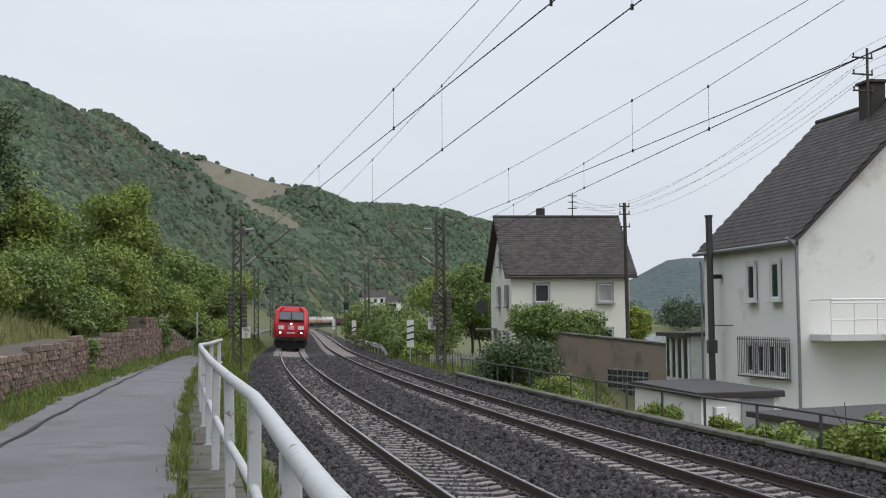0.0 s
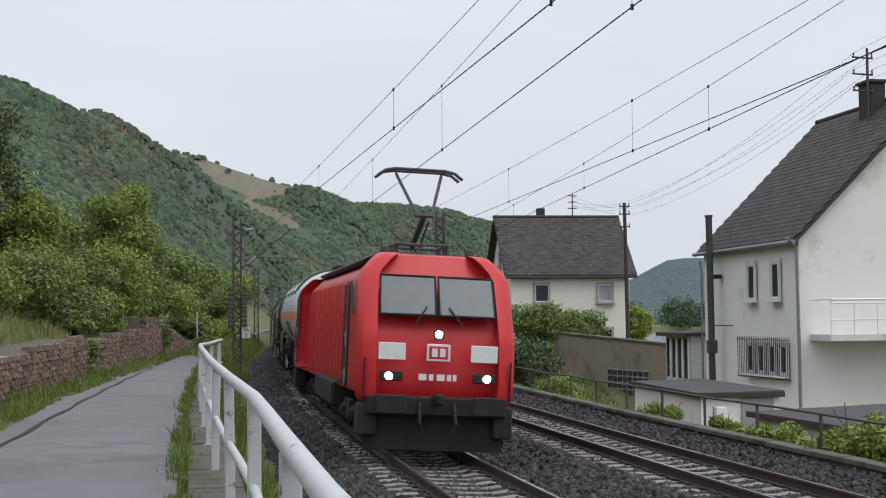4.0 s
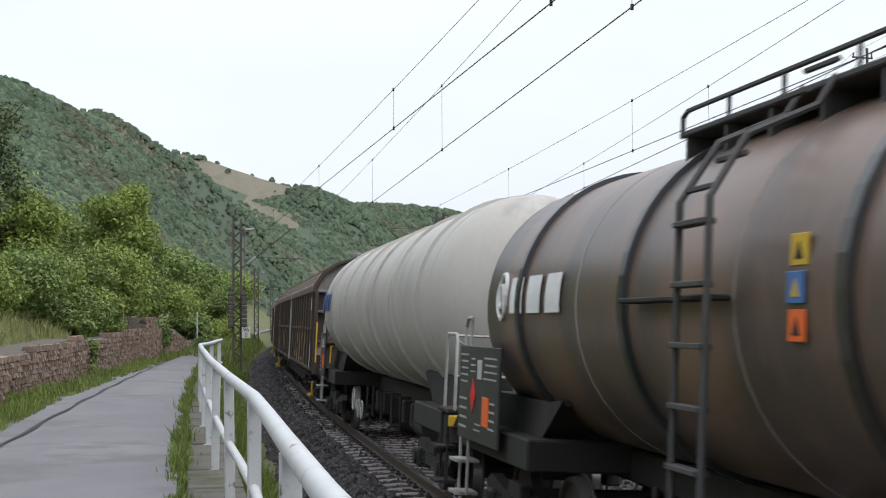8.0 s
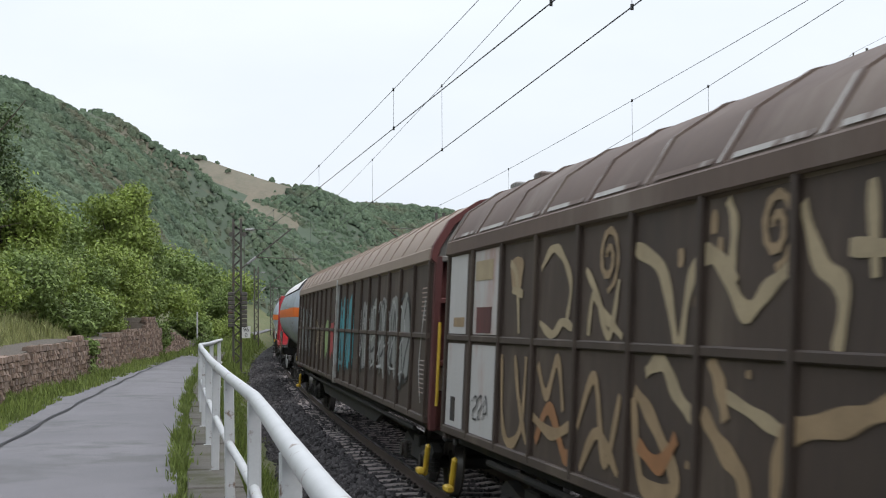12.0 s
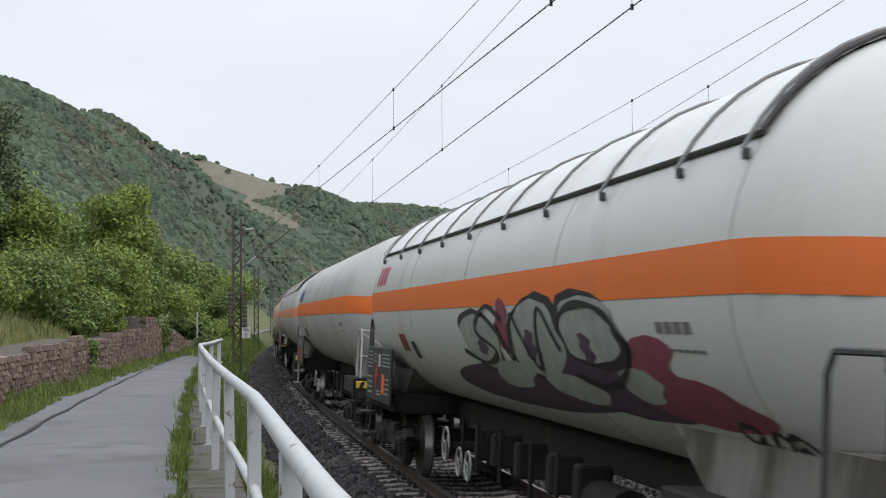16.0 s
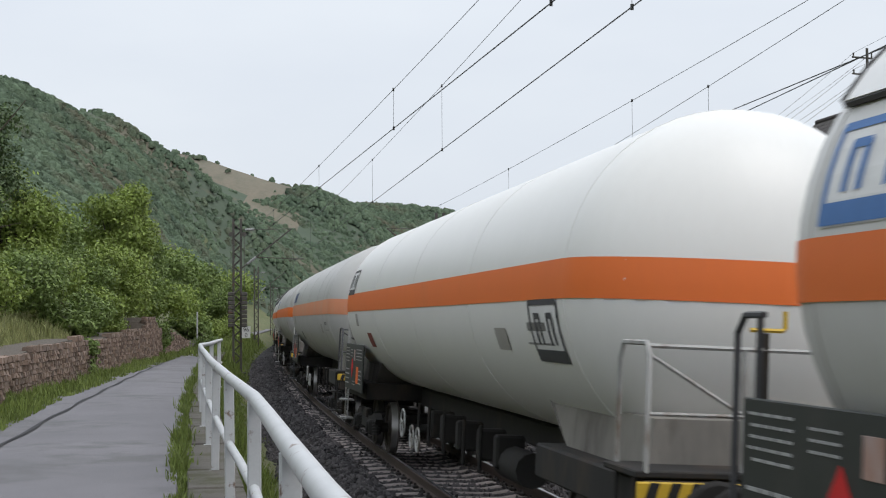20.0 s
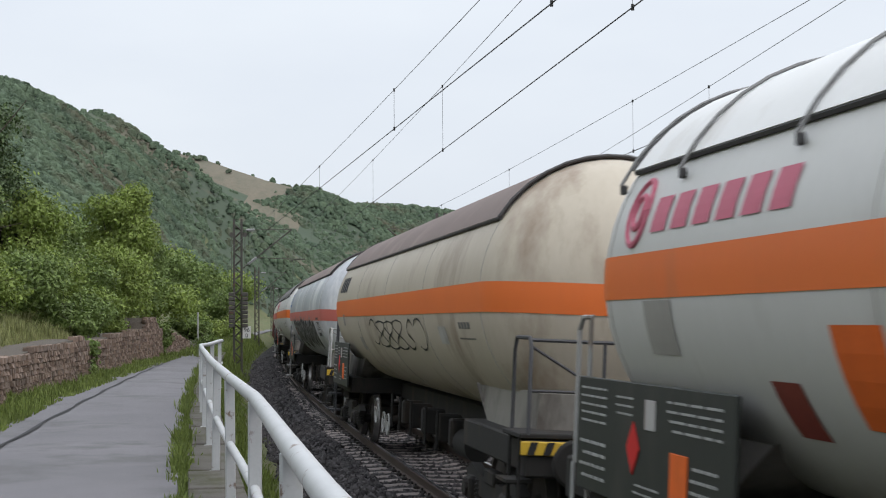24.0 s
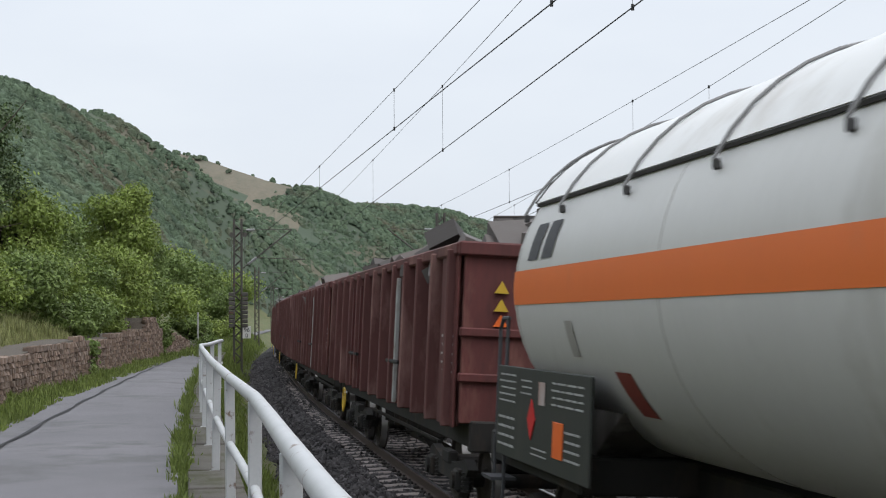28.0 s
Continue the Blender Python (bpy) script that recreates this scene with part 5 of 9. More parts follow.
    for sx in (-0.5, 0.5):
        base.tube([(sx, -6.6, 3.86), (sx, -5.2, 3.86)], 0.03, 6)
    for y in (-6.6, -5.2):
        base.tube([(-0.5, y, 3.86), (0.5, y, 3.86)], 0.03, 6)
    pan = part("pantograph", base, T_GREY, root, "raised current collector")
    part("lower_arm", Mesh().tube([(0, -5.3, 3.9), (0, -6.7, 4.42)], 0.06, 8), T_GREY, pan)
    part("control_rod", Mesh().tube([(0.14, -5.4, 3.88), (0.1, -6.6, 4.3)], 0.02, 6), T_GREY, pan)
    part("knee", Mesh().tube([(-0.16, -6.7, 4.42), (0.16, -6.7, 4.42)], 0.045, 6), T_GREY, pan)
    for sx in (-1, 1):
        part("upper_arm", Mesh().tube([(sx * 0.14, -6.7, 4.42), (sx * 0.46, -5.75, 5.32)], 0.034, 6), T_GREY, pan)
    for y in (-5.95, -5.55):
        part("contact_strip", Mesh().tube([(-0.86, y, 5.24), (-0.7, y, 5.36), (-0.5, y, 5.40), (0.5, y, 5.40), (0.7, y, 5.36), (0.86, y, 5.24)], 0.034, 6), T_GREY, pan)
    for x in (-0.5, 0.5):
        part("head_strut", Mesh().tube([(x, -5.95, 5.38), (x, -5.55, 5.38)], 0.02, 5), T_GREY, pan)
    low = Mesh()
    low.box((0, 6.0, 3.92), (1.1, 1.6, 0.12), 0.03)
    part("lowered_pantograph", low, T_GREY, root)
    for y in (-5.2, 5.2):
        bogie(root, y)
    me = Mesh()
    me.box((0, 0, 0.72), (2.5, 5.0, 0.55), 0.05)
    part("transformer", me, T_UNDER, root)
    me = Mesh()
    for y in np.arange(-5.6, 5.7, 0.75):
        for sx in (-1, 1):
            me.box((sx * 1.428, y, 2.1), (0.02, 0.03, 1.9))
    part("body_seam", me, T_RED, root)
    for ob in root.children:
        if not ob.name.startswith("bogie"):
            for piece in (ob, *ob.children):
                piece.data.transform(Matrix.Diagonal((1, 1.06, 1, 1)))
    return root


# ---- train: sliding-wall vans ----
ROOF_HALF = [(1.46, 3.06), (1.44, 3.22), (1.25, 3.54), (0.9, 3.79), (0.45, 3.92), (0.0, 3.96)]


def roof_line(grow=0.0):
    pts = [(-x - grow * 0.7, z + grow * 0.5 if z < 3.5 else z + grow) for x, z in ROOF_HALF]
    return pts + [(-x, z) for x, z in pts[-2::-1]]


def van(name, label, L, roof_mat, end_mat, art):
    root = thing(name, label, "freight van", group="wagons of the freight train")
    half = L / 2
    body = half - 0.28
    for k, (a, b) in enumerate(((-body, -0.03), (0.03, body))):
        for sx in (-1, 1):
            wall = part("sliding_wall", Mesh().box((sx * 1.40, (a + b) / 2, 2.08), (0.06, b - a, 2.0), 0.01), T_BOX, root, "brown steel sliding wall")
            if sx < 0:
                rib = VAN_PARTS["rib"]
                for i in range(10):
                    y = (a + 0.05 + 1.26 * i) if k == 0 else (b - 0.05 - 1.26 * i)
                    part("rib", rib, None, wall, m=pose(-1.44, y, 2.08))
                me = Mesh()
                me.box((-1.435, (a + b) / 2, 2.13), (0.05, b - a, 0.07), 0.012)
                me.box((-1.435, (a + b) / 2, 1.12), (0.07, b - a, 0.09), 0.012)
                part("waist_rail", me, T_BOX, wall)
        line = roof_line()
        inner = [(x * 0.98, z - 0.04) for x, z in line[::-1]]
        part("roof", Mesh().prism(line + inner, a, b, 1), roof_mat, root, smooth=True)
        me = Mesh()
        me.box((-1.455, (a + b) / 2, 3.12), (0.05, b - a, 0.16), 0.015)
        part("eaves_rail", me, roof_mat, root)
        part("ridge_rail", Mesh().box((0, (a + b) / 2, 3.985), (0.66, b - a, 0.075), 0.015), T_UNDER, root)
        n = 9
        for i in range(n + 1):
            y = a + 0.06 + (b - a - 0.12) * i / n
            worn = roof_mat is T_BOXROOF
            part("roof_rib", VAN_PARTS["roof_rib"] if worn else VAN_PARTS["roof_rib_pale"], None, root, m=pose(0, y, 0))
            if worn and i < n:
                part("worn_line", VAN_PARTS["worn_line"], None, root, m=pose(0, y + 0.07, 0))
                part("worn_eave_line", VAN_PARTS["worn_eave_line"], None, root, m=pose(0, y + (b - a) / n / 2, 0))
    me = Mesh()
    me.box((-1.45, 0, 2.1), (0.10, 0.12, 2.1), 0.015)
    part("middle_post", me, T_STEEL, root)
    for sg in (-1, 1):
        poly = [(x * 0.97, z - 0.03) for x, z in roof_line()]
        poly = [(-1.38, 1.0)] + poly + [(1.38, 1.0)]
        part("end_wall", Mesh().prism(poly, sg * (half - 0.34), sg * (half - 0.28), 1), end_mat, root)
        for sx in (-1, 1):
            for z in (3.07, 2.56, 1.81):
                part("end_shelf", Mesh().box((sx * 0.99, sg * (half - 0.22), z), (0.72, 0.14, 0.07), 0.012), T_ARCH if z > 3 else end_mat, root)
            part("end_post", Mesh().box((sx * 0.6, sg * (half - 0.22), 2.4), (0.09, 0.16, 2.8), 0.012), end_mat, root)
            part("corner_post", Mesh().box((sx * 1.37, sg * (half - 0.22), 2.05), (0.09, 0.14, 2.1), 0.012), end_mat, root)
            part("vent_pipe", Mesh().tube([(sx * 0.86, sg * (half - 0.2), 3.62), (sx * 0.9, sg * (half - 0.2), 3.1), (sx * 1.02, sg * (half - 0.2), 1.9)], 0.014, 6), T_ARCH, root)
            arch = [(1.36, 3.1), (1.34, 3.2), (1.17, 3.5), (0.86, 3.72), (0.66, 3.79), (0.66, 3.1)]
            part("arch_panel", Mesh().prism([(sx * x, z) for x, z in arch], sg * (half - 0.28), sg * (half - 0.27), 1), T_ARCH, root, "pale grey panel under the roof arch")
        rim = roof_line(0.012)
        part("roof_rim", Mesh().prism(rim + [(x * 0.955, z - 0.06) for x, z in rim[::-1]], sg * (half - 0.28), sg * (half - 0.15), 1), end_mat, root)
        part("ridge_hood", Mesh().box((0, sg * (half - 0.3), 4.0), (0.95, 0.3, 0.12), 0.02), T_ARCH, root, "grey hood on the roof ridge")
        if art is art_b:
            sign = part("sign_plate", Mesh().box((-0.99, sg * (half - 0.262), 2.8), (0.3, 0.012, 0.3), 0.004), T_PATCH, root, "pale warning plate")
            part("warning_triangle", Mesh().prism([(-1.09, 2.71), (-0.89, 2.71), (-0.99, 2.9)], sg * (half - 0.254), sg * (half - 0.25), 1), T_YELLOW, sign)
        part("corner_rod", Mesh().tube([(-1.34, sg * (half - 0.12), 1.3), (-1.34, sg * (half - 0.12), 2.3)], 0.02, 6), T_YELLOW, root, "yellow upright rod")
        part("notice_sheet", Mesh().box((-1.2, sg * (half - 0.26), 1.62), (0.22, 0.012, 0.28), 0.003), T_PATCH, root, "pale notice sheet")
        part("orange_plate", Mesh().box((-0.6, sg * (half - 0.13), 1.28), (0.09, 0.012, 0.07), 0.003), T_SIGN, root)
        me = Mesh()
        me.tube([(-0.98, sg * (half - 0.1), 1.3), (-0.98, sg * (half - 0.02), 1.72), (-0.74, sg * (half - 0.02), 1.72), (-0.7, sg * (half - 0.1), 1.3)], 0.022, 6)
        part("grab_bar", me, T_YELLOW, root, "yellow grab bar")
        lever = part("yellow_lever", Mesh().box((-1.36, sg * (half - 0.55), 0.62), (0.06, 0.08, 0.42), 0.02, Euler((0.4, 0, 0)).to_matrix()), T_YELLOW, root, "yellow end lever")
        part("lever_grip", Mesh().box((-1.42, sg * (half - 0.62), 0.48), (0.09, 0.22, 0.08), 0.02), T_YELLOW, lever)
        bufferbeam(root, sg * half, sg)
        bogie(root, sg * (half - 3.0))
    underframe(root, half - 0.1)
    me = Mesh()
    me.prism([(-6.5, 0.95), (-5, 0.62), (5, 0.62), (6.5, 0.95)], -1.2, -1.12, 0)
    me.tube([(-1.3, -half + 2, 0.9), (-1.3, half - 2, 0.9)], 0.035, 6)
    part("truss_beam", me, T_UNDER, root)
    me = Mesh()
    for s0 in range(2):
        bars_block(me, -1.438, half - 1.2, 2.3 - s0 * 0.9, 0.45, 0.45, 8, len(name) + s0)
        bars_block(me, -1.438, -half + 0.5, 2.3 - s0 * 0.9, 0.45, 0.45, 8, len(name) + s0 + 7)
    tagged(part("print", me, T_PATCH, root, "small pale print"), kind="stuff")
    plain = set(root.children)
    art(root, half / 1.0888)
    for ob in root.children:
        if ob not in plain:
            ob.data.transform(Matrix.Diagonal((1, 1.0888, 1, 1)))
    return root


def van_parts():
    rib = Mesh().box((0, 0, 0), (0.07, 0.07, 1.96), 0.012).data("rib", T_BOX)
    out = {"rib": rib}
    for key, mat in (("roof_rib", T_RIB), ("roof_rib_pale", T_BOXROOF_PALE)):
        line, base = roof_line(0.014), roof_line(-0.01)
        out[key] = Mesh().prism(line + base[::-1], -0.03, 0.03, 1).data(key, mat)
    line = roof_line(0.006)[1:5]
    out["worn_line"] = Mesh().sheet_of([[(x, -0.022, z) for x, z in line], [(x, 0.022, z) for x, z in line]]).data("worn_line", T_WORNWHITE)
    out["worn_eave_line"] = Mesh().sheet_of([[(-1.449, q, 3.225), (-1.432, q, 3.262)] for q in (-0.5, 0.5)]).data("worn_eave_line", T_WORNWHITE)
    return out


T_RIB = paint("worn_roof_rib", (0.12, 0.085, 0.07), (0.06, 0.045, 0.04), (0.17, 0.14, 0.12), 0.7, spot_scale=1.6)
T_WORNWHITE = paint("bare_primer_line", (0.44, 0.43, 0.41), (0.2, 0.175, 0.155), (0.12, 0.085, 0.07), 0.7, amount=0.9, spot_scale=1.5, edge=(0.48, 0.56))
VAN_PARTS = van_parts()
XF = -1.437


def patch(root, y, z, w, h, mat, name="painted_patch", label=""):
    part(name, Mesh().box((XF + 0.0, y, z), (0.006, w, h)), mat, root, label)


def sprayed(root, strokes, colour, width, layer=0.0, taper=0.35):
    """Sprayed lines on a van's wall: each stroke a smooth ribbon through a few (along, height) points."""
    for j, pts in enumerate(strokes):
        fine = []
        for i in range(len(pts) - 1):
            p0, p1, p2, p3 = pts[max(i - 1, 0)], pts[i], pts[i + 1], pts[min(i + 2, len(pts) - 1)]
            for t in np.linspace(0, 1, 9)[:-1]:
                fine.append([0.5 * (2 * p1[k] + (p2[k] - p0[k]) * t + (2 * p0[k] - 5 * p1[k] + 4 * p2[k] - p3[k]) * t * t + (3 * p1[k] - p0[k] - 3 * p2[k] + p3[k]) * t ** 3) for k in (0, 1)])
        fine.append(pts[-1])
        n = len(fine) - 1
        rows = []
        for i, (y, z) in enumerate(fine):
            a, b = fine[max(i - 1, 0)], fine[min(i + 1, n)]
            ty, tz = b[0] - a[0], b[1] - a[1]
            L = math.hypot(ty, tz) or 1
            w = width / 2 * (1 - taper * abs(2 * i / n - 1) ** 2 + 0.16 * math.sin(i * 0.8 + j))
            x = XF - 0.001 - layer - 0.0006 * (j % 3)
            rows.append([(x, y - tz / L * w, z + ty / L * w), (x, y + tz / L * w, z - ty / L * w)])
        part("graffiti", Mesh().sheet_of(rows), T_GRAFFITI[colour], root, "sprayed %s graffiti stroke" % colour)


def filled(root, y, z, w, h, colour, layer=0.0, seed=0, cut=0.0):
    """A filled sprayed shape with a soft uneven outline; cut leaves a notch like a letter's counter."""
    rng = random.Random(seed)
    n = 40
    out = []
    for k in range(n):
        a = 2 * math.pi * k / n
        r = 1 + 0.07 * math.sin(3 * a + seed) + 0.05 * math.sin(5 * a + 2.3 * seed)
        c, q = math.cos(a), math.sin(a)
        e = (abs(c) ** 3 + abs(q) ** 3) ** (-1 / 3)
        if cut and abs(a - 1.5 * math.pi) < 0.4:
            r *= 1 - cut
        out.append((y + c * e * r * w / 2, z + q * e * r * h / 2))
    x = XF - 0.001 - layer
    part("graffiti", Mesh().add([(x, p[0], p[1]) for p in out], [tuple(range(n))]), T_GRAFFITI[colour], root, "filled %s graffiti shape" % colour)


def scribble(root, y, z, w, h, colour, seed, count=6, width=0.04, layer=0.006):
    """Hasty tags: short hooked strokes side by side."""
    rng = random.Random(seed)
    strokes = []
    for k in range(count):
        c = y - w / 2 + w * (k + 0.5) / count
        v = w / count
        kind = rng.randrange(4)
        if kind == 0:
            q = [(0.3, -0.5), (0.2, 0.45), (-0.25, 0.3), (-0.35, -0.1), (0.3, -0.2)]
        elif kind == 1:
            q = [(0.4, 0.5), (0.35, -0.45), (-0.1, 0.3), (-0.4, -0.5)]
        elif kind == 2:
            q = [(-0.4, 0.45), (0.3, 0.35), (0.42, -0.1), (-0.2, 0.0), (-0.3, -0.45), (0.4, -0.5)]
        else:
            q = [(0.45, 0.2), (0.0, 0.5), (-0.4, 0.1), (0.1, -0.2), (0.35, -0.5), (-0.3, -0.45)]
        strokes.append([(c + p * v * 1.15 + rng.uniform(-0.05, 0.05), z + r * h * rng.uniform(0.8, 1.1)) for p, r in q])
    sprayed(root, strokes, colour, width, layer)


def art_a(root, half):
    # faded orange letters on the lower panels of both walls
    for k, (y, z, w, h, c) in enumerate(((1.9, 1.7, 0.7, 0.8, "orange"), (1.9, 2.2, 0.3, 0.3, "cream"), (4.5, 1.75, 0.5, 0.75, "tan"), (-2.6, 1.65, 0.6, 0.75, "orange"), (-2.8, 1.4, 0.9, 0.35, "tan"), (-3.9, 1.8, 0.8, 0.5, "orange"),
                                         (-3.8, 1.35, 1.0, 0.45, "tan"), (-5.0, 1.95, 0.45, 0.55, "cream"), (-5.4, 1.5, 0.9, 0.75, "orange"), (-6.4, 1.75, 0.6, 0.6, "orange"), (-7.2, 1.45, 0.9, 0.7, "tan"), (-8.0, 1.75, 0.7, 0.7, "orange"))):
        filled(root, y, z, w, h, c, 0.0004 * k, k, 0.35 if k % 2 else 0)
    sprayed(root, [[(-2.5, 2.1), (-3.2, 1.75), (-3.0, 1.3)], [(-4.4, 2.2), (-5.0, 1.8), (-5.6, 1.95)], [(-6.0, 2.1), (-6.6, 1.6), (-6.3, 1.25)], [(-7.4, 2.05), (-7.9, 1.5), (-8.4, 1.7)]], "black", 0.14, 0.006)
    sprayed(root, [[(-2.4, 1.5), (-3.4, 1.25), (-4.4, 1.4)], [(-4.8, 1.3), (-5.8, 1.2), (-6.8, 1.3)], [(4.75, 2.05), (4.5, 1.75), (4.7, 1.4)]], "cream", 0.08, 0.007)
    scribble(root, -1.05, 1.75, 0.7, 0.45, "white", 5, 4, 0.035)
    part("round_mark", Mesh().disc((XF, half - 3.15, 2.7), (1, 0, 0), 0.25, 0.008, 20), T_PEACH, root, "pale round mark")
    filled(root, half - 3.2, 1.55, 1.02, 0.95, "dusty", 0.0, 13)
    sprayed(root, [[(half - 3.3 + 0.24 * math.cos(0.52 * k), 1.5 + 0.3 * math.sin(0.52 * k)) for k in range(13)]], "black", 0.06, 0.002, 0.0)
    filled(root, half - 4.4, 1.6, 0.6, 1.05, "tan", 0.0005, 15, 0.0)
    filled(root, half - 4.35, 1.35, 0.42, 0.42, "black", 0.002, 18)
    filled(root, half - 5.5, 1.65, 1.04, 0.95, "teal", 0.0005, 16)
    filled(root, half - 5.5, 1.6, 1.0, 0.42, "white", 0.0012, 19)
    filled(root, half - 5.62, 1.38, 0.32, 0.45, "red", 0.002, 17)
    filled(root, half - 6.7, 1.65, 1.0, 0.9, "cream", 0.0008, 21)
    filled(root, half - 6.75, 1.6, 0.7, 0.5, "orange", 0.0016, 22)
    for y, z, w, h, m in ((half - 0.88, 2.6, 1.0, 0.85, T_PEACH), (half - 0.88, 1.62, 1.0, 0.92, T_PEACH), (half - 2.04, 2.6, 1.02, 0.85, T_RUSTRED), (half - 2.04, 1.88, 1.02, 0.4, T_RUSTRED), (half - 2.04, 1.4, 1.02, 0.56, T_PATCH), (-half + 0.8, 1.45, 0.7, 0.6, T_PATCH), (-half + 1.0, 2.75, 0.6, 0.3, T_PATCH), (-half + 1.0, 2.4, 0.6, 0.35, T_RUSTRED)):
        patch(root, y, z, w, h, m)
    for y, z, w, h, m in ((half - 2.1, 2.5, 0.48, 0.36, T_PATCH), (half - 1.2, 2.42, 0.25, 0.25, T_RUSTRED), (half - 0.7, 2.3, 0.2, 0.12, T_PATCH), (half - 0.7, 2.06, 0.2, 0.12, T_PATCH), (half - 1.25, 1.4, 0.26, 0.3, T_BLACK_PLATE)):
        part("painted_patch", Mesh().box((XF - 0.006, y, z), (0.006, w, h)), m, root)
    part("notice_sheet", Mesh().box((XF - 0.011, half - 1.25, 1.4), (0.004, 0.18, 0.22)), T_LABEL, root, "white paper in a dark holder")


def art_b(root, half):
    # pale green letters on the leading wall
    for k, (y, z, w, h) in enumerate(((-2.0, 1.65, 0.55, 0.75), (-3.3, 1.7, 0.5, 0.65), (-4.6, 1.6, 1.5, 0.75), (-6.6, 1.8, 1.2, 0.5), (-7.4, 1.4, 1.5, 0.7))):
        filled(root, y, z, w, h, "green", 0.0004 * k, 20 + k, 0.45)
    filled(root, -4.5, 1.65, 0.35, 0.22, "black", 0.004, 31)
    filled(root, -7.1, 1.4, 0.4, 0.3, "black", 0.004, 32)
    sprayed(root, [[(-1.7, 2.0), (-1.72, 1.3)], [(-3.9, 2.05), (-4.7, 2.1), (-5.5, 1.9), (-5.6, 1.3)], [(-5.9, 1.95), (-6.6, 2.1), (-7.1, 2.0)], [(-7.2, 1.75), (-8.1, 1.7), (-8.4, 1.2)], [(-5.8, 1.9), (-6.0, 1.3), (-6.8, 1.15)]], "black", 0.09, 0.005)
    sprayed(root, [[(-3.8, 2.0), (-4.0, 2.12), (-4.5, 2.08)], [(-6.5, 2.12), (-6.9, 2.14), (-7.0, 1.95)]], "white", 0.05, 0.007)
    # red letters on a cream cloud on the trailing wall
    for k, (y, z, w, h) in enumerate(((5.9, 1.5, 1.2, 0.8), (4.9, 1.7, 1.3, 1.0), (4.0, 1.7, 1.2, 1.0), (3.4, 1.5, 0.9, 0.75))):
        filled(root, y, z, w, h, "cream", 0.0004 * k, 40 + k)
    for k, (y, z, w, h, cut) in enumerate(((6.0, 1.42, 0.5, 0.55, 0.5), (5.42, 1.6, 0.2, 0.5, 0), (4.95, 1.58, 0.34, 0.75, 0), (4.2, 1.93, 0.75, 0.4, 0), (4.4, 1.55, 0.24, 0.6, 0), (3.65, 1.45, 0.6, 0.55, 0.7))):
        filled(root, y, z, w, h, "red", 0.003 + 0.0004 * k, 50 + k, cut)
    patch(root, half - 2.0, 2.67, 0.62, 0.5, T_GRAFFITI["red"], "logo_plate", "red framed logo plate")
    patch(root, half - 2.0, 2.67, 0.56, 0.44, T_BOX, "logo_ground")
    for q in (-0.13, 0.13):
        part("logo_mark", Mesh().box((XF - 0.005, half - 2.0 + q, 2.67), (0.004, 0.18, 0.3), 0.001), T_GRAFFITI["red"], root)
    for y, z, m in ((half - 3.2, 2.7, T_GRAFFITI["tan"]), (-half + 1.75, 2.67, T_GRAFFITI["orange"])):
        part("round_mark", Mesh().disc((XF, y, z), (1, 0, 0), 0.27, 0.008, 20), m, root, "pale round mark")
    patch(root, half - 0.4, 1.5, 0.2, 0.35, T_YELLOW, "yellow_plate")
    patch(root, half - 0.8, 1.5, 0.22, 0.25, T_LABEL, "white_plate")
    for y, z, w, h, m in ((half - 5.6, 2.4, 0.6, 0.42, T_BOXROOF), (-half + 0.62, 2.55, 0.85, 0.85, T_RUSTRED), (-half + 0.6, 2.72, 0.6, 0.3, T_LABEL), (-half + 0.45, 2.4, 0.4, 0.22, T_PATCH), (-half + 0.62, 1.6, 0.85, 0.85, T_UNDER), (-5.9, 2.45, 0.4, 0.35, T_UNDER)):
        patch(root, y, z, w, h, m)


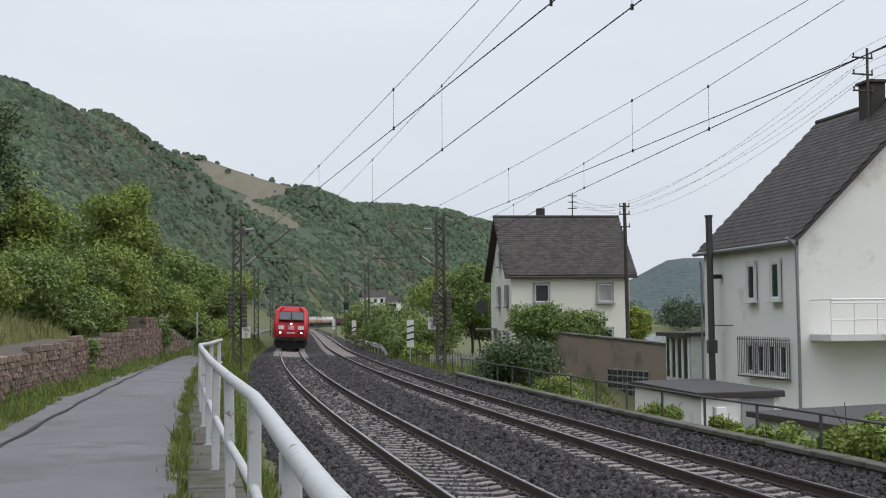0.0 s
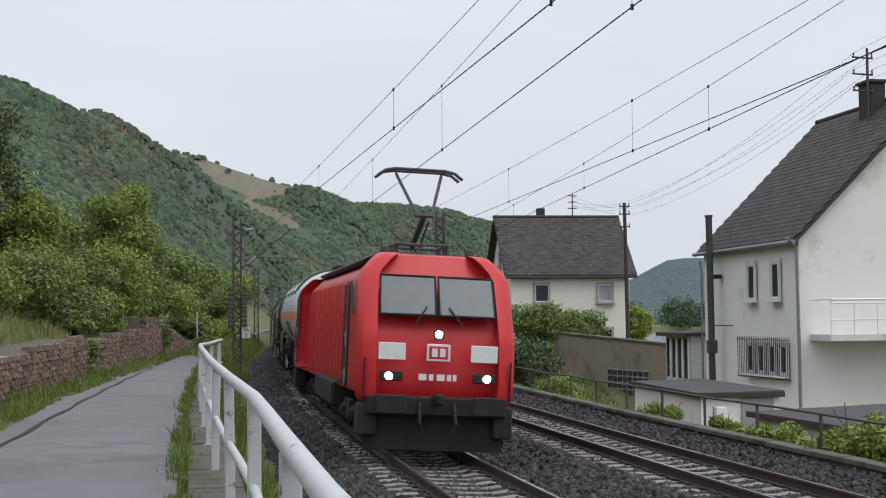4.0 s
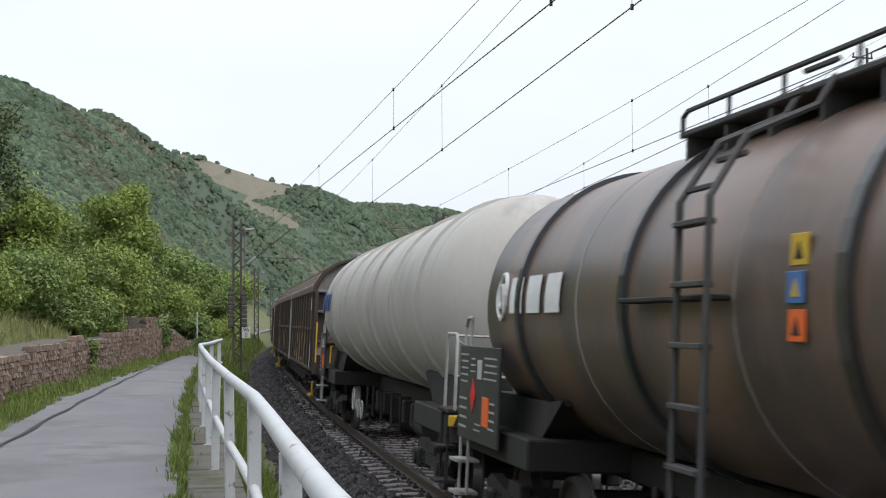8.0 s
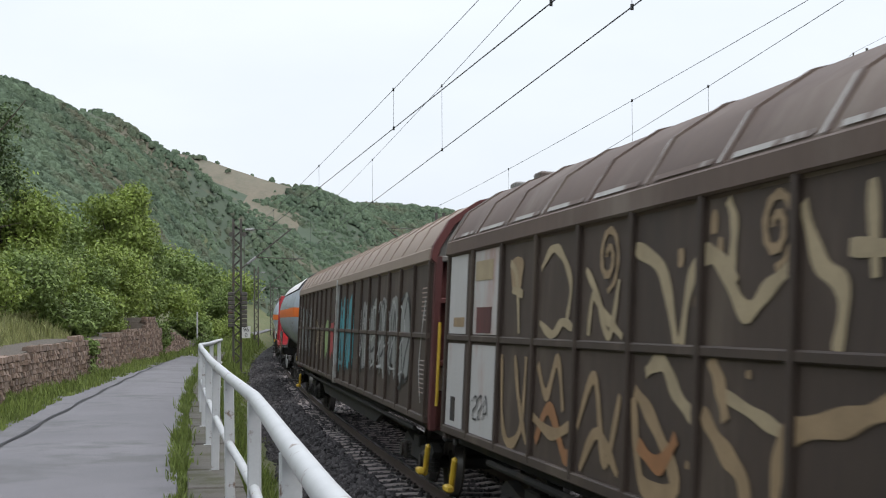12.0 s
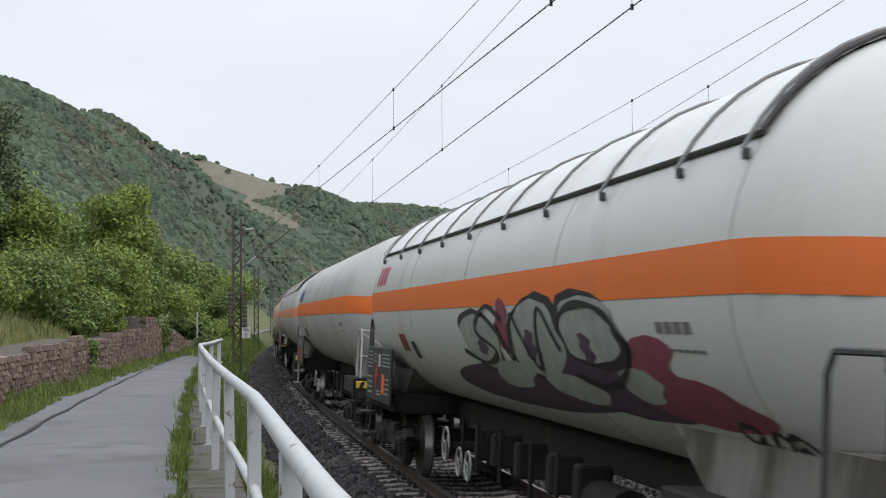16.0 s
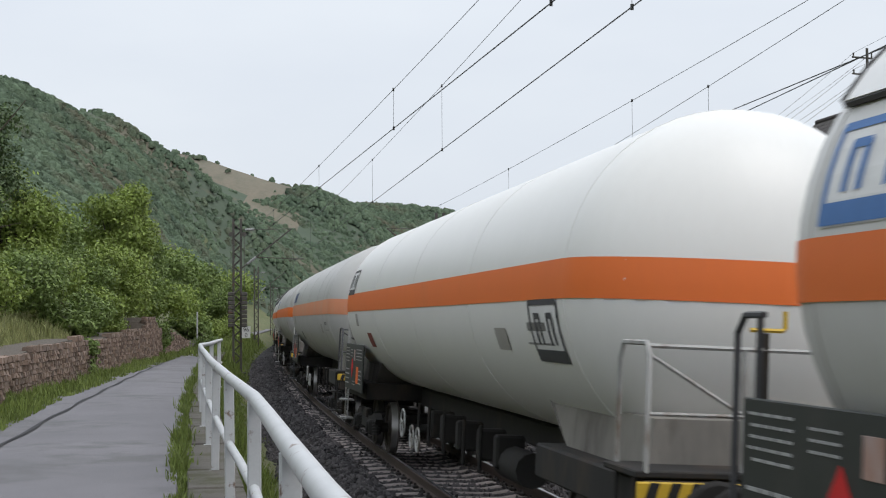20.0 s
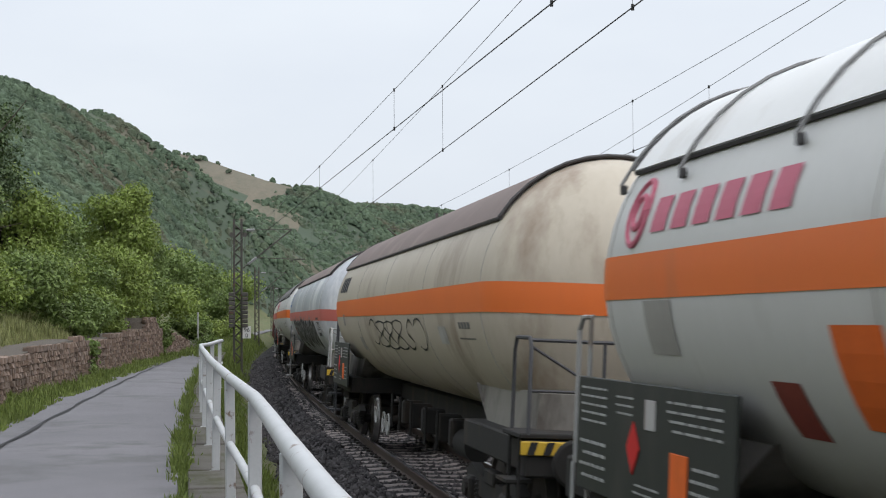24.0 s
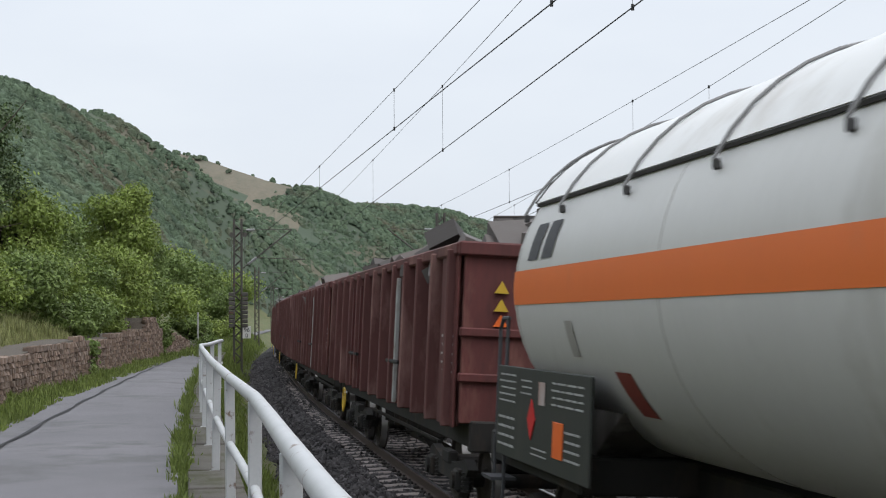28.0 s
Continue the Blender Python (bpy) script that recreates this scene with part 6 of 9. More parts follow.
def art_c(root, half):
    # tan and cream lines: a double arch, forks and spirals on the trailing wall, looser loops on the leading one
    def lines(strokes, colour, width, layer=0.0):
        sprayed(root, [[(y / 1.0888, z) for y, z in q] for q in strokes], colour, width, layer)
    lines([[(5.48, 2.80), (4.95, 2.63), (4.66, 2.17)], [(4.58, 2.15), (4.45, 2.55), (4.22, 2.70), (3.95, 2.62), (3.63, 2.36), (3.35, 2.47), (3.03, 2.60)], [(2.95, 2.9), (2.75, 2.6), (2.5, 2.45), (2.55, 2.16)], [(5.2, 1.97), (4.9, 2.05), (4.6, 1.85), (4.25, 1.7)]], "cream", 0.125)
    lines([[(2.25, 2.95), (2.2, 2.5)], [(2.45, 2.65), (1.95, 2.62)], [(3.9, 3.0), (3.8, 2.85), (3.82, 2.62), (3.75, 2.52)], [(2.0, 2.9), (1.5, 2.5), (1.2, 2.85)], [(1.0, 2.9), (0.7, 2.4), (0.4, 2.6)]], "cream", 0.1, 0.001)
    lines([[(4.2, 1.78), (3.9, 1.6), (3.6, 1.45), (3.5, 1.15)], [(4.1, 2.1), (3.95, 1.95), (3.85, 1.75)], [(3.2, 1.15), (3.15, 1.6), (3.0, 1.75), (2.4, 1.85), (2.0, 1.95)], [(5.4, 1.85), (5.0, 1.65), (4.6, 1.3), (5.2, 1.25), (5.42, 1.8)], [(2.0, 1.9), (1.6, 1.4), (1.2, 1.2)], [(1.5, 2.0), (0.9, 1.7), (0.5, 1.2)]], "tan", 0.14, 0.0005)
    lines([[(3.9, 1.9), (3.4, 1.8), (3.0, 1.72)], [(9.0, 2.85), (8.75, 2.7), (8.6, 2.2)], [(8.9, 2.6), (8.5, 2.55)], [(7.9, 2.75), (7.6, 2.9), (7.3, 2.85), (7.0, 2.6), (7.1, 2.3)], [(7.9, 2.3), (7.5, 2.2), (7.2, 2.3), (6.9, 2.25)], [(6.6, 2.7), (6.3, 2.5), (6.0, 2.2), (5.8, 2.6)], [(6.5, 2.2), (6.4, 2.5), (6.1, 2.35), (5.7, 2.2)]], "cream", 0.085, 0.001)
    lines([[(9.2, 2.0), (9.1, 1.4), (8.8, 1.2), (8.4, 1.4), (8.3, 2.0)], [(7.9, 1.95), (7.6, 1.7), (7.3, 2.0), (7.1, 1.6)], [(8.0, 1.5), (7.4, 1.4), (6.9, 1.5)], [(6.7, 1.5), (6.3, 1.9), (6.0, 1.3), (5.7, 1.8)], [(6.6, 1.2), (6.2, 1.5), (5.7, 1.25)], [(8.7, 2.0), (8.5, 1.6), (8.2, 1.25)]], "tan", 0.1, 0.001)
    lines([[(7.9, 1.3), (7.5, 1.6), (7.0, 1.25), (6.8, 1.4)], [(5.3, 1.5), (4.9, 1.4), (4.6, 1.6)]], "orange", 0.12, 0.002)
    rings = [[(y + r * math.cos(a), z + r * math.sin(a)) for a, r in zip(np.linspace(0, 11, 16), np.linspace(0.04, q, 16))] for y, z, q in ((6.07, 2.77, 0.25), (3.25, 2.8, 0.22), (1.3, 2.72, 0.22))]
    lines(rings, "tan", 0.06, 0.001)
    for k, (y, z, w, h) in enumerate(((4.1, 2.88, 0.1, 0.14), (4.0, 2.74, 0.08, 0.1), (4.62, 2.7, 0.1, 0.12), (8.75, 2.75, 0.4, 0.3), (4.35, 2.42, 0.06, 0.1), (3.55, 2.02, 0.07, 0.05), (4.4, 1.45, 0.07, 0.05))):
        filled(root, y / 1.0888, z, w, h, "tan", 0.0004 * k, 60 + k, 0.0)
    for k in range(7):
        y = -1.0 - 1.35 * k
        sprayed(root, [[(y, 2.8), (y - 0.35, 2.2), (y - 0.1, 1.6), (y - 0.6, 1.25)], [(y - 0.3, 2.6), (y - 0.8, 2.85), (y - 0.9, 2.3)], [(y - 0.7, 2.0), (y - 1.0, 1.5), (y - 0.5, 1.3)]], "cream" if k % 2 else "tan", 0.12 + 0.02 * (k % 3), 0.001)
    filled(root, -half + 2.4, 2.1, 1.3, 1.0, "teal", 0.004, 77)
    filled(root, -half + 1.4, 2.0, 0.8, 1.1, "red", 0.0045, 78, 0.5)
    for y, z, w, h, m in ((half - 0.75, 2.6, 0.8, 0.85, T_PATCH), (half - 0.75, 1.62, 0.8, 0.9, T_PATCH), (half - 1.95, 2.6, 1.0, 0.85, T_PATCH), (half - 1.95, 1.62, 1.0, 0.9, T_PATCH)):
        patch(root, y, z, w, h, m)
    for y, z, w, h, m in ((half - 1.95, 2.32, 0.6, 0.26, T_RUSTRED), (half - 1.9, 2.82, 0.7, 0.2, T_GRAFFITI["cream"]), (half - 0.7, 1.36, 0.2, 0.26, T_BLACK_PLATE), (half - 0.85, 2.3, 0.5, 0.1, T_GRAFFITI["tan"])):
        part("painted_patch", Mesh().box((XF - 0.006, y, z), (0.006, w, h)), m, root)
    scribble(root, half - 1.95, 1.45, 0.6, 0.25, "black", 6, 3, 0.025, 0.012)


def art_d(root, half):
    # silver letters with dark outlines, then a turquoise block
    for k, y in enumerate((9.6, 8.6, 7.6, 6.6, -4.6, -5.7, -6.8, -7.9, -9.0)):
        filled(root, y, 2.05, 0.85, 1.2, "chrome", 0.0004 * k, 90 + k, 0.4 if k % 2 else 0.2)
    scribble(root, 8.1, 2.05, 4.0, 1.2, "black", 91, 7, 0.07, 0.005)
    scribble(root, -6.8, 2.05, 5.4, 1.3, "black", 92, 9, 0.07, 0.005)
    scribble(root, -6.5, 2.1, 5.0, 1.0, "white", 93, 7, 0.045, 0.007)
    for k, (y, w) in enumerate(((-0.2, 1.0), (-1.3, 0.9), (-2.4, 1.0))):
        filled(root, y, 2.05, w, 1.5, "turquoise", 0.0004 * k, 120 + k, 0.3)
    filled(root, 1.0, 1.9, 1.0, 0.8, "red", 0.001, 125, 0.4)
    filled(root, 2.2, 1.9, 1.0, 0.9, "green", 0.0014, 126, 0.4)
    scribble(root, -1.2, 2.05, 3.0, 1.2, "teal", 94, 4, 0.10, 0.005)
    scribble(root, 4.2, 1.9, 2.2, 1.0, "cream", 95, 4, 0.07, 0.002)
    sprayed(root, [[(-half + 0.6, 2.6), (-half + 0.9, 1.8), (-half + 0.7, 1.3)]], "white", 0.05, 0.003)


T_BLACK_PLATE = T_UNDER


# ---- train: container flat and open wagons ----
def container_wagon():
    root = thing("container_flat_wagon", "rusty skeletal container wagon with a bare deck", "flat wagon", group="wagons of the freight train")
    half = 8.0
    me = Mesh()
    for sx in (-1.05, 1.05):
        me.box((sx, 0, 1.0), (0.14, 2 * half, 0.30), 0.02)
    part("sole_bar", me, T_RUSTRED, root)
    me = Mesh()
    for y in np.linspace(-half + 0.6, half - 0.6, 9):
        me.box((0, y, 1.02), (2.3, 0.28, 0.16), 0.02)
    me.box((0, 0, 0.95), (0.45, 2 * half - 1, 0.22), 0.02)
    part("cross_member", me, T_RUSTRED, root)
    for sg in (-1, 1):
        bogie(root, sg * (half - 2.1))
        bufferbeam(root, sg * half, sg)
    for y in (-6.6, -3.1, 3.0, 6.6):
        for sx in (-1.05, 1.05):
            part("twist_lock", Mesh().box((sx, y, 1.19), (0.18, 0.18, 0.08), 0.02), T_UNDER, root)
    return root


def tank_container():
    root = thing("tank_container", "silver tank container in a red steel frame", "tank container")
    L, W, H = 3.3, 1.22, 2.44
    z0 = 1.12
    me = Mesh()
    for sx in (-1, 1):
        for sy in (-1, 1):
            part("corner_post", Mesh().box((sx * (W - 0.08), sy * (L - 0.08), z0 + H / 2), (0.16, 0.16, H), 0.015), T_FRAME_RED, root)
        part("long_rail", Mesh().box((sx * (W - 0.06), 0, z0 + 0.09), (0.12, 2 * L - 0.3, 0.18), 0.015), T_FRAME_RED, root)
        part("long_rail", Mesh().box((sx * (W - 0.06), 0, z0 + H - 0.07), (0.12, 2 * L - 0.3, 0.14), 0.015), T_FRAME_RED, root)
    for sy in (-1, 1):
        part("end_rail", Mesh().box((0, sy * (L - 0.07), z0 + 0.10), (2 * W - 0.3, 0.14, 0.2), 0.015), T_FRAME_RED, root)
        part("end_rail", Mesh().box((0, sy * (L - 0.07), z0 + H - 0.08), (2 * W - 0.3, 0.14, 0.16), 0.015), T_FRAME_RED, root)
        for sx in (-1, 1):
            me = Mesh()
            me.prism([(sx * (W - 0.14), z0 + 0.2), (sx * (W - 0.14), z0 + 0.75), (sx * (W - 0.55), z0 + 0.2)], sy * (L - 0.1) - 0.04, sy * (L - 0.1) + 0.04, 1)
            me.prism([(sx * (W - 0.14), z0 + H - 0.15), (sx * (W - 0.14), z0 + H - 0.5), (sx * (W - 0.5), z0 + H - 0.15)], sy * (L - 0.1) - 0.04, sy * (L - 0.1) + 0.04, 1)
            part("gusset", me, T_FRAME_RED, root)
    zc, R = z0 + 1.24, 1.12
    silver = paint("brushed_cladding", (0.46, 0.47, 0.48), (0.36, 0.37, 0.38), (0.30, 0.30, 0.30), 0.4)
    part("tank", Mesh().lathe(tank_profile(R, L - 0.06, 0.28), 48, (0, 0, zc)), silver, root, smooth=True)
    me = Mesh()
    for y in (-2.2, 0.0, 1.2, 2.2):
        me.add(*ring(R + 0.02, y, zc, 0.09))
    part("cladding_strap", me, T_UNDER, root, smooth=True)
    me = Mesh()
    me.box((0.2, 0, z0 + H - 0.02), (0.5, 2 * L - 0.4, 0.04))
    part("walkway", me, T_STEEL, root)
    me = Mesh()
    for k in (0.62, 0.98):
        me.tube([(k, -L - 0.03, z0 + 0.1), (k, -L - 0.03, z0 + H)], 0.02, 6)
    for z in np.arange(0.3, 2.5, 0.27):
        me.tube([(0.62, -L - 0.03, z0 + z), (0.98, -L - 0.03, z0 + z)], 0.016, 5)
    part("ladder", me, T_STEEL, root)
    emblem(root, R, zc, 5, 2.2, -1.2, 12, 0.62, T_SIGNRED, 0.0, False)
    # ring of plain blocks on the domed end
    def end_words(n, radius, top, size):
        for i in range(n):
            a = (i - (n - 1) / 2) * (0.34 if top else -0.34)
            c = math.pi / 2 - a if top else -math.pi / 2 - a
            x, z = radius * math.cos(c), radius * math.sin(c)
            m = Matrix.Translation((x, -L + 0.04, zc + 0.15 + z)) @ Euler((math.pi / 2, 0, 0)).to_matrix().to_4x4() @ pose(0, 0, 0, 0, 0, math.degrees(-a if top else -a))
            part("emblem_block", Mesh().box((0, size * 0.35, 0), (size * 0.5, size * 0.7, 0.03)), T_SIGNRED, root, m=m)
    end_words(5, 0.42, True, 0.24)
    end_words(5, 0.50, False, 0.24)
    m = Matrix.Translation((0, -L + 0.03, zc + 0.12)) @ Euler((math.pi / 2, 0, 0)).to_matrix().to_4x4()
    part("emblem_bar", Mesh().box((0, 0.04, 0), (1.2, 0.07, 0.03)), T_SIGNRED, root, m=m)
    for x, mat in ((-0.85, T_SIGNRED), (-0.3, T_LABEL), (0.2, T_STEEL)):
        me = Mesh().prism([(x, z0 + 0.30), (x + 0.23, z0 + 0.53), (x, z0 + 0.76), (x - 0.23, z0 + 0.53)], -L + 0.03, -L + 0.05, 1)
        part("hazard_diamond", me, mat, root)
    me = Mesh()
    me.prism([(-0.3, z0 + 0.33), (-0.13, z0 + 0.5), (-0.47, z0 + 0.5)], -L + 0.02, -L + 0.028, 1)
    part("diamond_field", me, M_BLACK, root)
    me = Mesh()
    for x, w in ((-0.2, 0.28), (0.15, 0.3)):
        me.box((x, -L + 0.1, zc + 0.86), (w, 0.03, 0.1))
    me.box((0, -L + 0.07, zc + 0.7), (0.3, 0.03, 0.1))
    part("number_bars", me, T_GREY, root, "dark plain bars")
    return root


def open_wagon(seed):
    root = thing("open_wagon", "rust-red open bogie wagon loaded with scrap", "open wagon", group="wagons of the freight train")
    half, top = 6.95, 3.12
    for sx in (-1, 1):
        part("side_wall", Mesh().box((sx * 1.30, 0, (1.2 + top) / 2), (0.05, 2 * half - 0.1, top - 1.2), 0.01), T_RUSTRED, root)
        part("top_rail", Mesh().box((sx * 1.39, 0, top), (0.16, 2 * half, 0.14), 0.02), T_RUSTRED, root)
    rib = Mesh().box((0, 0, 0), (0.2, 0.09, top - 1.15), 0.015).data("side_post", T_POST)
    for i in range(13):
        part("side_post", rib, None, root, m=pose(-1.43, -half + 0.25 + (2 * half - 0.5) * i / 12, (1.15 + top) / 2))
    for sg in (-1, 1):
        part("end_wall", Mesh().box((0, sg * (half - 0.03), (1.2 + top) / 2), (2.74, 0.06, top - 1.2), 0.01), T_RUSTRED, root)
        for z in (1.7, 2.2):
            part("end_rail", Mesh().box((0, sg * half, z), (2.8, 0.10, 0.10), 0.015), T_RUSTRED, root)
        part("end_top_rail", Mesh().box((0, sg * half, top), (2.9, 0.16, 0.16), 0.02), T_RUSTRED, root)
        for z, mat in ((2.7, T_YELLOW), (2.5, T_YELLOW), (2.33, T_SIGN)):
            part("warning_sign", Mesh().prism([(-1.03, z - 0.06), (-0.87, z - 0.06), (-0.95, z + 0.075)], sg * half - 0.045, sg * half + 0.045, 1), mat, root)
        part("corner_plate", Mesh().box((-1.42, sg * (half - 0.55), 2.1), (0.03, 1.0, 1.9), 0.008), T_RUSTRED, root)
        bogie(root, sg * (half - 2.1))
        bufferbeam(root, sg * half, sg)
    for y in (-2.5, 2.5):
        for k in (-0.55, 0.0, 0.55):
            part("door_bar", Mesh().box((-1.46, y + k, 2.05), (0.06, 0.08, 1.75), 0.01), T_STEEL if k == 0 else T_RUSTRED, root)
        me = Mesh()
        me.tube([(-1.5, y - 0.6, 1.75), (-1.5, y + 0.6, 1.75)], 0.03, 6)
        part("door_bolt", me, T_UNDER, root)
    underframe(root, half)
    me = Mesh()
    bars_block(me, -1.437, -half + 0.2, 1.7, 0.7, 0.5, 5, seed)
    tagged(part("print", me, T_PATCH, root, "faded white print"), kind="stuff")
    me = Mesh()
    wheel_valve(me, -1.45, 4.2, 0.85, 0.22)
    part("hand_wheel", me, T_YELLOW, root, "yellow hand wheel")
    rng = random.Random(seed)
    me = Mesh()
    for k in range(150):
        y, x = rng.uniform(-half + 0.4, half - 0.4), rng.uniform(-1.2, 1.2)
        z = 2.95 + 0.6 * (1 - abs(x) / 1.6) * (0.6 + 0.4 * math.sin(y * 1.7 + seed)) + rng.uniform(-0.1, 0.1)
        me.box((x, y, z), (rng.uniform(0.1, 0.7), rng.uniform(0.1, 0.9), rng.uniform(0.03, 0.3)), 0.0, Euler([rng.uniform(-0.7, 0.7) for _ in range(3)]).to_matrix())
    tagged(part("scrap_load", me, M_SCRAP, root, "jumbled scrap metal load"), kind="stuff")
    return root


M_SCRAP = material("scrap_metal", (0.11, 0.10, 0.095), 0.7, 0.3, second=(0.09, 0.07, 0.06), scale=3, island=0.5)
# ---- railing beside the path ----
def build_railing():
    root = thing("path_railing", "grey painted steel pipe railing along the path", "railing", m=upright(0, -3.95, 0.9))
    inv = root.matrix_basis.inverted()
    def P(s, z, d=-3.95):
        return inv @ along(s, d, z)
    top, mid = Mesh(), Mesh()
    ss = list(np.arange(-6, 27.1, 1.5)) + [28.5, 30, 32, 34]
    off = lambda s: float(np.interp(s, [0, 4.4, 9.3, 14, 27, 28, 34], [-3.98, -3.95, -3.87, -3.94, -4.05, -3.95, -3.6]))
    top.tube([P(s, 1.955 + 0.004 * math.sin(s), off(s)) for s in ss], 0.040, 16)
    mid.tube([P(s, 1.43, off(s)) for s in ss], 0.031, 10)
    part("top_rail", top, M_RAILING, root, "thick pipe handrail, paint chipped", smooth=True)
    part("middle_rail", mid, M_RAILING, root, smooth=True)
    post = Mesh()
    post.box((0, 0, 0.0), (0.08, 0.05, 1.04), 0.008)
    post.box((0, 0, -0.515), (0.13, 0.13, 0.015), 0.004)
    pm = post.data("post", M_RAILING)
    for k in range(-3, 12):
        s = 3.0 * k + (0.0 if k > 2 else -0.1)
        if k == 2:
            s = 5.8
        p = along(s, off(s), 1.42)
        part("post", pm, None, root, m=inv @ pose(p.x, p.y, p.z, random.uniform(-0.8, 0.8), random.uniform(-0.8, 0.8), turn_at(s)))


def build_far_railing():
    root = thing("parapet_railing", "thin dark iron railing on the parapet", "railing", m=upright(40, 6.75))
    inv = root.matrix_basis.inverted()
    me = Mesh()
    me.tube([inv @ along(s, 6.74, 0.68 + 0.01 * math.sin(s * 0.8)) for s in np.arange(-20, 62.1, 2)], 0.024, 8)
    part("top_rail", me, M_IRON, root, smooth=True)
    me = Mesh()
    me.box((0, 0, 0), (0.05, 0.05, 1.5), 0.006)
    pm = me.data("post", M_IRON)
    for k in range(-7, 22):
        s = 61.6 - 2.9 * k
        if s < -20:
            continue
        p = along(s, 6.74, -0.07)
        part("post", pm, None, root, m=inv @ pose(p.x, p.y, p.z, 0, random.uniform(-1, 1), turn_at(s)))


build_railing()
build_far_railing()


# ---- catenary masts ----
WEIGHT = Mesh().box((0, 0, 0), (0.3, 0.3, 0.2), 0.03).data("tension_weight", M_MAST)


def lattice_mast(s, d, height, out, weights=True):
    """A lattice steel mast with a cantilever towards the track; out is the side of the track."""
    root = thing("catenary_mast", "rusty lattice steel mast carrying the overhead line", "catenary mast", group="catenary masts", m=upright(s, d, -0.3))
    w = 0.19
    for sx in (-1, 1):
        me = Mesh()
        for sy in (-1, 1):
            me.box((sx * w, sy * w * 0.7, height / 2), (0.11, 0.09, height), 0.008)
        part("leg", me, M_MAST, root)
    n = int(height / 0.36)
    me = Mesh()
    for i in range(n):
        z0, z1 = 0.1 + i * 0.36, 0.1 + (i + 1) * 0.36
        for sy in (-1, 1):
            a, b = (-w, w) if i % 2 else (w, -w)
            me.tube([(a, sy * w * 0.7, z0), (b, sy * w * 0.7, z1)], 0.034, 4)
        for sx in (-1, 1):
            a, b = (-w, w) if i % 2 else (w, -w)
            me.tube([(sx * w, a * 0.7, z0), (sx * w, b * 0.7, z1)], 0.034, 4)
    part("lattice", me, M_MAST, root)
    part("foundation", Mesh().box((0, 0, -0.05), (0.9, 0.9, 0.3), 0.03), M_CONCRETE_DARK, root)
    arm = Mesh()
    t = out
    arm.tube([(t * 0.25, 0, 5.4), (t * 2.75, 0, 7.4)], 0.035, 8)
    arm.tube([(t * 0.25, 0, 7.35), (t * 2.75, 0, 7.4)], 0.018, 6)
    arm.tube([(t * 0.9, 0, 5.95), (t * 3.4, 0, 5.85)], 0.025, 6)
    arm.tube([(t * 3.4, 0, 5.9), (t * 2.6, 0, 5.78)], 0.014, 5)
    part("cantilever", arm, M_MAST, root, "sloping bracket arm")
    for p, q in (((t * 0.5, 0, 5.6), (t * 0.95, 0, 5.96)), ((t * 0.4, 0, 7.35), (t * 0.85, 0, 7.36))):
        ins = Mesh()
        ins.tube([p, q], 0.05, 8)
        for k in range(5):
            c = Vector(p).lerp(Vector(q), (k + 0.5) / 5)
            ins.disc(c, Vector(q) - Vector(p), 0.085, 0.03, 10)
        part("insulator", ins, M_INSUL, root, "ribbed porcelain insulator", smooth=True)
    if weights:
        for sx in (-0.3, 0.36):
            for i in range(8):
                part("tension_weight", WEIGHT, None, root, m=pose(sx, -0.34, 2.5 + i * 0.225, 0, 0, random.uniform(-3, 3)))
            me = Mesh()
            me.tube([(sx, -0.34, 4.3), (sx, -0.34, 7.2)], 0.012, 4)
            me.disc((sx, -0.34, 7.1), (0, 1, 0), 0.12, 0.06, 12)
            part("tension_wheel", me, M_MAST, root)
    return root


lm = lattice_mast(72, -3.2, 7.9, 1)
rm = lattice_mast(71.5, 7.15, 8.2, -1)
for s in (135, 200, 265):
    lattice_mast(s, -3.3, 7.9, 1, False)
    lattice_mast(s, 7.3, 8.1, -1, False)


def plate_text(root, m, size=(0.42, 0.6)):
    p = part("number_plate", Mesh().box((0, 0, 0), (size[0], 0.02, size[1]), 0.01), T_WHITE_PLATE, root, "white distance plate", m=m)
    f = Matrix.Translation((0, -0.012, 0)) @ Euler((math.pi / 2, 0, 0)).to_matrix().to_4x4()
    letters("96", 0.3, M_BLACK, p, f @ pose(0, 0.03, 0), name="figures")
    letters("0", 0.3, M_BLACK, p, f @ pose(0, -0.25, 0), name="figures")


M_STRAND = material("bronze_strand", (0.11, 0.115, 0.12), 0.5, 0.3, bump=0)
T_WHITE_PLATE = material("enamel_white", (0.55, 0.55, 0.53), 0.5, bump=0, scale=6)
plate_text(lm, pose(0.45, -0.45, 2.15))
plate_text(rm, pose(-0.5, -0.35, 2.5))


def marker_board(s, d, z, stripes, h=1.25, w=0.31, post=1.0, label="white distant-signal marker board with black slanting stripes"):
    root = thing("marker_board", label, "marker board", group="distant signal boards", m=upright(s, d, z))
    part("board", Mesh().box((0, 0, post + h / 2), (w, 0.03, h), 0.006), T_WHITE_PLATE, root)
    for k in range(stripes):
        c = post + h * 0.28 + k * h * 0.24
        part("stripe", Mesh().prism([(-w / 2, c - 0.09), (w / 2, c + 0.02), (w / 2, c + 0.12), (-w / 2, c + 0.01)], -0.022, -0.016, 1), M_BLACK, root)
    me = Mesh()
    me.tube([(0, 0.04, 0), (0, 0.04, post + 0.2)], 0.035, 8)
    me.box((0, 0.04, post * 0.5), (0.3, 0.03, 0.04))
    part("post", me, T_STEEL, root)


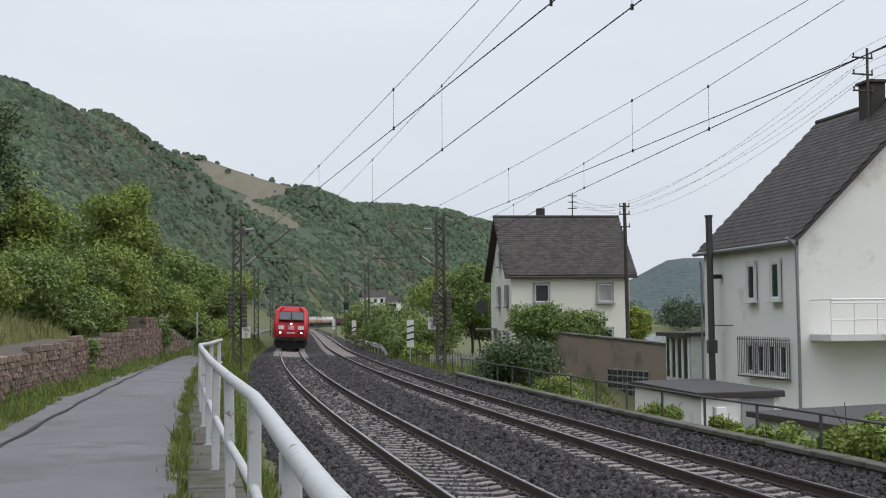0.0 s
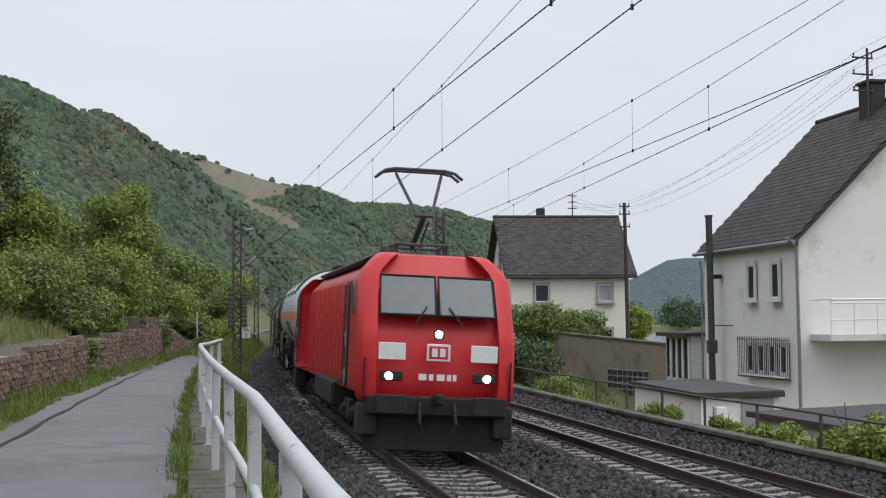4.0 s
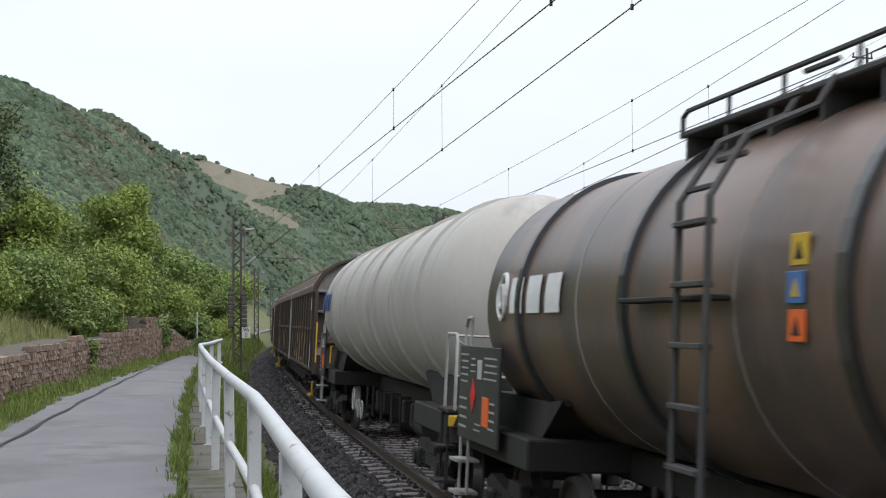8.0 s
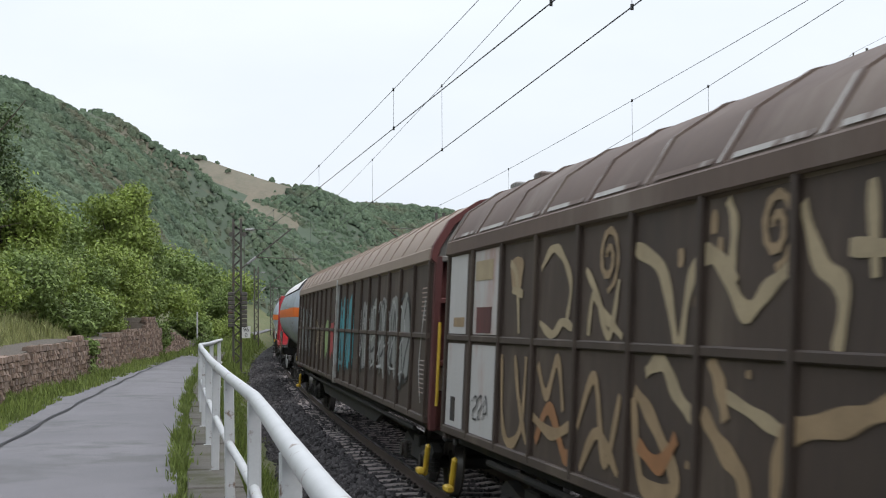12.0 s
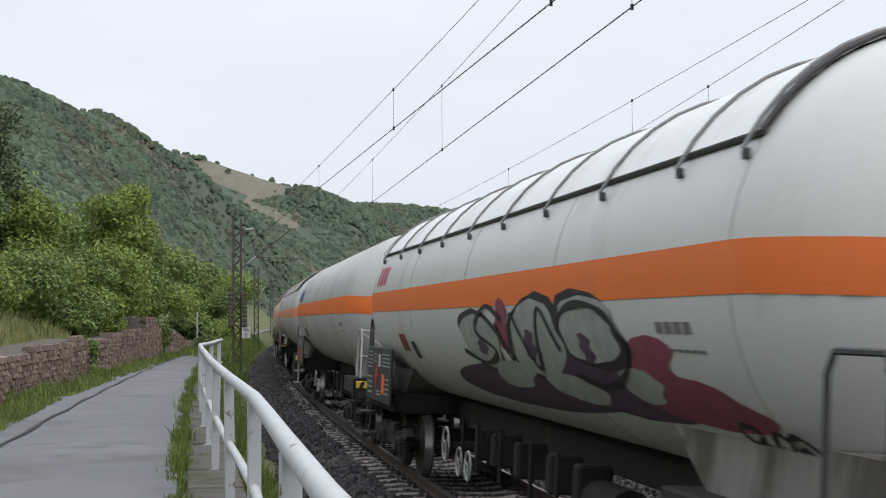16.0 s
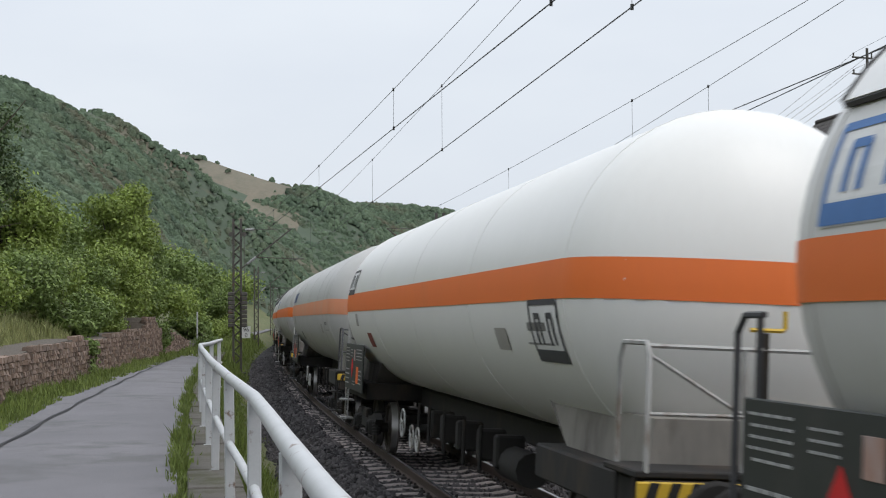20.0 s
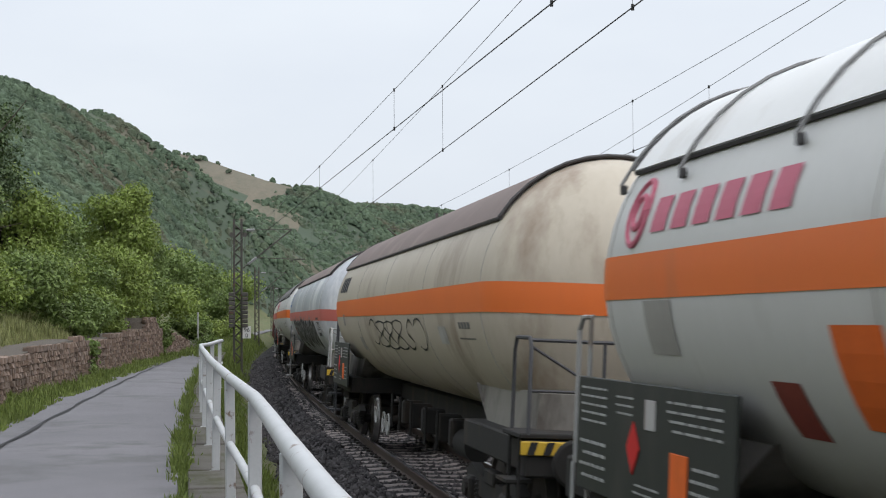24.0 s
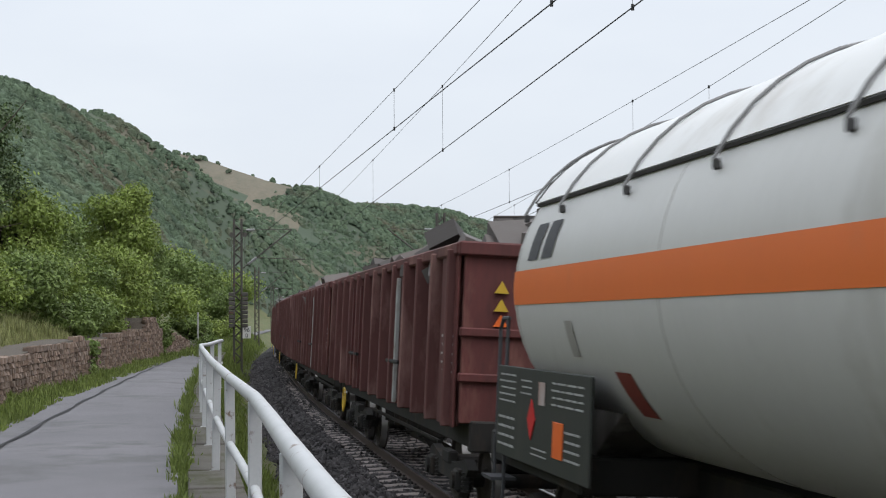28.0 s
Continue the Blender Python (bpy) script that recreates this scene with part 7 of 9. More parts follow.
# ---- overhead wires ----
def wire(name, pts, r, label):
    me = Mesh()
    me.tube(pts, r, 5)
    tagged(part(name, me, M_WIRE), label, "overhead wire", group="overhead wires")


def catenary(near, far, sag_near, sag_low, low, sag_far, droppers):
    """A contact wire, straight from one support to the next, and its messenger, lowest at the fraction low, with droppers."""
    root = thing("overhead_line", "contact wire hung by droppers from a messenger wire", "overhead line", group="overhead lines")
    near, far = Vector(near), Vector(far)
    c = lambda t: near.lerp(far, t)
    def m(t):
        end = sag_far if t > low else sag_near
        q = (t - low) / ((1 - low) if t > low else low)
        return c(t) + Vector((0, 0, sag_low + (end - sag_low) * q * q))
    ts = np.linspace(0, 1, 30)
    part("contact_wire", Mesh().tube([c(t) for t in ts], 0.0075, 5), M_WIRE, root)
    part("messenger_wire", Mesh().tube([m(t) for t in ts], 0.005, 5), M_STRAND, root)
    for y in droppers:
        t = (y - near.y) / (far.y - near.y)
        me = Mesh()
        me.tube([c(t), m(t)], 0.003, 4)
        me.box(c(t), (0.03, 0.03, 0.06))
        me.box(m(t), (0.03, 0.03, 0.05))
        part("dropper", me, M_WIRE, root)


catenary((8.13, -20, 5.50), (-11.05, 71.5, 5.55), 1.75, 0.45, 0.75, 0.6, (13.6, 22.55, 32.7, 45, 57))
catenary((7.45, -20, 5.48), (-7.70, 72.0, 5.52), 1.9, 1.10, 0.7, 1.62, (13.7, 25.24, 36.43, 48, 60))
catenary((10.95, -20, 5.50), (-3.95, 72.0, 5.52), 1.9, 0.85, 0.7, 1.55, (14, 25.73, 36.76, 48, 60))
catenary((8.68, -20, 5.49), (-0.30, 71.5, 5.60), 1.86, 0.53, 0.75, 0.86, (13, 23.06, 33.52, 45, 57))
def span(s0, s1, d0, d1):
    a, b = along(s0, d0, 5.55), along(s1, d1, 5.55)
    catenary(a, b, 1.65, 1.3, 0.5, 1.65, np.linspace(a.y + 8, b.y - 8, 5))
for d in (-0.3, 3.75):
    span(72, 135, d, d + 0.3)
    span(135, 200, d + 0.3, d)
    span(200, 265, d, d + 0.3)


# ---- stone wall by the path ----
def build_stone_wall():
    root = thing("stone_wall", "old red-brown dry stone retaining wall beside the path", "stone wall", kind="structure", m=upright(40, -7.3))
    inv = root.matrix_basis.inverted()
    foot = lambda s: float(np.interp(s, [0, 28, 46, 58, 72, 110], [-8.0, -7.75, -7.0, -6.5, -5.9, -5.6]))
    def top(s):
        return 0.9 + float(np.interp(s, [0, 27, 29.5, 33, 36, 40, 43, 46, 50, 55.5, 56.5, 57.2, 60.8, 61.5, 64, 66, 70, 75, 80, 110], [0.95, 0.85, 0.8, 1.0, 1.05, 1.1, 0.95, 1.1, 1.2, 1.22, 1.1, 1.72, 1.7, 1.3, 1.25, 1.18, 0.9, 0.62, 0.4, 0.3]))
    core = Mesh()
    rows = []
    for s in np.arange(-10, 100, 0.5):
        f, t = foot(s), top(s) - 0.04
        rows.append([inv @ along(s, f - 0.10, 0.5), inv @ along(s, f - 0.16, t), inv @ along(s, f - 1.1, t), inv @ along(s, f - 1.15, 0.5)])
    core.sheet(rows)
    part("wall_core", core, M_WALLCORE, root)
    rng = random.Random(11)
    stones = []
    for k in range(10):
        me = Mesh()
        me.box((0, 0, 0), (0.2, 1, 1), 0.05)
        me.v = [(v[0] + rng.uniform(-0.03, 0.03), v[1] * (1 + rng.uniform(-0.06, 0.06)), v[2] * (1 + rng.uniform(-0.08, 0.08))) for v in me.v]
        stones.append(me)
    datas = [m.data("wall_stone", M_WALLSTONE) for m in stones]
    jm = Mesh()
    count = 0
    z = 0.82
    for row in range(30):
        h = rng.uniform(0.08, 0.15)
        s = 20.0 + rng.random() * 0.3
        while s < 78:
            L = rng.uniform(0.14, 0.48)
            if z + h * 0.6 < top(s + L / 2):
                f = foot(s + L / 2)
                p = along(s + L / 2, f - 0.14 - (z - 0.9) * 0.05, z + h / 2 + rng.uniform(-0.01, 0.01))
                m = inv @ pose(p.x, p.y, p.z, rng.uniform(-3, 3), rng.uniform(-5, 5), turn_at(s) + rng.uniform(-4, 4) + 3) @ Matrix.Diagonal((1, L * 0.96, h * 0.94, 1))
                k = rng.randrange(10)
                if count < 300 and s < 42 and (row % 1 == 0):
                    ob = part("wall_stone", datas[k], None, root)
                    ob.matrix_basis = m
                    count += 1
                else:
                    jm.add([m @ Vector(v) for v in stones[k].v], stones[k].f)
            s += L
        z += h
    tagged(part("wall_stones", jm, M_WALLSTONE_J, root), kind="stuff")


M_WALLSTONE_J = material("red_slate_stone_rest", (0.20, 0.145, 0.112), 0.9, second=(0.09, 0.066, 0.053), scale=4, fine=35, bump=0.5, dist=0.02, island=0.35)
build_stone_wall()


# ---- houses ----
def local(m, p):
    return m @ Vector(p)


def slates(root, o, u, v, lu, lv, su, sv, parts, name="slate", far=False):
    """Rows of overlapping slates on a roof plane: o the lower corner, u along the eave, v up the slope."""
    u, v = Vector(u).normalized(), Vector(v).normalized()
    n = u.cross(v).normalized()
    if n.z < 0:
        n = -n
    base = Matrix((u, v, n)).transposed().to_4x4()
    me = Mesh()
    cut = su * 0.22
    o2 = [(-su / 2 + cut, 0), (su / 2 - cut, 0), (su / 2, cut), (su / 2, sv * 1.25), (-su / 2, sv * 1.25), (-su / 2, cut)]
    me.prism(o2, 0.012, 0.026, 2)
    me.v = [(x, y, z - y * 0.045) for x, y, z in me.v]
    one = me.data(name, M_SLATE)
    jm = Mesh()
    count, rng = 0, random.Random(int(lu * 100))
    for j in range(int(lv / sv)):
        for i in range(int(lu / su) + 1):
            x = (i + (0.5 if j % 2 else 0.0)) * su
            if x + su / 2 > lu + 0.02 or x - su / 2 < -0.02:
                continue
            m = Matrix.Translation(Vector(o) + u * x + v * (j * sv) + n * (0.012 + rng.uniform(0, 0.006))) @ base @ pose(0, 0, 0, 0, 0, rng.uniform(-1.5, 1.5))
            if count < parts:
                ob = part(name, one, None, root)
                ob.matrix_basis = m
                count += 1
            else:
                jm.add([m @ Vector(p) for p in me.v], me.f)
    tagged(part("slate_cover", jm, M_SLATE_J, root), kind="stuff")


def house_window(root, m, w, h, depth=0.12, surround=M_FRAMEGREY, panes=2, curtain=False, sill=True):
    """A recessed window; m places its middle on the wall, local -y outwards."""
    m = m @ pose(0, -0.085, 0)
    # backing sheet: a net curtain, else plain black painted for the unlit room
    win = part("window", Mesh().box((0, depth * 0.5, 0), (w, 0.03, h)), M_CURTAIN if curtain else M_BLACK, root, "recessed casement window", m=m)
    fr = Mesh()
    for x in (-w / 2, w / 2):
        fr.box((x, -0.0, 0), (0.10, 0.10, h + 0.2), 0.01)
    for z in (-h / 2, h / 2):
        fr.box((0, -0.0, z), (w, 0.10, 0.10), 0.01)
    part("surround", fr, surround, win)
    fr = Mesh()
    for i in range(panes + 1):
        x = -w / 2 + 0.05 + (w - 0.1) * i / panes
        fr.box((x, 0.0, 0), (0.06, 0.05, h - 0.1), 0.008)
    for z in (-h / 2 + 0.06, h / 2 - 0.06):
        fr.box((0, 0.0, z), (w - 0.1, 0.05, 0.07), 0.008)
    part("frame", fr, M_WHITE, win)
    part("pane", Mesh().box((0, 0.015, 0), (w - 0.12, 0.008, h - 0.12)), M_GLASS if not curtain else M_GLASS_THIN, win)
    if sill:
        part("sill", Mesh().box((0, -0.09, -h / 2 - 0.07), (w + 0.25, 0.22, 0.06), 0.01), surround, win)
    return win


M_GLASS_THIN = bpy.data.materials.new("thin_glass")
M_GLASS_THIN.use_nodes = True
_b = M_GLASS_THIN.node_tree.nodes["Principled BSDF"]
_b.inputs["Roughness"].default_value, _b.inputs["Transmission Weight"].default_value, _b.inputs["IOR"].default_value = 0.02, 1.0, 1.05


def wall_box(name, root, x0, x1, y0, y1, z0, z1, mat):
    return part(name, Mesh().box(((x0 + x1) / 2, (y0 + y1) / 2, (z0 + z1) / 2), (x1 - x0, y1 - y0, z1 - z0)), mat, root)


def gable_house(name, label, m, W, D, z0, eave, ridge, wall, parts, slate, over=0.35, ridge_along="y"):
    """Walls and pitched roof. Local x across (W), y along the ridge (D)."""
    root = thing(name, label, "house", m=m)
    wall_box("wall", root, 0, 0.3, 0, D, z0, eave, wall)
    wall_box("wall", root, W - 0.3, W, 0, D, z0, eave, wall)
    poly = [(0.3, z0), (W - 0.3, z0), (W - 0.3, eave), (W, eave + 0.02), (W / 2, ridge - 0.12), (0, eave + 0.02), (0.3, eave)]
    for y in (0, D - 0.3):
        part("gable_wall", Mesh().prism(poly, y, y + 0.3, 1), wall, root)
    slope = Vector((W / 2, 0, ridge - eave))
    sl = slope.normalized()
    nrm = Vector((-sl.z, 0, sl.x))
    for sg in (1, -1):
        me = Mesh()
        a = Vector((-over * sl.x, 0, eave - over * sl.z))
        b = Vector((W / 2, 0, ridge))
        q = [a, b, b - Vector((0, 0, 0.16)), a - Vector((0, 0, 0.13))]
        q = [(p.x if sg > 0 else W - p.x, p.z) for p in q]
        me.prism(q, -0.3, D + 0.3, 1)
        part("roof_deck", me, M_DARKWOOD, root)
    lv = slope.length + over
    o = Vector((-over * sl.x, -0.3, eave - over * sl.z + 0.02))
    slates(root, o, (0, 1, 0), (sl.x, 0, sl.z), D + 0.6, lv, slate[0], slate[1], parts)
    part("ridge_cap", Mesh().tube([(W / 2, -0.3, ridge + 0.02), (W / 2, D + 0.3, ridge + 0.02)], 0.10, 8), M_SLATE_J, root)
    me = Mesh()
    e0 = Vector((-over * sl.x - 0.06, 0, eave - over * sl.z - 0.06))
    me.tube([(e0.x, -0.32, e0.z), (e0.x, D + 0.32, e0.z)], 0.075, 8)
    part("gutter", me, M_ZINC, root)
    return root


# the white house beside the line
HA = pose(11.78, 46.0, 0, 0, 0, 10)
ha = gable_house("house", "white rendered house with a steep dark slate roof", HA, 10.0, 8.75, -2.2, 5.18, 10.2, M_RENDER, 300, (0.30, 0.24))
def side_a(y, z):
    return pose(0, y, z, 0, 0, -90)
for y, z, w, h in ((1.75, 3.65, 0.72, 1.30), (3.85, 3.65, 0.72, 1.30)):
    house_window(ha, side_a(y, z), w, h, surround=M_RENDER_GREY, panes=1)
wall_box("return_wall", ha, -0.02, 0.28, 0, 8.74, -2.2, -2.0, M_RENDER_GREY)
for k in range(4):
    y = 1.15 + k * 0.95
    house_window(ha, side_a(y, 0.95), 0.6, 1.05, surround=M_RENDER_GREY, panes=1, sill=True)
grille = Mesh()
for y in np.arange(0.4, 4.9, 0.16):
    grille.tube([(-0.22, y, 0.25), (-0.22, y, 1.72)], 0.014, 5)
for z in (0.3, 1.62):
    grille.tube([(-0.22, 0.35, z), (-0.22, 4.95, z)], 0.018, 5)
part("window_grille", grille, M_IRON, ha, "black iron bars over the windows")
me = Mesh()
me.tube([(-0.5, -0.2, 5.0), (-0.12, -0.1, 4.7), (-0.08, -0.08, 1.6), (-0.08, -0.08, -2.0)], 0.055, 8)
part("downpipe", me, M_ZINC, ha, "grey rain pipe")
me = Mesh()
me.tube([(-0.12, 8.9, 4.6), (-0.1, 8.8, 4.2), (-0.1, 8.8, -0.3)], 0.045, 8)
part("downpipe", me, M_ZINC, ha, "grey rain pipe")
chim = Mesh()
chim.box((4.6, 3.6, 9.95), (0.62, 0.9, 1.8), 0.03)
chim.box((4.6, 3.6, 10.9), (0.78, 1.06, 0.12), 0.02)
part("chimney", chim, M_SLATE_J, ha, "slate-clad chimney stack")
mast = Mesh()
mast.tube([(4.14, 3.0, 9.2), (4.14, 3.0, 12.05)], 0.05, 8)
for z, r in ((11.7, 0.62), (11.1, 0.62), (10.5, 0.62)):
    mast.tube([(4.14 - r, 2.9, z), (4.14 + 0.25, 3.1, z)], 0.035, 6)
    for x in (-0.55, 0.15):
        mast.tube([(4.14 + x, 2.95, z), (4.14 + x, 2.95, z + 0.16)], 0.03, 6)
part("wire_mast", mast, M_MAST, ha, "roof standard with cross arms and insulators")
balc = Mesh()
balc.box((3.85, -0.75, 1.72), (7.0, 1.5, 0.24), 0.02)
part("balcony_slab", balc, M_RENDER_GREY, ha)
br = Mesh()
for z, r in ((2.3, 0.03), (2.84, 0.03), (2.95, 0.045)):
    br.tube([(0.4, -1.48, z), (7.2, -1.48, z)], r, 6)
for x in np.arange(0.4, 6.9, 0.8):
    br.tube([(x, -1.48, 1.8), (x, -1.48, 2.95)], 0.02, 6)
br.tube([(0.4, -1.48, 2.95), (0.4, -0.02, 2.95)], 0.025, 6)
part("balcony_railing", br, M_WHITE, ha, "white pipe balcony railing")
fl = Mesh()
fl.tube([(-0.45, 6.85, -0.3), (-0.50, 6.85, 6.2)], 0.125, 14)
fl.tube([(-0.50, 6.85, 6.2), (-0.50, 6.85, 6.28)], 0.155, 14)
fl.box((-0.45, 6.85, 1.3), (0.34, 0.3, 0.5), 0.02)
fl.tube([(-0.45, 6.85, 2.1), (-0.1, 5.6, 2.1)], 0.02, 6)
part("flue_pipe", fl, M_IRON, ha, "tall dark metal flue pipe", smooth=True)
me = Mesh()
me.box((-0.18, 6.9, 3.95), (0.25, 0.35, 0.16), 0.03)
part("flood_lamp", me, M_BLACK, ha)

# sheds below the house
def shed(name, label, m, W, D, z0, z1, mat, roof_over=0.25, tilt=0.1):
    root = thing(name, label, "shed", m=m)
    for x0, x1, y0, y1 in ((0, W, 0, 0.2), (0, W, D - 0.2, D), (0, 0.2, 0.2, D - 0.2), (W - 0.2, W, 0.2, D - 0.2)):
        wall_box("wall", root, x0, x1, y0, y1, z0, z1, mat)
    me = Mesh()
    me.prism([(-roof_over, z1), (W + roof_over, z1 + tilt), (W + roof_over, z1 + tilt + 0.14), (-roof_over, z1 + 0.14)], -roof_over, D + roof_over, 1)
    part("flat_roof", me, M_FELT, root, "grey felt flat roof")
    me = Mesh()
    me.box((W / 2, -roof_over - 0.03, z1 + 0.08), (W + 2 * roof_over, 0.04, 0.15), 0.01)
    me.box((-roof_over - 0.03, D / 2, z1 + 0.08), (0.04, D + 2 * roof_over, 0.15), 0.01)
    part("fascia", me, M_DARKWOOD, root)
    return root


sh = shed("shed", "white flat-roofed shed with a grey door", pose(7.3, 39.7, 0, 0, 0, 6), 2.3, 7.8, -2.2, 0.12, M_RENDER, 0.12, 0.05)
part("door", Mesh().box((1.65, -0.03, -0.95), (0.95, 0.06, 2.1), 0.01), M_FRAMEGREY, sh, "plain grey door")
part("meter_box", Mesh().box((0.55, -0.08, -0.35), (0.3, 0.14, 0.42), 0.02), M_WHITE, sh)
shed("garage", "low garage with a wide dark felt roof", pose(9.25, 30.5, 0, 0, 0, 11), 4.6, 6.0, -2.2, -0.2, M_RENDER, 0.15, 0.16)
ex = shed("lean_to", "glazed lean-to with a flat roof", pose(9.9, 55.8, 0, 0, 0, 10), 1.6, 3.0, -2.2, 1.65, M_RENDER_GREY, 0.3)
for k in range(4):
    part("glazing_bar", Mesh().box((-0.05, 0.15 + k * 0.72, 0.75), (0.06, 0.1, 1.7), 0.01), M_WHITE, ex)
    part("pane", Mesh().box((-0.02, 0.5 + k * 0.7, 0.75), (0.02, 0.5, 1.6)), M_GLASS, ex)

# brown yard wall with a glass-block window
yw = thing("yard_wall", "brown stained yard wall with a glass block window", "wall", kind="structure", m=pose(5.75, 72.0, 0, 0, 0, -70.8))
me = Mesh()
me.prism([(0, -2.2), (12.7, -2.2), (12.7, 1.2), (0, 1.66)], -0.15, 0.15, 1)
part("wall", me, M_PLINTH, yw)
me = Mesh()
me.prism([(-0.1, 1.67), (12.8, 1.21), (12.8, 1.29), (-0.1, 1.75)], -0.22, 0.22, 1)
part("coping", me, M_CONCRETE_DARK, yw)

win = part("glass_block_window", Mesh().box((8.6, -0.16, -0.7), (4.2, 0.06, 1.5), 0.01), M_CONCRETE, yw, "glass block window in a concrete grid")
block = Mesh().box((0, 0, 0), (0.44, 0.06, 0.25), 0.02).data("glass_block", M_GLASS)
for i in range(8):
    for j in range(5):
        part("glass_block", block, None, win, m=pose(6.78 + i * 0.52, -0.18, -1.3 + j * 0.3))

# the cream house farther along
HB = pose(4.12, 84.0, 0, 0, 0, 6)
def house_b():
    root = thing("house", "cream house with a patterned grey slate roof", "house", m=HB)
    W, D, z0, eave, ridge = 7.25, 8.9, -2.0, 5.25, 8.9
    wall_box("wall", root, 0, W, 0, 0.3, z0, eave, M_CREAM)
    wall_box("wall", root, 0, W, D - 0.3, D, z0, eave, M_CREAM)
    for x in (0, W - 0.3):
        part("gable_wall", Mesh().prism([(0.3, z0), (D - 0.3, z0), (D - 0.3, eave), (D, eave), (D / 2, ridge - 0.15), (0, eave), (0.3, eave)], x, x + 0.3, 0), M_CREAM, root)
    over = 0.4
    sl = Vector((0, D / 2, ridge - eave)).normalized()
    for sg in (1, -1):
        a = (-over * sl.y, eave - over * sl.z)
        q = [a, (D / 2, ridge), (D / 2, ridge - 0.18), (a[0], a[1] - 0.14)]
        q = [(y if sg > 0 else D - y, z) for y, z in q]
        part("roof_deck", Mesh().prism(q, -0.45, W + 0.45, 0), M_DARKWOOD, root)
    slates(root, (-0.45, -over * sl.y, eave - over * sl.z + 0.02), (1, 0, 0), sl, W + 0.9, D / 2 / sl.y + over, 0.32, 0.22, 0)
    part("ridge_cap", Mesh().tube([(-0.45, D / 2, ridge + 0.02), (W + 0.45, D / 2, ridge + 0.02)], 0.1, 8), M_SLATE_J, root)
    part("gutter", Mesh().tube([(-0.45, -0.4, eave - 0.35), (W + 0.45, -0.4, eave - 0.35)], 0.07, 8), M_DARKWOOD, root)
    part("chimney", Mesh().box((2.7, D / 2 + 0.5, ridge + 0.15), (0.5, 0.5, 0.9), 0.03), M_SLATE_J, root)
    front = lambda x, z: pose(x, 0, z)
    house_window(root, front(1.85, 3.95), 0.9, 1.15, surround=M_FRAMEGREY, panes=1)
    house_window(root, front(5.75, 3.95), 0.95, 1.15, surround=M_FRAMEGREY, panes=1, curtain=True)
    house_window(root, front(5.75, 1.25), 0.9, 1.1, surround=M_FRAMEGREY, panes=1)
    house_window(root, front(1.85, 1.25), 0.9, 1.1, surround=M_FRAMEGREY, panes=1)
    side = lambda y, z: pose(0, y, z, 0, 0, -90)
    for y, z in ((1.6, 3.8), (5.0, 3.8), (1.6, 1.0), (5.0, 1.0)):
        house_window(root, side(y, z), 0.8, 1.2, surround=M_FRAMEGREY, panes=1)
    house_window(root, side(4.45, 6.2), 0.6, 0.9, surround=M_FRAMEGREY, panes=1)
    me = Mesh()
    me.box((-0.6, 7.2, 1.75), (1.2, 1.7, 0.15), 0.02)
    part("balcony_slab", me, M_CONCRETE, root)
    me = Mesh()
    me.disc((-0.9, 6.9, 3.2), (0.6, 1, 0), 0.45, 0.06, 16)
    part("satellite_dish", me, M_IRON, root)
    st = Mesh()
    st.tube([(4.65, D / 2 - 0.2, ridge - 0.2), (4.65, D / 2 - 0.2, ridge + 1.55)], 0.04, 6)
    for z in (0.55, 0.95, 1.35):
        st.tube([(4.35, D / 2 - 0.2, ridge + z), (4.95, D / 2 - 0.2, ridge + z)], 0.03, 5)
    part("wire_mast", st, M_MAST, root, "roof standard with cross arms")
    return root


house_b()

# telegraph pole beside the cream house
tp = thing("telegraph_pole", "dark wooden telegraph pole with cross arms", "telegraph pole", m=pose(10.9, 82.0, -1.8, 0, -0.8, 0))
part("pole", Mesh().tube([(0, 0, 0), (0, 0, 11.0)], 0.14, 10, True, 0.10), M_DARKWOOD, tp, smooth=True)
for z in (10.8, 10.35, 9.6):
    part("cross_arm", Mesh().box((0, 0, z), (0.62, 0.07, 0.07), 0.01), M_DARKWOOD, tp)
me = Mesh()
for z in (10.8, 10.35, 9.6):
    for x in (-0.27, 0.27):
        me.tube([(x, 0, z + 0.03), (x, 0, z + 0.2)], 0.04, 6)
part("insulator", me, M_INSUL, tp)


def service_wires():
    for i, (z, x) in enumerate(((11.86, -0.55), (11.86, 0.15), (11.26, -0.55), (11.26, 0.15), (10.66, -0.55))):
        p = HA @ Vector((4.14 + x, 2.95, z))
        q = Vector((10.9 + (-0.27 if i % 2 else 0.27), 82.0, 9.2 - 0.35 * (i // 2)))
        pts = [p.lerp(q, t) - Vector((0, 0, 1.1 * 4 * t * (1 - t) * 0.6)) for t in np.linspace(0, 1, 14)]
        wire("service_wire", pts, 0.006, "thin house service wire")
        r = p + (p - q) * 0.6
        pts = [p.lerp(r, t) - Vector((0, 0, 1.5 * t * (1 - t))) for t in np.linspace(0, 1, 8)]
        wire("service_wire", pts, 0.006, "thin house service wire")
        q2 = HB @ Vector((4.65, 4.2, 9.6 + 0.3 * (i % 3)))
        pts = [q.lerp(q2, t) - Vector((0, 0, 0.8 * t * (1 - t))) for t in np.linspace(0, 1, 8)]
        wire("service_wire", pts, 0.006, "thin house service wire")


service_wires()
marker_board(84, 6.9, -0.5, 3, 1.65, 0.42, 1.25)
marker_board(134, 6.0, -0.4, 2, 1.5, 0.42, 1.3)
marker_board(196, 5.4, -0.4, 1, 1.5, 0.45, 1.5)


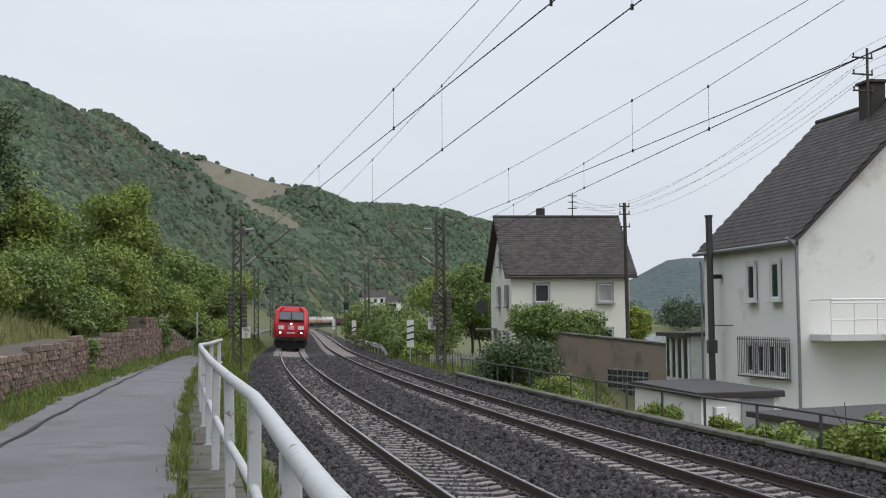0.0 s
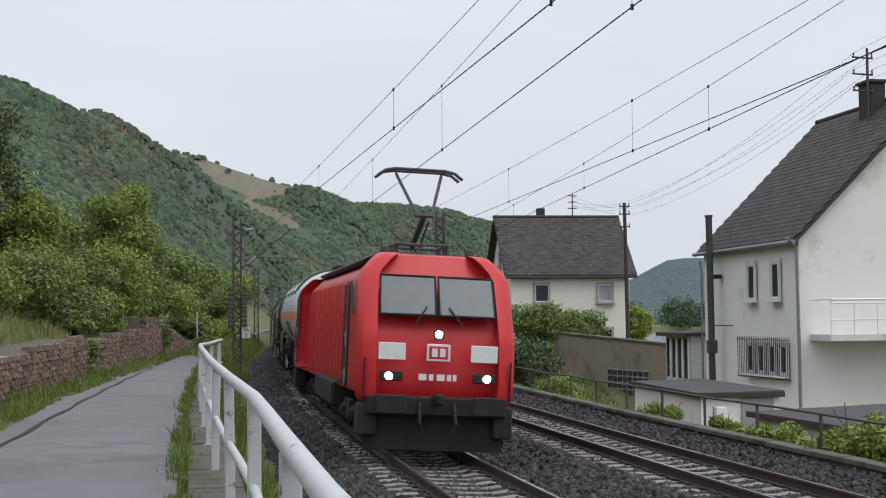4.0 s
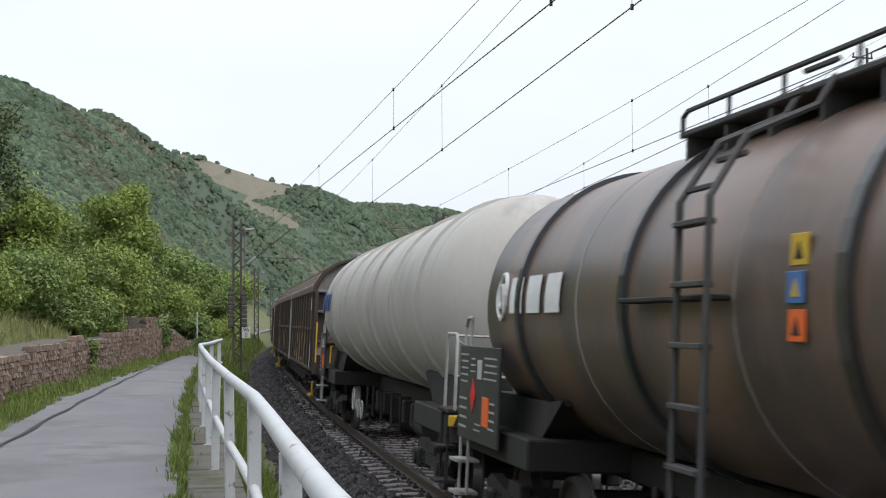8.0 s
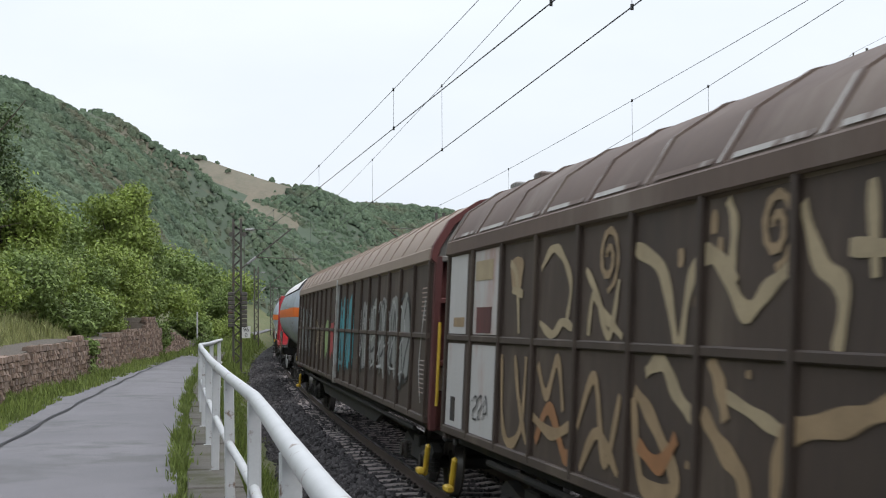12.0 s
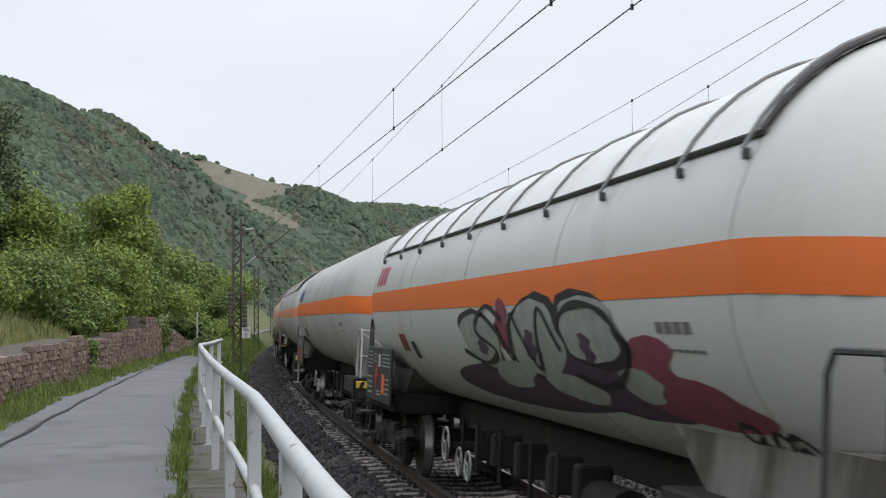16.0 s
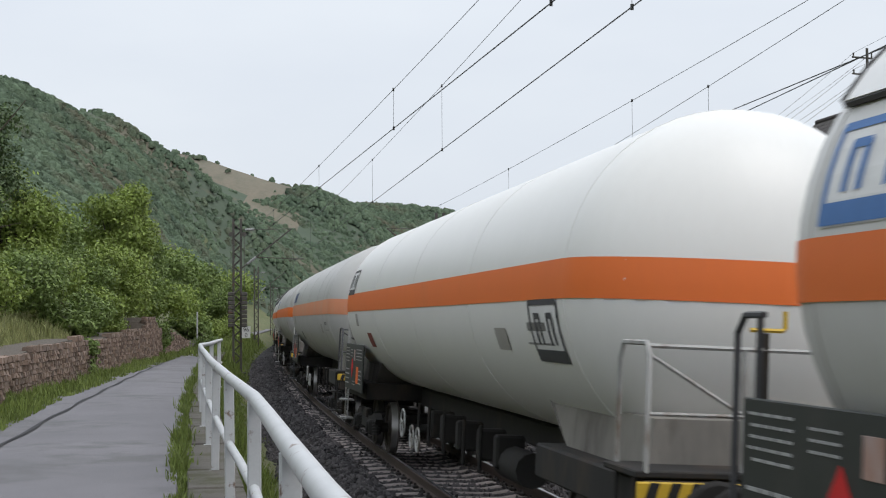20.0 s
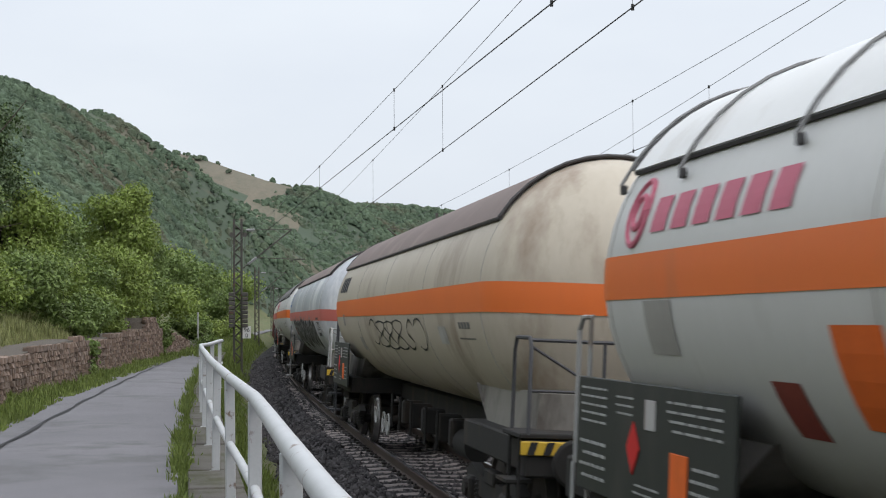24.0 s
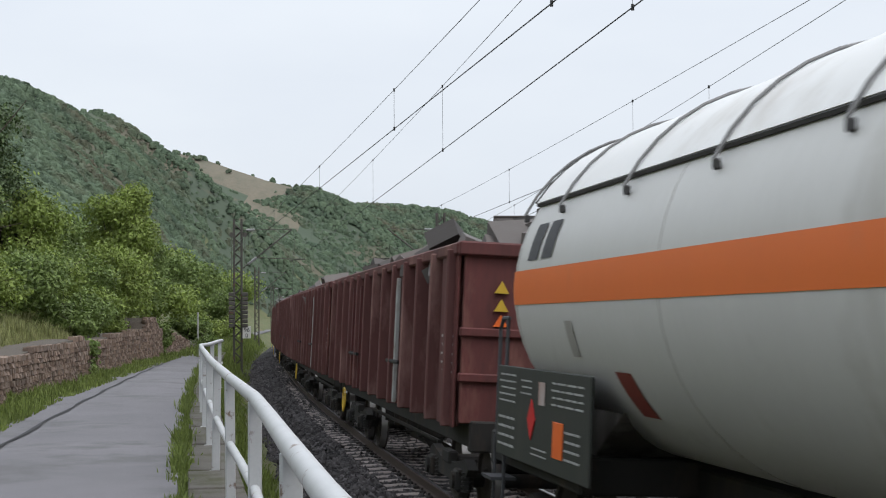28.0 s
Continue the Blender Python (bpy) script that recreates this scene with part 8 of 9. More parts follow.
# ---- plants ----
def leaf_cloud(blobs, count, size, rng, droop=0.0):
    """Leaf quads scattered in the outer part of rough blobs (x, y, z, rx, ry, rz)."""
    blobs = np.array(blobs, float)
    vol = (blobs[:, 3] * blobs[:, 4] * blobs[:, 5]) ** (2 / 3)
    pick = rng.choice(len(blobs), count, p=vol / vol.sum())
    b = blobs[pick]
    d = rng.normal(size=(count, 3))
    d /= np.linalg.norm(d, axis=1)[:, None]
    r = rng.random(count) ** 0.45 * (0.86 + 0.28 * rng.random(count))
    lump = 1 + 0.16 * np.sin(5 * d[:, 0] + 2 * pick) * np.cos(4 * d[:, 1] + pick) + 0.12 * np.sin(7 * d[:, 2] + 3 * pick)
    p = b[:, :3] + d * b[:, 3:] * (r * lump)[:, None]
    n = d + 0.9 * rng.normal(size=(count, 3)) + np.array([0, 0, 0.5])
    n /= np.linalg.norm(n, axis=1)[:, None]
    a = np.cross(n, rng.normal(size=(count, 3)))
    a /= np.linalg.norm(a, axis=1)[:, None]
    c = np.cross(n, a)
    s = size * rng.uniform(0.6, 1.35, count)[:, None]
    v = np.stack([p - a * s, p + c * s * 0.55, p + a * s, p - c * s * 0.55], 1)
    f = np.arange(count * 4).reshape(-1, 4)
    return v.reshape(-1, 3), f


def plant(name, label, category, x, y, z, blobs, leaves, size, mat, seed, trunk=None, group=""):
    """A tree or shrub: tapered trunk, limbs, a crown of separate leaves."""
    rng = np.random.default_rng(seed)
    root = thing(name, label, category, group=group, m=pose(x, y, z))
    v, f = leaf_cloud(blobs, leaves, size, rng)
    part("crown", soup("crown", v, f, mat), None, root)
    me = Mesh()
    r0 = trunk or 0.06
    tops = [Vector(b[:3]) for b in blobs]
    c = sum(tops, Vector()) / len(tops)
    fork = Vector((c.x * 0.3, c.y * 0.3, c.z * 0.45))
    me.tube([(0, 0, -0.3), fork * 0.5 + Vector((0.05, 0, 0)), fork], r0, 8, True, r0 * 0.7)
    for t in tops:
        mid = fork.lerp(t, 0.5) + Vector(rng.normal(size=3)) * 0.1
        me.tube([fork, mid, t], r0 * 0.55, 6, True, r0 * 0.15)
        for k in range(3):
            e = t + Vector(rng.normal(size=3)) * min(0.5, 0.7 * blobs[0][3])
            me.tube([mid, mid.lerp(e, 0.6), e], r0 * 0.25, 5, True, 0.008)
    part("trunk", me, M_BARK, root, smooth=True)
    return root


def blob_crown(rng, n, cx, cy, cz, w, h, size):
    out = []
    for k in range(n):
        a = rng.uniform(0, 2 * math.pi)
        q = rng.random() ** 0.5
        out.append((cx + w * q * math.cos(a), cy + w * q * math.sin(a), cz + h * rng.uniform(-1, 1) * (1 - 0.5 * q), size * rng.uniform(0.7, 1.2), size * rng.uniform(0.7, 1.2), size * rng.uniform(0.6, 1.0)))
    return out


def s_place(s, d):
    p = along(s, d)
    return p.x, p.y, float(land_height(np.array([p.x]), np.array([p.y]))[0])


def hedge_left():
    # s, d, crown middle height, spread, half height, blob size, leaves, material, leaf size
    rows = [(52, -12.6, 5.2, 1.2, 3.0, 1.1, 17000, M_LEAF_D, 0.075), (47, -12.6, 2.9, 1.5, 1.9, 1.2, 15000, M_LEAF_B, 0.075), (41, -10.6, 1.3, 1.3, 0.8, 0.9, 10000, M_LEAF_A, 0.06), (45, -10.2, 1.4, 1.4, 0.9, 0.9, 12000, M_LEAF_B, 0.065), (49, -9.7, 1.5, 1.5, 1.0, 0.95, 13000, M_LEAF_A, 0.07), (53, -9.4, 1.6, 1.5, 1.1, 1.0, 13000, M_LEAF_B, 0.07), (52, -11.4, 2.9, 1.5, 1.4, 1.15, 14000, M_LEAF_A, 0.08), (57, -11.4, 3.1, 1.5, 1.6, 1.2, 14000, M_LEAF_B, 0.08)]
    rows += [(56, -8.3, 1.9, 1.3, 1.5, 0.95, 18000, M_LEAF_A, 0.07), (46.5, -8.3, 0.75, 1.0, 0.6, 0.6, 9000, M_LEAF_B, 0.06), (50.5, -8.0, 0.8, 1.1, 0.8, 0.65, 11000, M_LEAF_A, 0.06), (41.5, -7.5, 0.6, 0.3, 0.7, 0.35, 5000, M_LEAF_B, 0.055), (63.2, -6.5, 0.9, 0.25, 0.9, 0.35, 4000, M_LEAF_B, 0.055), (59, -7.85, 3.75, 0.95, 3.2, 0.95, 30000, M_LEAF_A, 0.075), (34, -9.9, 3.9, 0.9, 1.9, 0.75, 20000, M_LEAF_D, 0.06), (64, -8.3, 3.0, 1.0, 1.9, 0.9, 14000, M_LEAF_B, 0.08), (60, -14.5, 4.2, 2.0, 2.0, 1.5, 12000, M_LEAF_A, 0.10), (68, -11.5, 2.8, 1.8, 1.8, 1.3, 11000, M_LEAF_B, 0.10)]
    rows += [(74, -8.8, 2.9, 1.6, 1.8, 1.1, 12000, M_LEAF_B, 0.10), (84, -8.2, 1.8, 1.8, 1.3, 1.2, 9000, M_LEAF_A, 0.11), (95, -9, 2.6, 2.2, 1.8, 1.5, 9000, M_LEAF_B, 0.12), (108, -11, 3.4, 3.0, 2.2, 1.8, 9000, M_LEAF_A, 0.14), (88, -6.6, 1.0, 1.2, 0.7, 0.7, 7000, M_LEAF_B, 0.09), (97, -6.3, 1.2, 1.4, 0.9, 0.8, 7000, M_LEAF_A, 0.10), (107, -6.6, 1.6, 1.6, 1.2, 1.0, 8000, M_LEAF_B, 0.11), (118, -6.4, 1.7, 1.8, 1.3, 1.1, 8000, M_LEAF_A, 0.12)]
    rows += [(135, -6.8, 2.4, 2.2, 1.8, 1.3, 8000, M_LEAF_B, 0.14), (155, -8, 3.2, 3.0, 2.4, 1.8, 8000, M_LEAF_A, 0.17), (128, -9, 3.0, 3.0, 2.0, 1.8, 8000, M_LEAF_B, 0.15), (74, -4.6, 0.35, 0.6, 0.35, 0.45, 5000, M_LEAF_B, 0.06)]
    for k, (s, d, cz, w, h, size, n, mat, ls) in enumerate(rows):
        x, y, z = s_place(s, d)
        rng = random.Random(k + 5)
        tree = cz > 2.7
        plant("tree" if tree else "bush", "leafy %s on the bank above the stone wall" % ("green tree" if tree else "fresh green bush"), "tree" if tree else "bush", x, y, z, blob_crown(rng, 12, 0, 0, cz, w, h, size), n, ls, mat, k, 0.13 if tree else 0.05, "bank trees" if tree else "bank bushes")


hedge_left()


def garden_plants():
    # s, d, crown middle, spread, half height, blob, leaves, mat, leaf, kind
    rows = [
        (73, 13.2, 2.3, 2.1, 1.2, 1.0, 26000, M_LEAF_B, 0.085, "tree", "rounded green garden tree before the cream house"),
        (62, 9.4, 0.9, 1.4, 1.2, 0.95, 17000, M_LEAF_D, 0.07, "bush", "dark green bush by the parapet"),
        (54, 8.9, 0.7, 1.3, 1.1, 0.9, 16000, M_LEAF_A, 0.07, "bush", "green bush by the parapet"),
        (92, 8.6, 1.2, 1.8, 1.2, 1.2, 9000, M_LEAF_B, 0.11, "bush", "green bush beside the line"),
        (100, 9.0, 1.8, 2.2, 1.6, 1.4, 9000, M_LEAF_B, 0.12, "bush", "green bush beside the line"),
        (110, 8.4, 1.5, 2.2, 1.4, 1.3, 9000, M_LEAF_B, 0.12, "bush", "green bush beside the line"),
        (122, 8.6, 2.0, 2.6, 1.7, 1.5, 9000, M_LEAF_B, 0.13, "bush", "green bush beside the line"),
        (140, 9.0, 1.8, 3.0, 1.6, 1.5, 9000, M_LEAF_B, 0.15, "bush", "green bush beside the line")]
    rows += [
        (165, 9.5, 2.5, 3.5, 2.2, 2.0, 9000, M_LEAF_B, 0.17, "bush", "green bush beside the line"),
        (104, 13.5, 4.6, 2.4, 2.4, 1.6, 12000, M_LEAF_B, 0.13, "tree", "broad green tree behind the mast"),
        (125, 17, 4.4, 2.8, 2.6, 1.8, 10000, M_LEAF_B, 0.15, "tree", "broad green tree behind the line"),
        (104, 26.3, 3.6, 0.7, 1.5, 0.7, 9000, M_LEAF_Y, 0.10, "tree", "yellow flowering tree behind the house"),
        (17.6, 7.5, 2.1, 0.6, 0.5, 0.35, 7000, M_LEAF_B, 0.045, "bush", "leafy weeds over the parapet"),
        (20.8, 7.6, 2.0, 0.6, 0.45, 0.35, 7000, M_LEAF_A, 0.045, "bush", "leafy weeds over the parapet"),
        (23.8, 7.6, 2.0, 0.85, 0.45, 0.36, 10000, M_LEAF_A, 0.055, "bush", "leafy weeds over the parapet"),
        (30.2, 7.5, 1.8, 0.5, 0.28, 0.22, 4500, M_LEAF_A, 0.05, "bush", "leafy weeds over the parapet")]
    rows += [
        (27.0, 7.4, 1.8, 0.65, 0.32, 0.26, 6000, M_LEAF_A, 0.05, "bush", "leafy weeds over the parapet"),
        (34.5, 7.2, 1.8, 0.5, 0.2, 0.25, 4000, M_LEAF_A, 0.05, "bush", "low green weeds behind the parapet"),
        (43, 7.6, 1.0, 0.7, 0.4, 0.4, 5000, M_LEAF_B, 0.05, "bush", "dark potted garden bush"),
        (88, 7.9, 0.7, 1.0, 0.6, 0.7, 6000, M_LEAF_A, 0.08, "bush", "low green bush beside the line"),
        (150, 15, 5.0, 3.5, 2.8, 2.0, 9000, M_LEAF_A, 0.17, "tree", "broad green tree behind the line"),
        (96, 20, 5.4, 2.2, 2.4, 1.5, 11000, M_LEAF_A, 0.12, "tree", "fresh green tree beside the cream house")]
    for k, (s, d, cz, w, h, size, n, mat, ls, kind, label) in enumerate(rows):
        x, y, z = s_place(s, d)
        rng = random.Random(k + 50)
        plant(kind, label, kind, x, y, z, blob_crown(rng, 11, 0, 0, cz, w, h, size), n, ls, mat, 60 + k, 0.12 if kind == "tree" else 0.05, "garden " + ("trees" if kind == "tree" else "bushes"))


garden_plants()


def grass_stuff():
    rng = np.random.default_rng(3)
    def blades(name, label, s, d, z, h, mat, wide=0.012):
        n = len(s)
        th = np.interp(s, TS, TH)
        x = np.interp(s, TS, TX) + d * np.cos(th)
        y = np.interp(s, TS, TY) - d * np.sin(th)
        a = rng.uniform(0, 2 * math.pi, n)
        tuft = np.sin(s * 1.9 + 2 * d) + np.sin(s * 0.73 - 3 * d + 1) + np.sin(s * 4.3 + d * 5)
        hh = h * rng.uniform(0.5, 1.3, n) * np.clip(0.85 + 0.4 * tuft, 0.25, 1.9)
        lean = rng.uniform(0, 0.5, n) * hh
        b = rng.uniform(0, 2 * math.pi, n)
        p = np.stack([x, y, z], 1)
        w = np.stack([np.cos(a), np.sin(a), 0 * a], 1) * (wide * rng.uniform(0.6, 1.5, n))[:, None]
        tip = p + np.stack([np.cos(b) * lean, np.sin(b) * lean, hh], 1)
        mid = p + np.stack([np.cos(b) * lean * 0.3, np.sin(b) * lean * 0.3, hh * 0.55], 1)
        v = np.stack([p - w, p + w, mid + w * 0.8, mid - w * 0.8, tip + w * 0.1, tip - w * 0.1], 1).reshape(-1, 3)
        k = np.arange(n)[:, None] * 6
        f = np.concatenate([k + np.array([[0, 1, 2, 3]]), k + np.array([[3, 2, 4, 5]])], 0)
        ob = new(name, soup(name, v, f, mat))
        tagged(ob, label, "grass", kind="stuff")
    def zs(s, d):
        th = np.interp(s, TS, TH)
        return land_height(np.interp(s, TS, TX) + d * np.cos(th), np.interp(s, TS, TY) - d * np.sin(th))
    n = 9000
    s = 8 + 50 * rng.random(n) ** 1.6
    d = rng.normal(-4.3, 0.06, n)
    blades("kerb_grass", "strip of fresh grass between path and kerb", s, d, np.full(n, 0.84), 0.13, M_GRASS, 0.012)
    n = 30000
    s = 6 + 62 * rng.random(n) ** 1.4
    d = -3.75 + 1.35 * rng.random(n) ** 1.3
    blades("embankment_grass", "patchy grass on the embankment below the railing", s, d, zs(s, d) - 0.02, 0.15, M_GRASS, 0.016)
    n = 16000
    s = rng.uniform(60, 150, n)
    d = rng.uniform(-5.6, -2.6, n)
    blades("far_embankment_grass", "rough grass beside the far tracks", s, d, zs(s, d) - 0.02, 0.26, M_GRASS, 0.03)
    n = 22000
    s = 16 + 60 * rng.random(n) ** 1.3
    d = np.interp(s, [0, 28, 46, 58, 72], [-7.9, -7.65, -6.9, -6.4, -5.8]) + rng.random(n) ** 1.5 * 0.95
    blades("verge_grass", "grassy verge below the stone wall", s, d, np.full(n, 0.86), 0.14, M_GRASS, 0.014)
    n = 40000
    s = 22 + 50 * rng.random(n) ** 1.2
    d = rng.uniform(-13, -8.2, n)
    blades("bank_grass", "long grass on the bank above the wall", s, d, zs(s, d) - 0.02, 0.3, M_GRASS_DRY, 0.016)
    n = 30000
    s = rng.uniform(60, 130, n)
    d = 6.6 + rng.random(n) * 7
    blades("garden_grass", "rough grass beside the line", s, d, zs(s, d) - 0.02, 0.28, M_GRASS, 0.022)
    n = 2500
    s = rng.uniform(16, 40, n)
    d = rng.uniform(6.75, 8.6, n)
    blades("weeds", "weeds growing behind the parapet", s, d, zs(s, d) - 0.02, 0.5, M_GRASS, 0.02)


grass_stuff()


def hill_woods():
    """The wooded valley side: crowns of many small leaf clumps, with clearings and darker gullies."""
    rng = np.random.default_rng(8)
    N = 120000
    y = 60 + 1640 * rng.random(N) ** 0.9
    x = y * rng.uniform(-0.345, 0.16, N)
    f = foot_distance(x, y)
    bare = vineyard(x, y) & (rng.random(N) > 0.02)
    ok = ((f > 4) | (spur(x, y) > 1)) & (f < np.interp(y, [0, 600, 1000], [125, 125, 250])) & ~bare
    gap = np.sin(x * 0.05 + 0.02 * y) * np.sin(y * 0.03 - 0.013 * x) + 0.5 * np.sin(x * 0.11 + y * 0.08)
    ok &= (gap < 0.8) | (rng.random(N) < 0.35)
    ok &= rng.random(N) < np.interp(y, [60, 300, 700, 1600], [0.9, 1.0, 0.75, 0.5])
    x, y = x[ok][:33000], y[ok][:33000]
    # a clump of trees on the skyline above the vineyard
    tx = rng.uniform(-196, -176, 16)
    x, y = np.append(x, tx), np.append(y, 1005 + rng.uniform(-6, 6, 16))
    n = len(x)
    z = land_height(x, y)
    size = (0.75 + 1.5 * rng.random(n) ** 2.0) * np.interp(y, [60, 300, 700, 1500], [0.6, 0.85, 1.1, 1.7])
    # a lumpy half dome: tip, then rings of 6, 8 and 8 points
    dome = [(0.0, 0.0, 1.0)]
    for count, up, turn in ((6, 0.72, 0.0), (8, 0.2, 0.3), (8, -0.45, 0.0)):
        dome += [(math.sqrt(1 - up * up) * math.cos(2 * math.pi * k / count + turn), math.sqrt(1 - up * up) * math.sin(2 * math.pi * k / count + turn), up) for k in range(count)]
    tri = [(0, 1 + k, 1 + (k + 1) % 6) for k in range(6)]
    for k in range(8):
        a0, a1 = 7 + k, 7 + (k + 1) % 8
        tri += [(1 + (k * 6) // 8, a0, a1), (a0, 15 + k, 15 + (k + 1) % 8), (a0, 15 + (k + 1) % 8, a1)]
        if (k * 6) // 8 != ((k + 1) * 6) // 8:
            tri.append((1 + (k * 6) // 8, a1, 1 + (((k + 1) * 6) // 8) % 6))
    dome, tri = np.array(dome), np.array(tri)
    lump = 1 + 0.17 * rng.normal(size=(n, len(dome))).clip(-1.6, 1.6)
    spin = rng.uniform(0, 6.28, n)
    c, q = np.cos(spin)[:, None], np.sin(spin)[:, None]
    v = dome[None] * (lump * size[:, None])[:, :, None]
    v = np.stack([v[:, :, 0] * c - v[:, :, 1] * q, v[:, :, 0] * q + v[:, :, 1] * c, v[:, :, 2] * 1.05], 2)
    v = (v + np.stack([x, y, z + size * 0.1], 1)[:, None, :]).reshape(-1, 3)
    faces = (tri[None] + (np.arange(n) * len(dome))[:, None, None]).reshape(-1, 3)
    ob = new("hillside_woods", soup("hillside_woods", v, faces, M_WOOD, True))
    tagged(ob, "dense green woods covering the steep hillside", "woods", kind="stuff")


hill_woods()


def bank_woods():
    rng = np.random.default_rng(21)
    blobs = []
    for k in range(56):
        y = rng.uniform(800, 900)
        x = rng.uniform(95, 330)
        r = rng.uniform(4, 8)
        blobs.append((x, y, -3 + r * 0.9, r, r, r * 1.1))
        blobs.append((x + rng.uniform(-4, 4), y, -3 + r * 1.7, r * 0.6, r * 0.6, r * 0.7))
    v, f = leaf_cloud(blobs, 30000, 0.75, rng)
    ob = new("river_bank_woods", soup("river_bank_woods", v, f, M_WOOD))
    tagged(ob, "leafy woods along the far river bank", "woods", kind="stuff")


bank_woods()


def guard_rail():
    root = thing("guard_rail", "grey steel crash barrier beside the far track", "guard rail", m=upright(100, 6.4))
    inv = root.matrix_basis.inverted()
    me = Mesh()
    rows = []
    for s in np.arange(100, 170, 2.0):
        rows.append([inv @ along(s, 6.4, 0.3), inv @ along(s, 6.34, 0.42), inv @ along(s, 6.4, 0.5), inv @ along(s, 6.34, 0.6), inv @ along(s, 6.4, 0.68)])
    rows.insert(0, [inv @ along(98.2, 6.7, z) for z in (-0.3, -0.2, -0.1, 0.0, 0.1)])
    me.sheet(rows)
    part("beam", me, T_STEEL, root)
    post = Mesh().box((0, 0, 0), (0.08, 0.08, 1.0), 0.01).data("post", T_STEEL)
    for k in range(18):
        p = along(101 + 4 * k, 6.5, 0.1)
        part("post", post, None, root, m=inv @ pose(p.x, p.y, p.z, 0, 0, turn_at(101)))


guard_rail()


def village_house(x, y, z, w, d, h, rise, spin, wall):
    root = thing("village_house", "small white house with a dark roof among the trees", "house", group="village houses", m=pose(x, y, z, 0, 0, spin))
    for a, b, c, e in ((0, w, 0, 0.3), (0, w, d - 0.3, d), (0, 0.3, 0.3, d - 0.3), (w - 0.3, w, 0.3, d - 0.3)):
        wall_box("wall", root, a, b, c, e, -3, h, wall)
    part("roof", Mesh().prism([(-0.4, h - 0.2), (d / 2, h + rise), (d + 0.4, h - 0.2)], -0.4, w + 0.4, 0), M_SLATE_J, root)
    for k in range(3):
        part("window", Mesh().box((w * (0.22 + 0.28 * k), -0.02, h - 1.4), (0.9, 0.08, 1.2), 0.02), M_GLASS, root)
    part("chimney", Mesh().box((w * 0.7, d / 2, h + rise), (0.6, 0.6, 1.2), 0.03), M_SLATE_J, root)


village_house(-24.0, 420, 0.6, 7.0, 8, 9.0, 2.0, 12, M_RENDER)
village_house(-16.8, 405, 0.4, 3.4, 6, 7.5, 1.8, -14, M_RENDER)


def picket_fence():
    root = thing("picket_fence", "weathered grey picket fence by the garden", "fence", m=pose(-0.8, 79.5, -0.55, 0, 0, 4))
    pale = Mesh().prism([(-0.04, 0), (0.04, 0), (0.04, 0.95), (0, 1.05), (-0.04, 0.95)], -0.012, 0.012, 1).data("pale", M_FRAMEGREY)
    for k in range(30):
        part("pale", pale, None, root, m=pose(0.17 * k, 0, random.uniform(-0.02, 0.02), 0, random.uniform(-2, 2), 0))
    for z in (0.3, 0.75):
        part("rail", Mesh().box((2.5, 0.03, z), (5.1, 0.03, 0.07)), M_FRAMEGREY, root)


picket_fence()
sub_sign = thing("line_signal", "dark line-side signal head on a post", "signal", m=upright(165, 6.2, -0.4))
part("post", Mesh().tube([(0, 0, 0), (0, 0, 4.2)], 0.07, 8), T_STEEL, sub_sign)
part("signal_head", Mesh().box((0, 0, 4.5), (0.6, 0.2, 0.9), 0.08), M_BLACK, sub_sign)
lamp_post = thing("lamp_post", "slender grey post beside the path", "post", m=upright(80, -5.55, 0.85))
part("post", Mesh().tube([(0, 0, 0), (0, 0, 2.1)], 0.045, 8), T_STEEL, lamp_post)
# ---- train: paints of the tanks and the order of the vehicles ----
P_GREY_LPG = paint("light_grey_tank", (0.46, 0.475, 0.48), (0.38, 0.395, 0.40), (0.30, 0.31, 0.31))
P_BLACK = paint("black_tank", (0.024, 0.025, 0.028), (0.015, 0.0155, 0.017), (0.045, 0.038, 0.032), 0.3)
P_DARK = paint("grimy_dark_tank", (0.062, 0.056, 0.053), (0.034, 0.031, 0.03), (0.095, 0.078, 0.068), 0.42)
P_BROWN = paint("rust_brown_tank", (0.10, 0.075, 0.063), (0.036, 0.033, 0.033), (0.18, 0.108, 0.075), 0.36, amount=0.95, spot_scale=0.5, edge=(0.44, 0.64))
P_PALE = paint("pale_grey_ribbed_tank", (0.40, 0.38, 0.35), (0.30, 0.285, 0.265), (0.24, 0.22, 0.20), 0.5)
P_BLUEGREY = paint("blue_grey_tank", (0.33, 0.37, 0.41), (0.28, 0.315, 0.35), (0.24, 0.26, 0.28), 0.4)
P_WHITE = paint("white_tank", (0.55, 0.545, 0.525), (0.46, 0.455, 0.435), (0.33, 0.315, 0.28), 0.42, edge=(0.56, 0.75))
P_OFFWHITE = paint("greyed_white_tank", (0.42, 0.415, 0.40), (0.34, 0.335, 0.32), (0.25, 0.24, 0.215), 0.42, edge=(0.54, 0.75))
P_CLEAN = paint("clean_white_tank", (0.68, 0.675, 0.65), (0.62, 0.615, 0.59), None, 0.38)
P_GREYWHITE = paint("dusty_grey_tank", (0.43, 0.425, 0.41), (0.34, 0.335, 0.325), (0.28, 0.26, 0.24), 0.5)
P_RUSTY = paint("rust_washed_cream_tank", (0.62, 0.52, 0.365), (0.52, 0.39, 0.24), (0.42, 0.24, 0.13), 0.5, amount=0.85, spot_scale=0.9, edge=(0.5, 0.68), stretch=(1, 2.5, 0.3))
P_BEIGE = paint("beige_stained_tank", (0.48, 0.43, 0.35), (0.36, 0.30, 0.23), (0.25, 0.19, 0.14), 0.5)
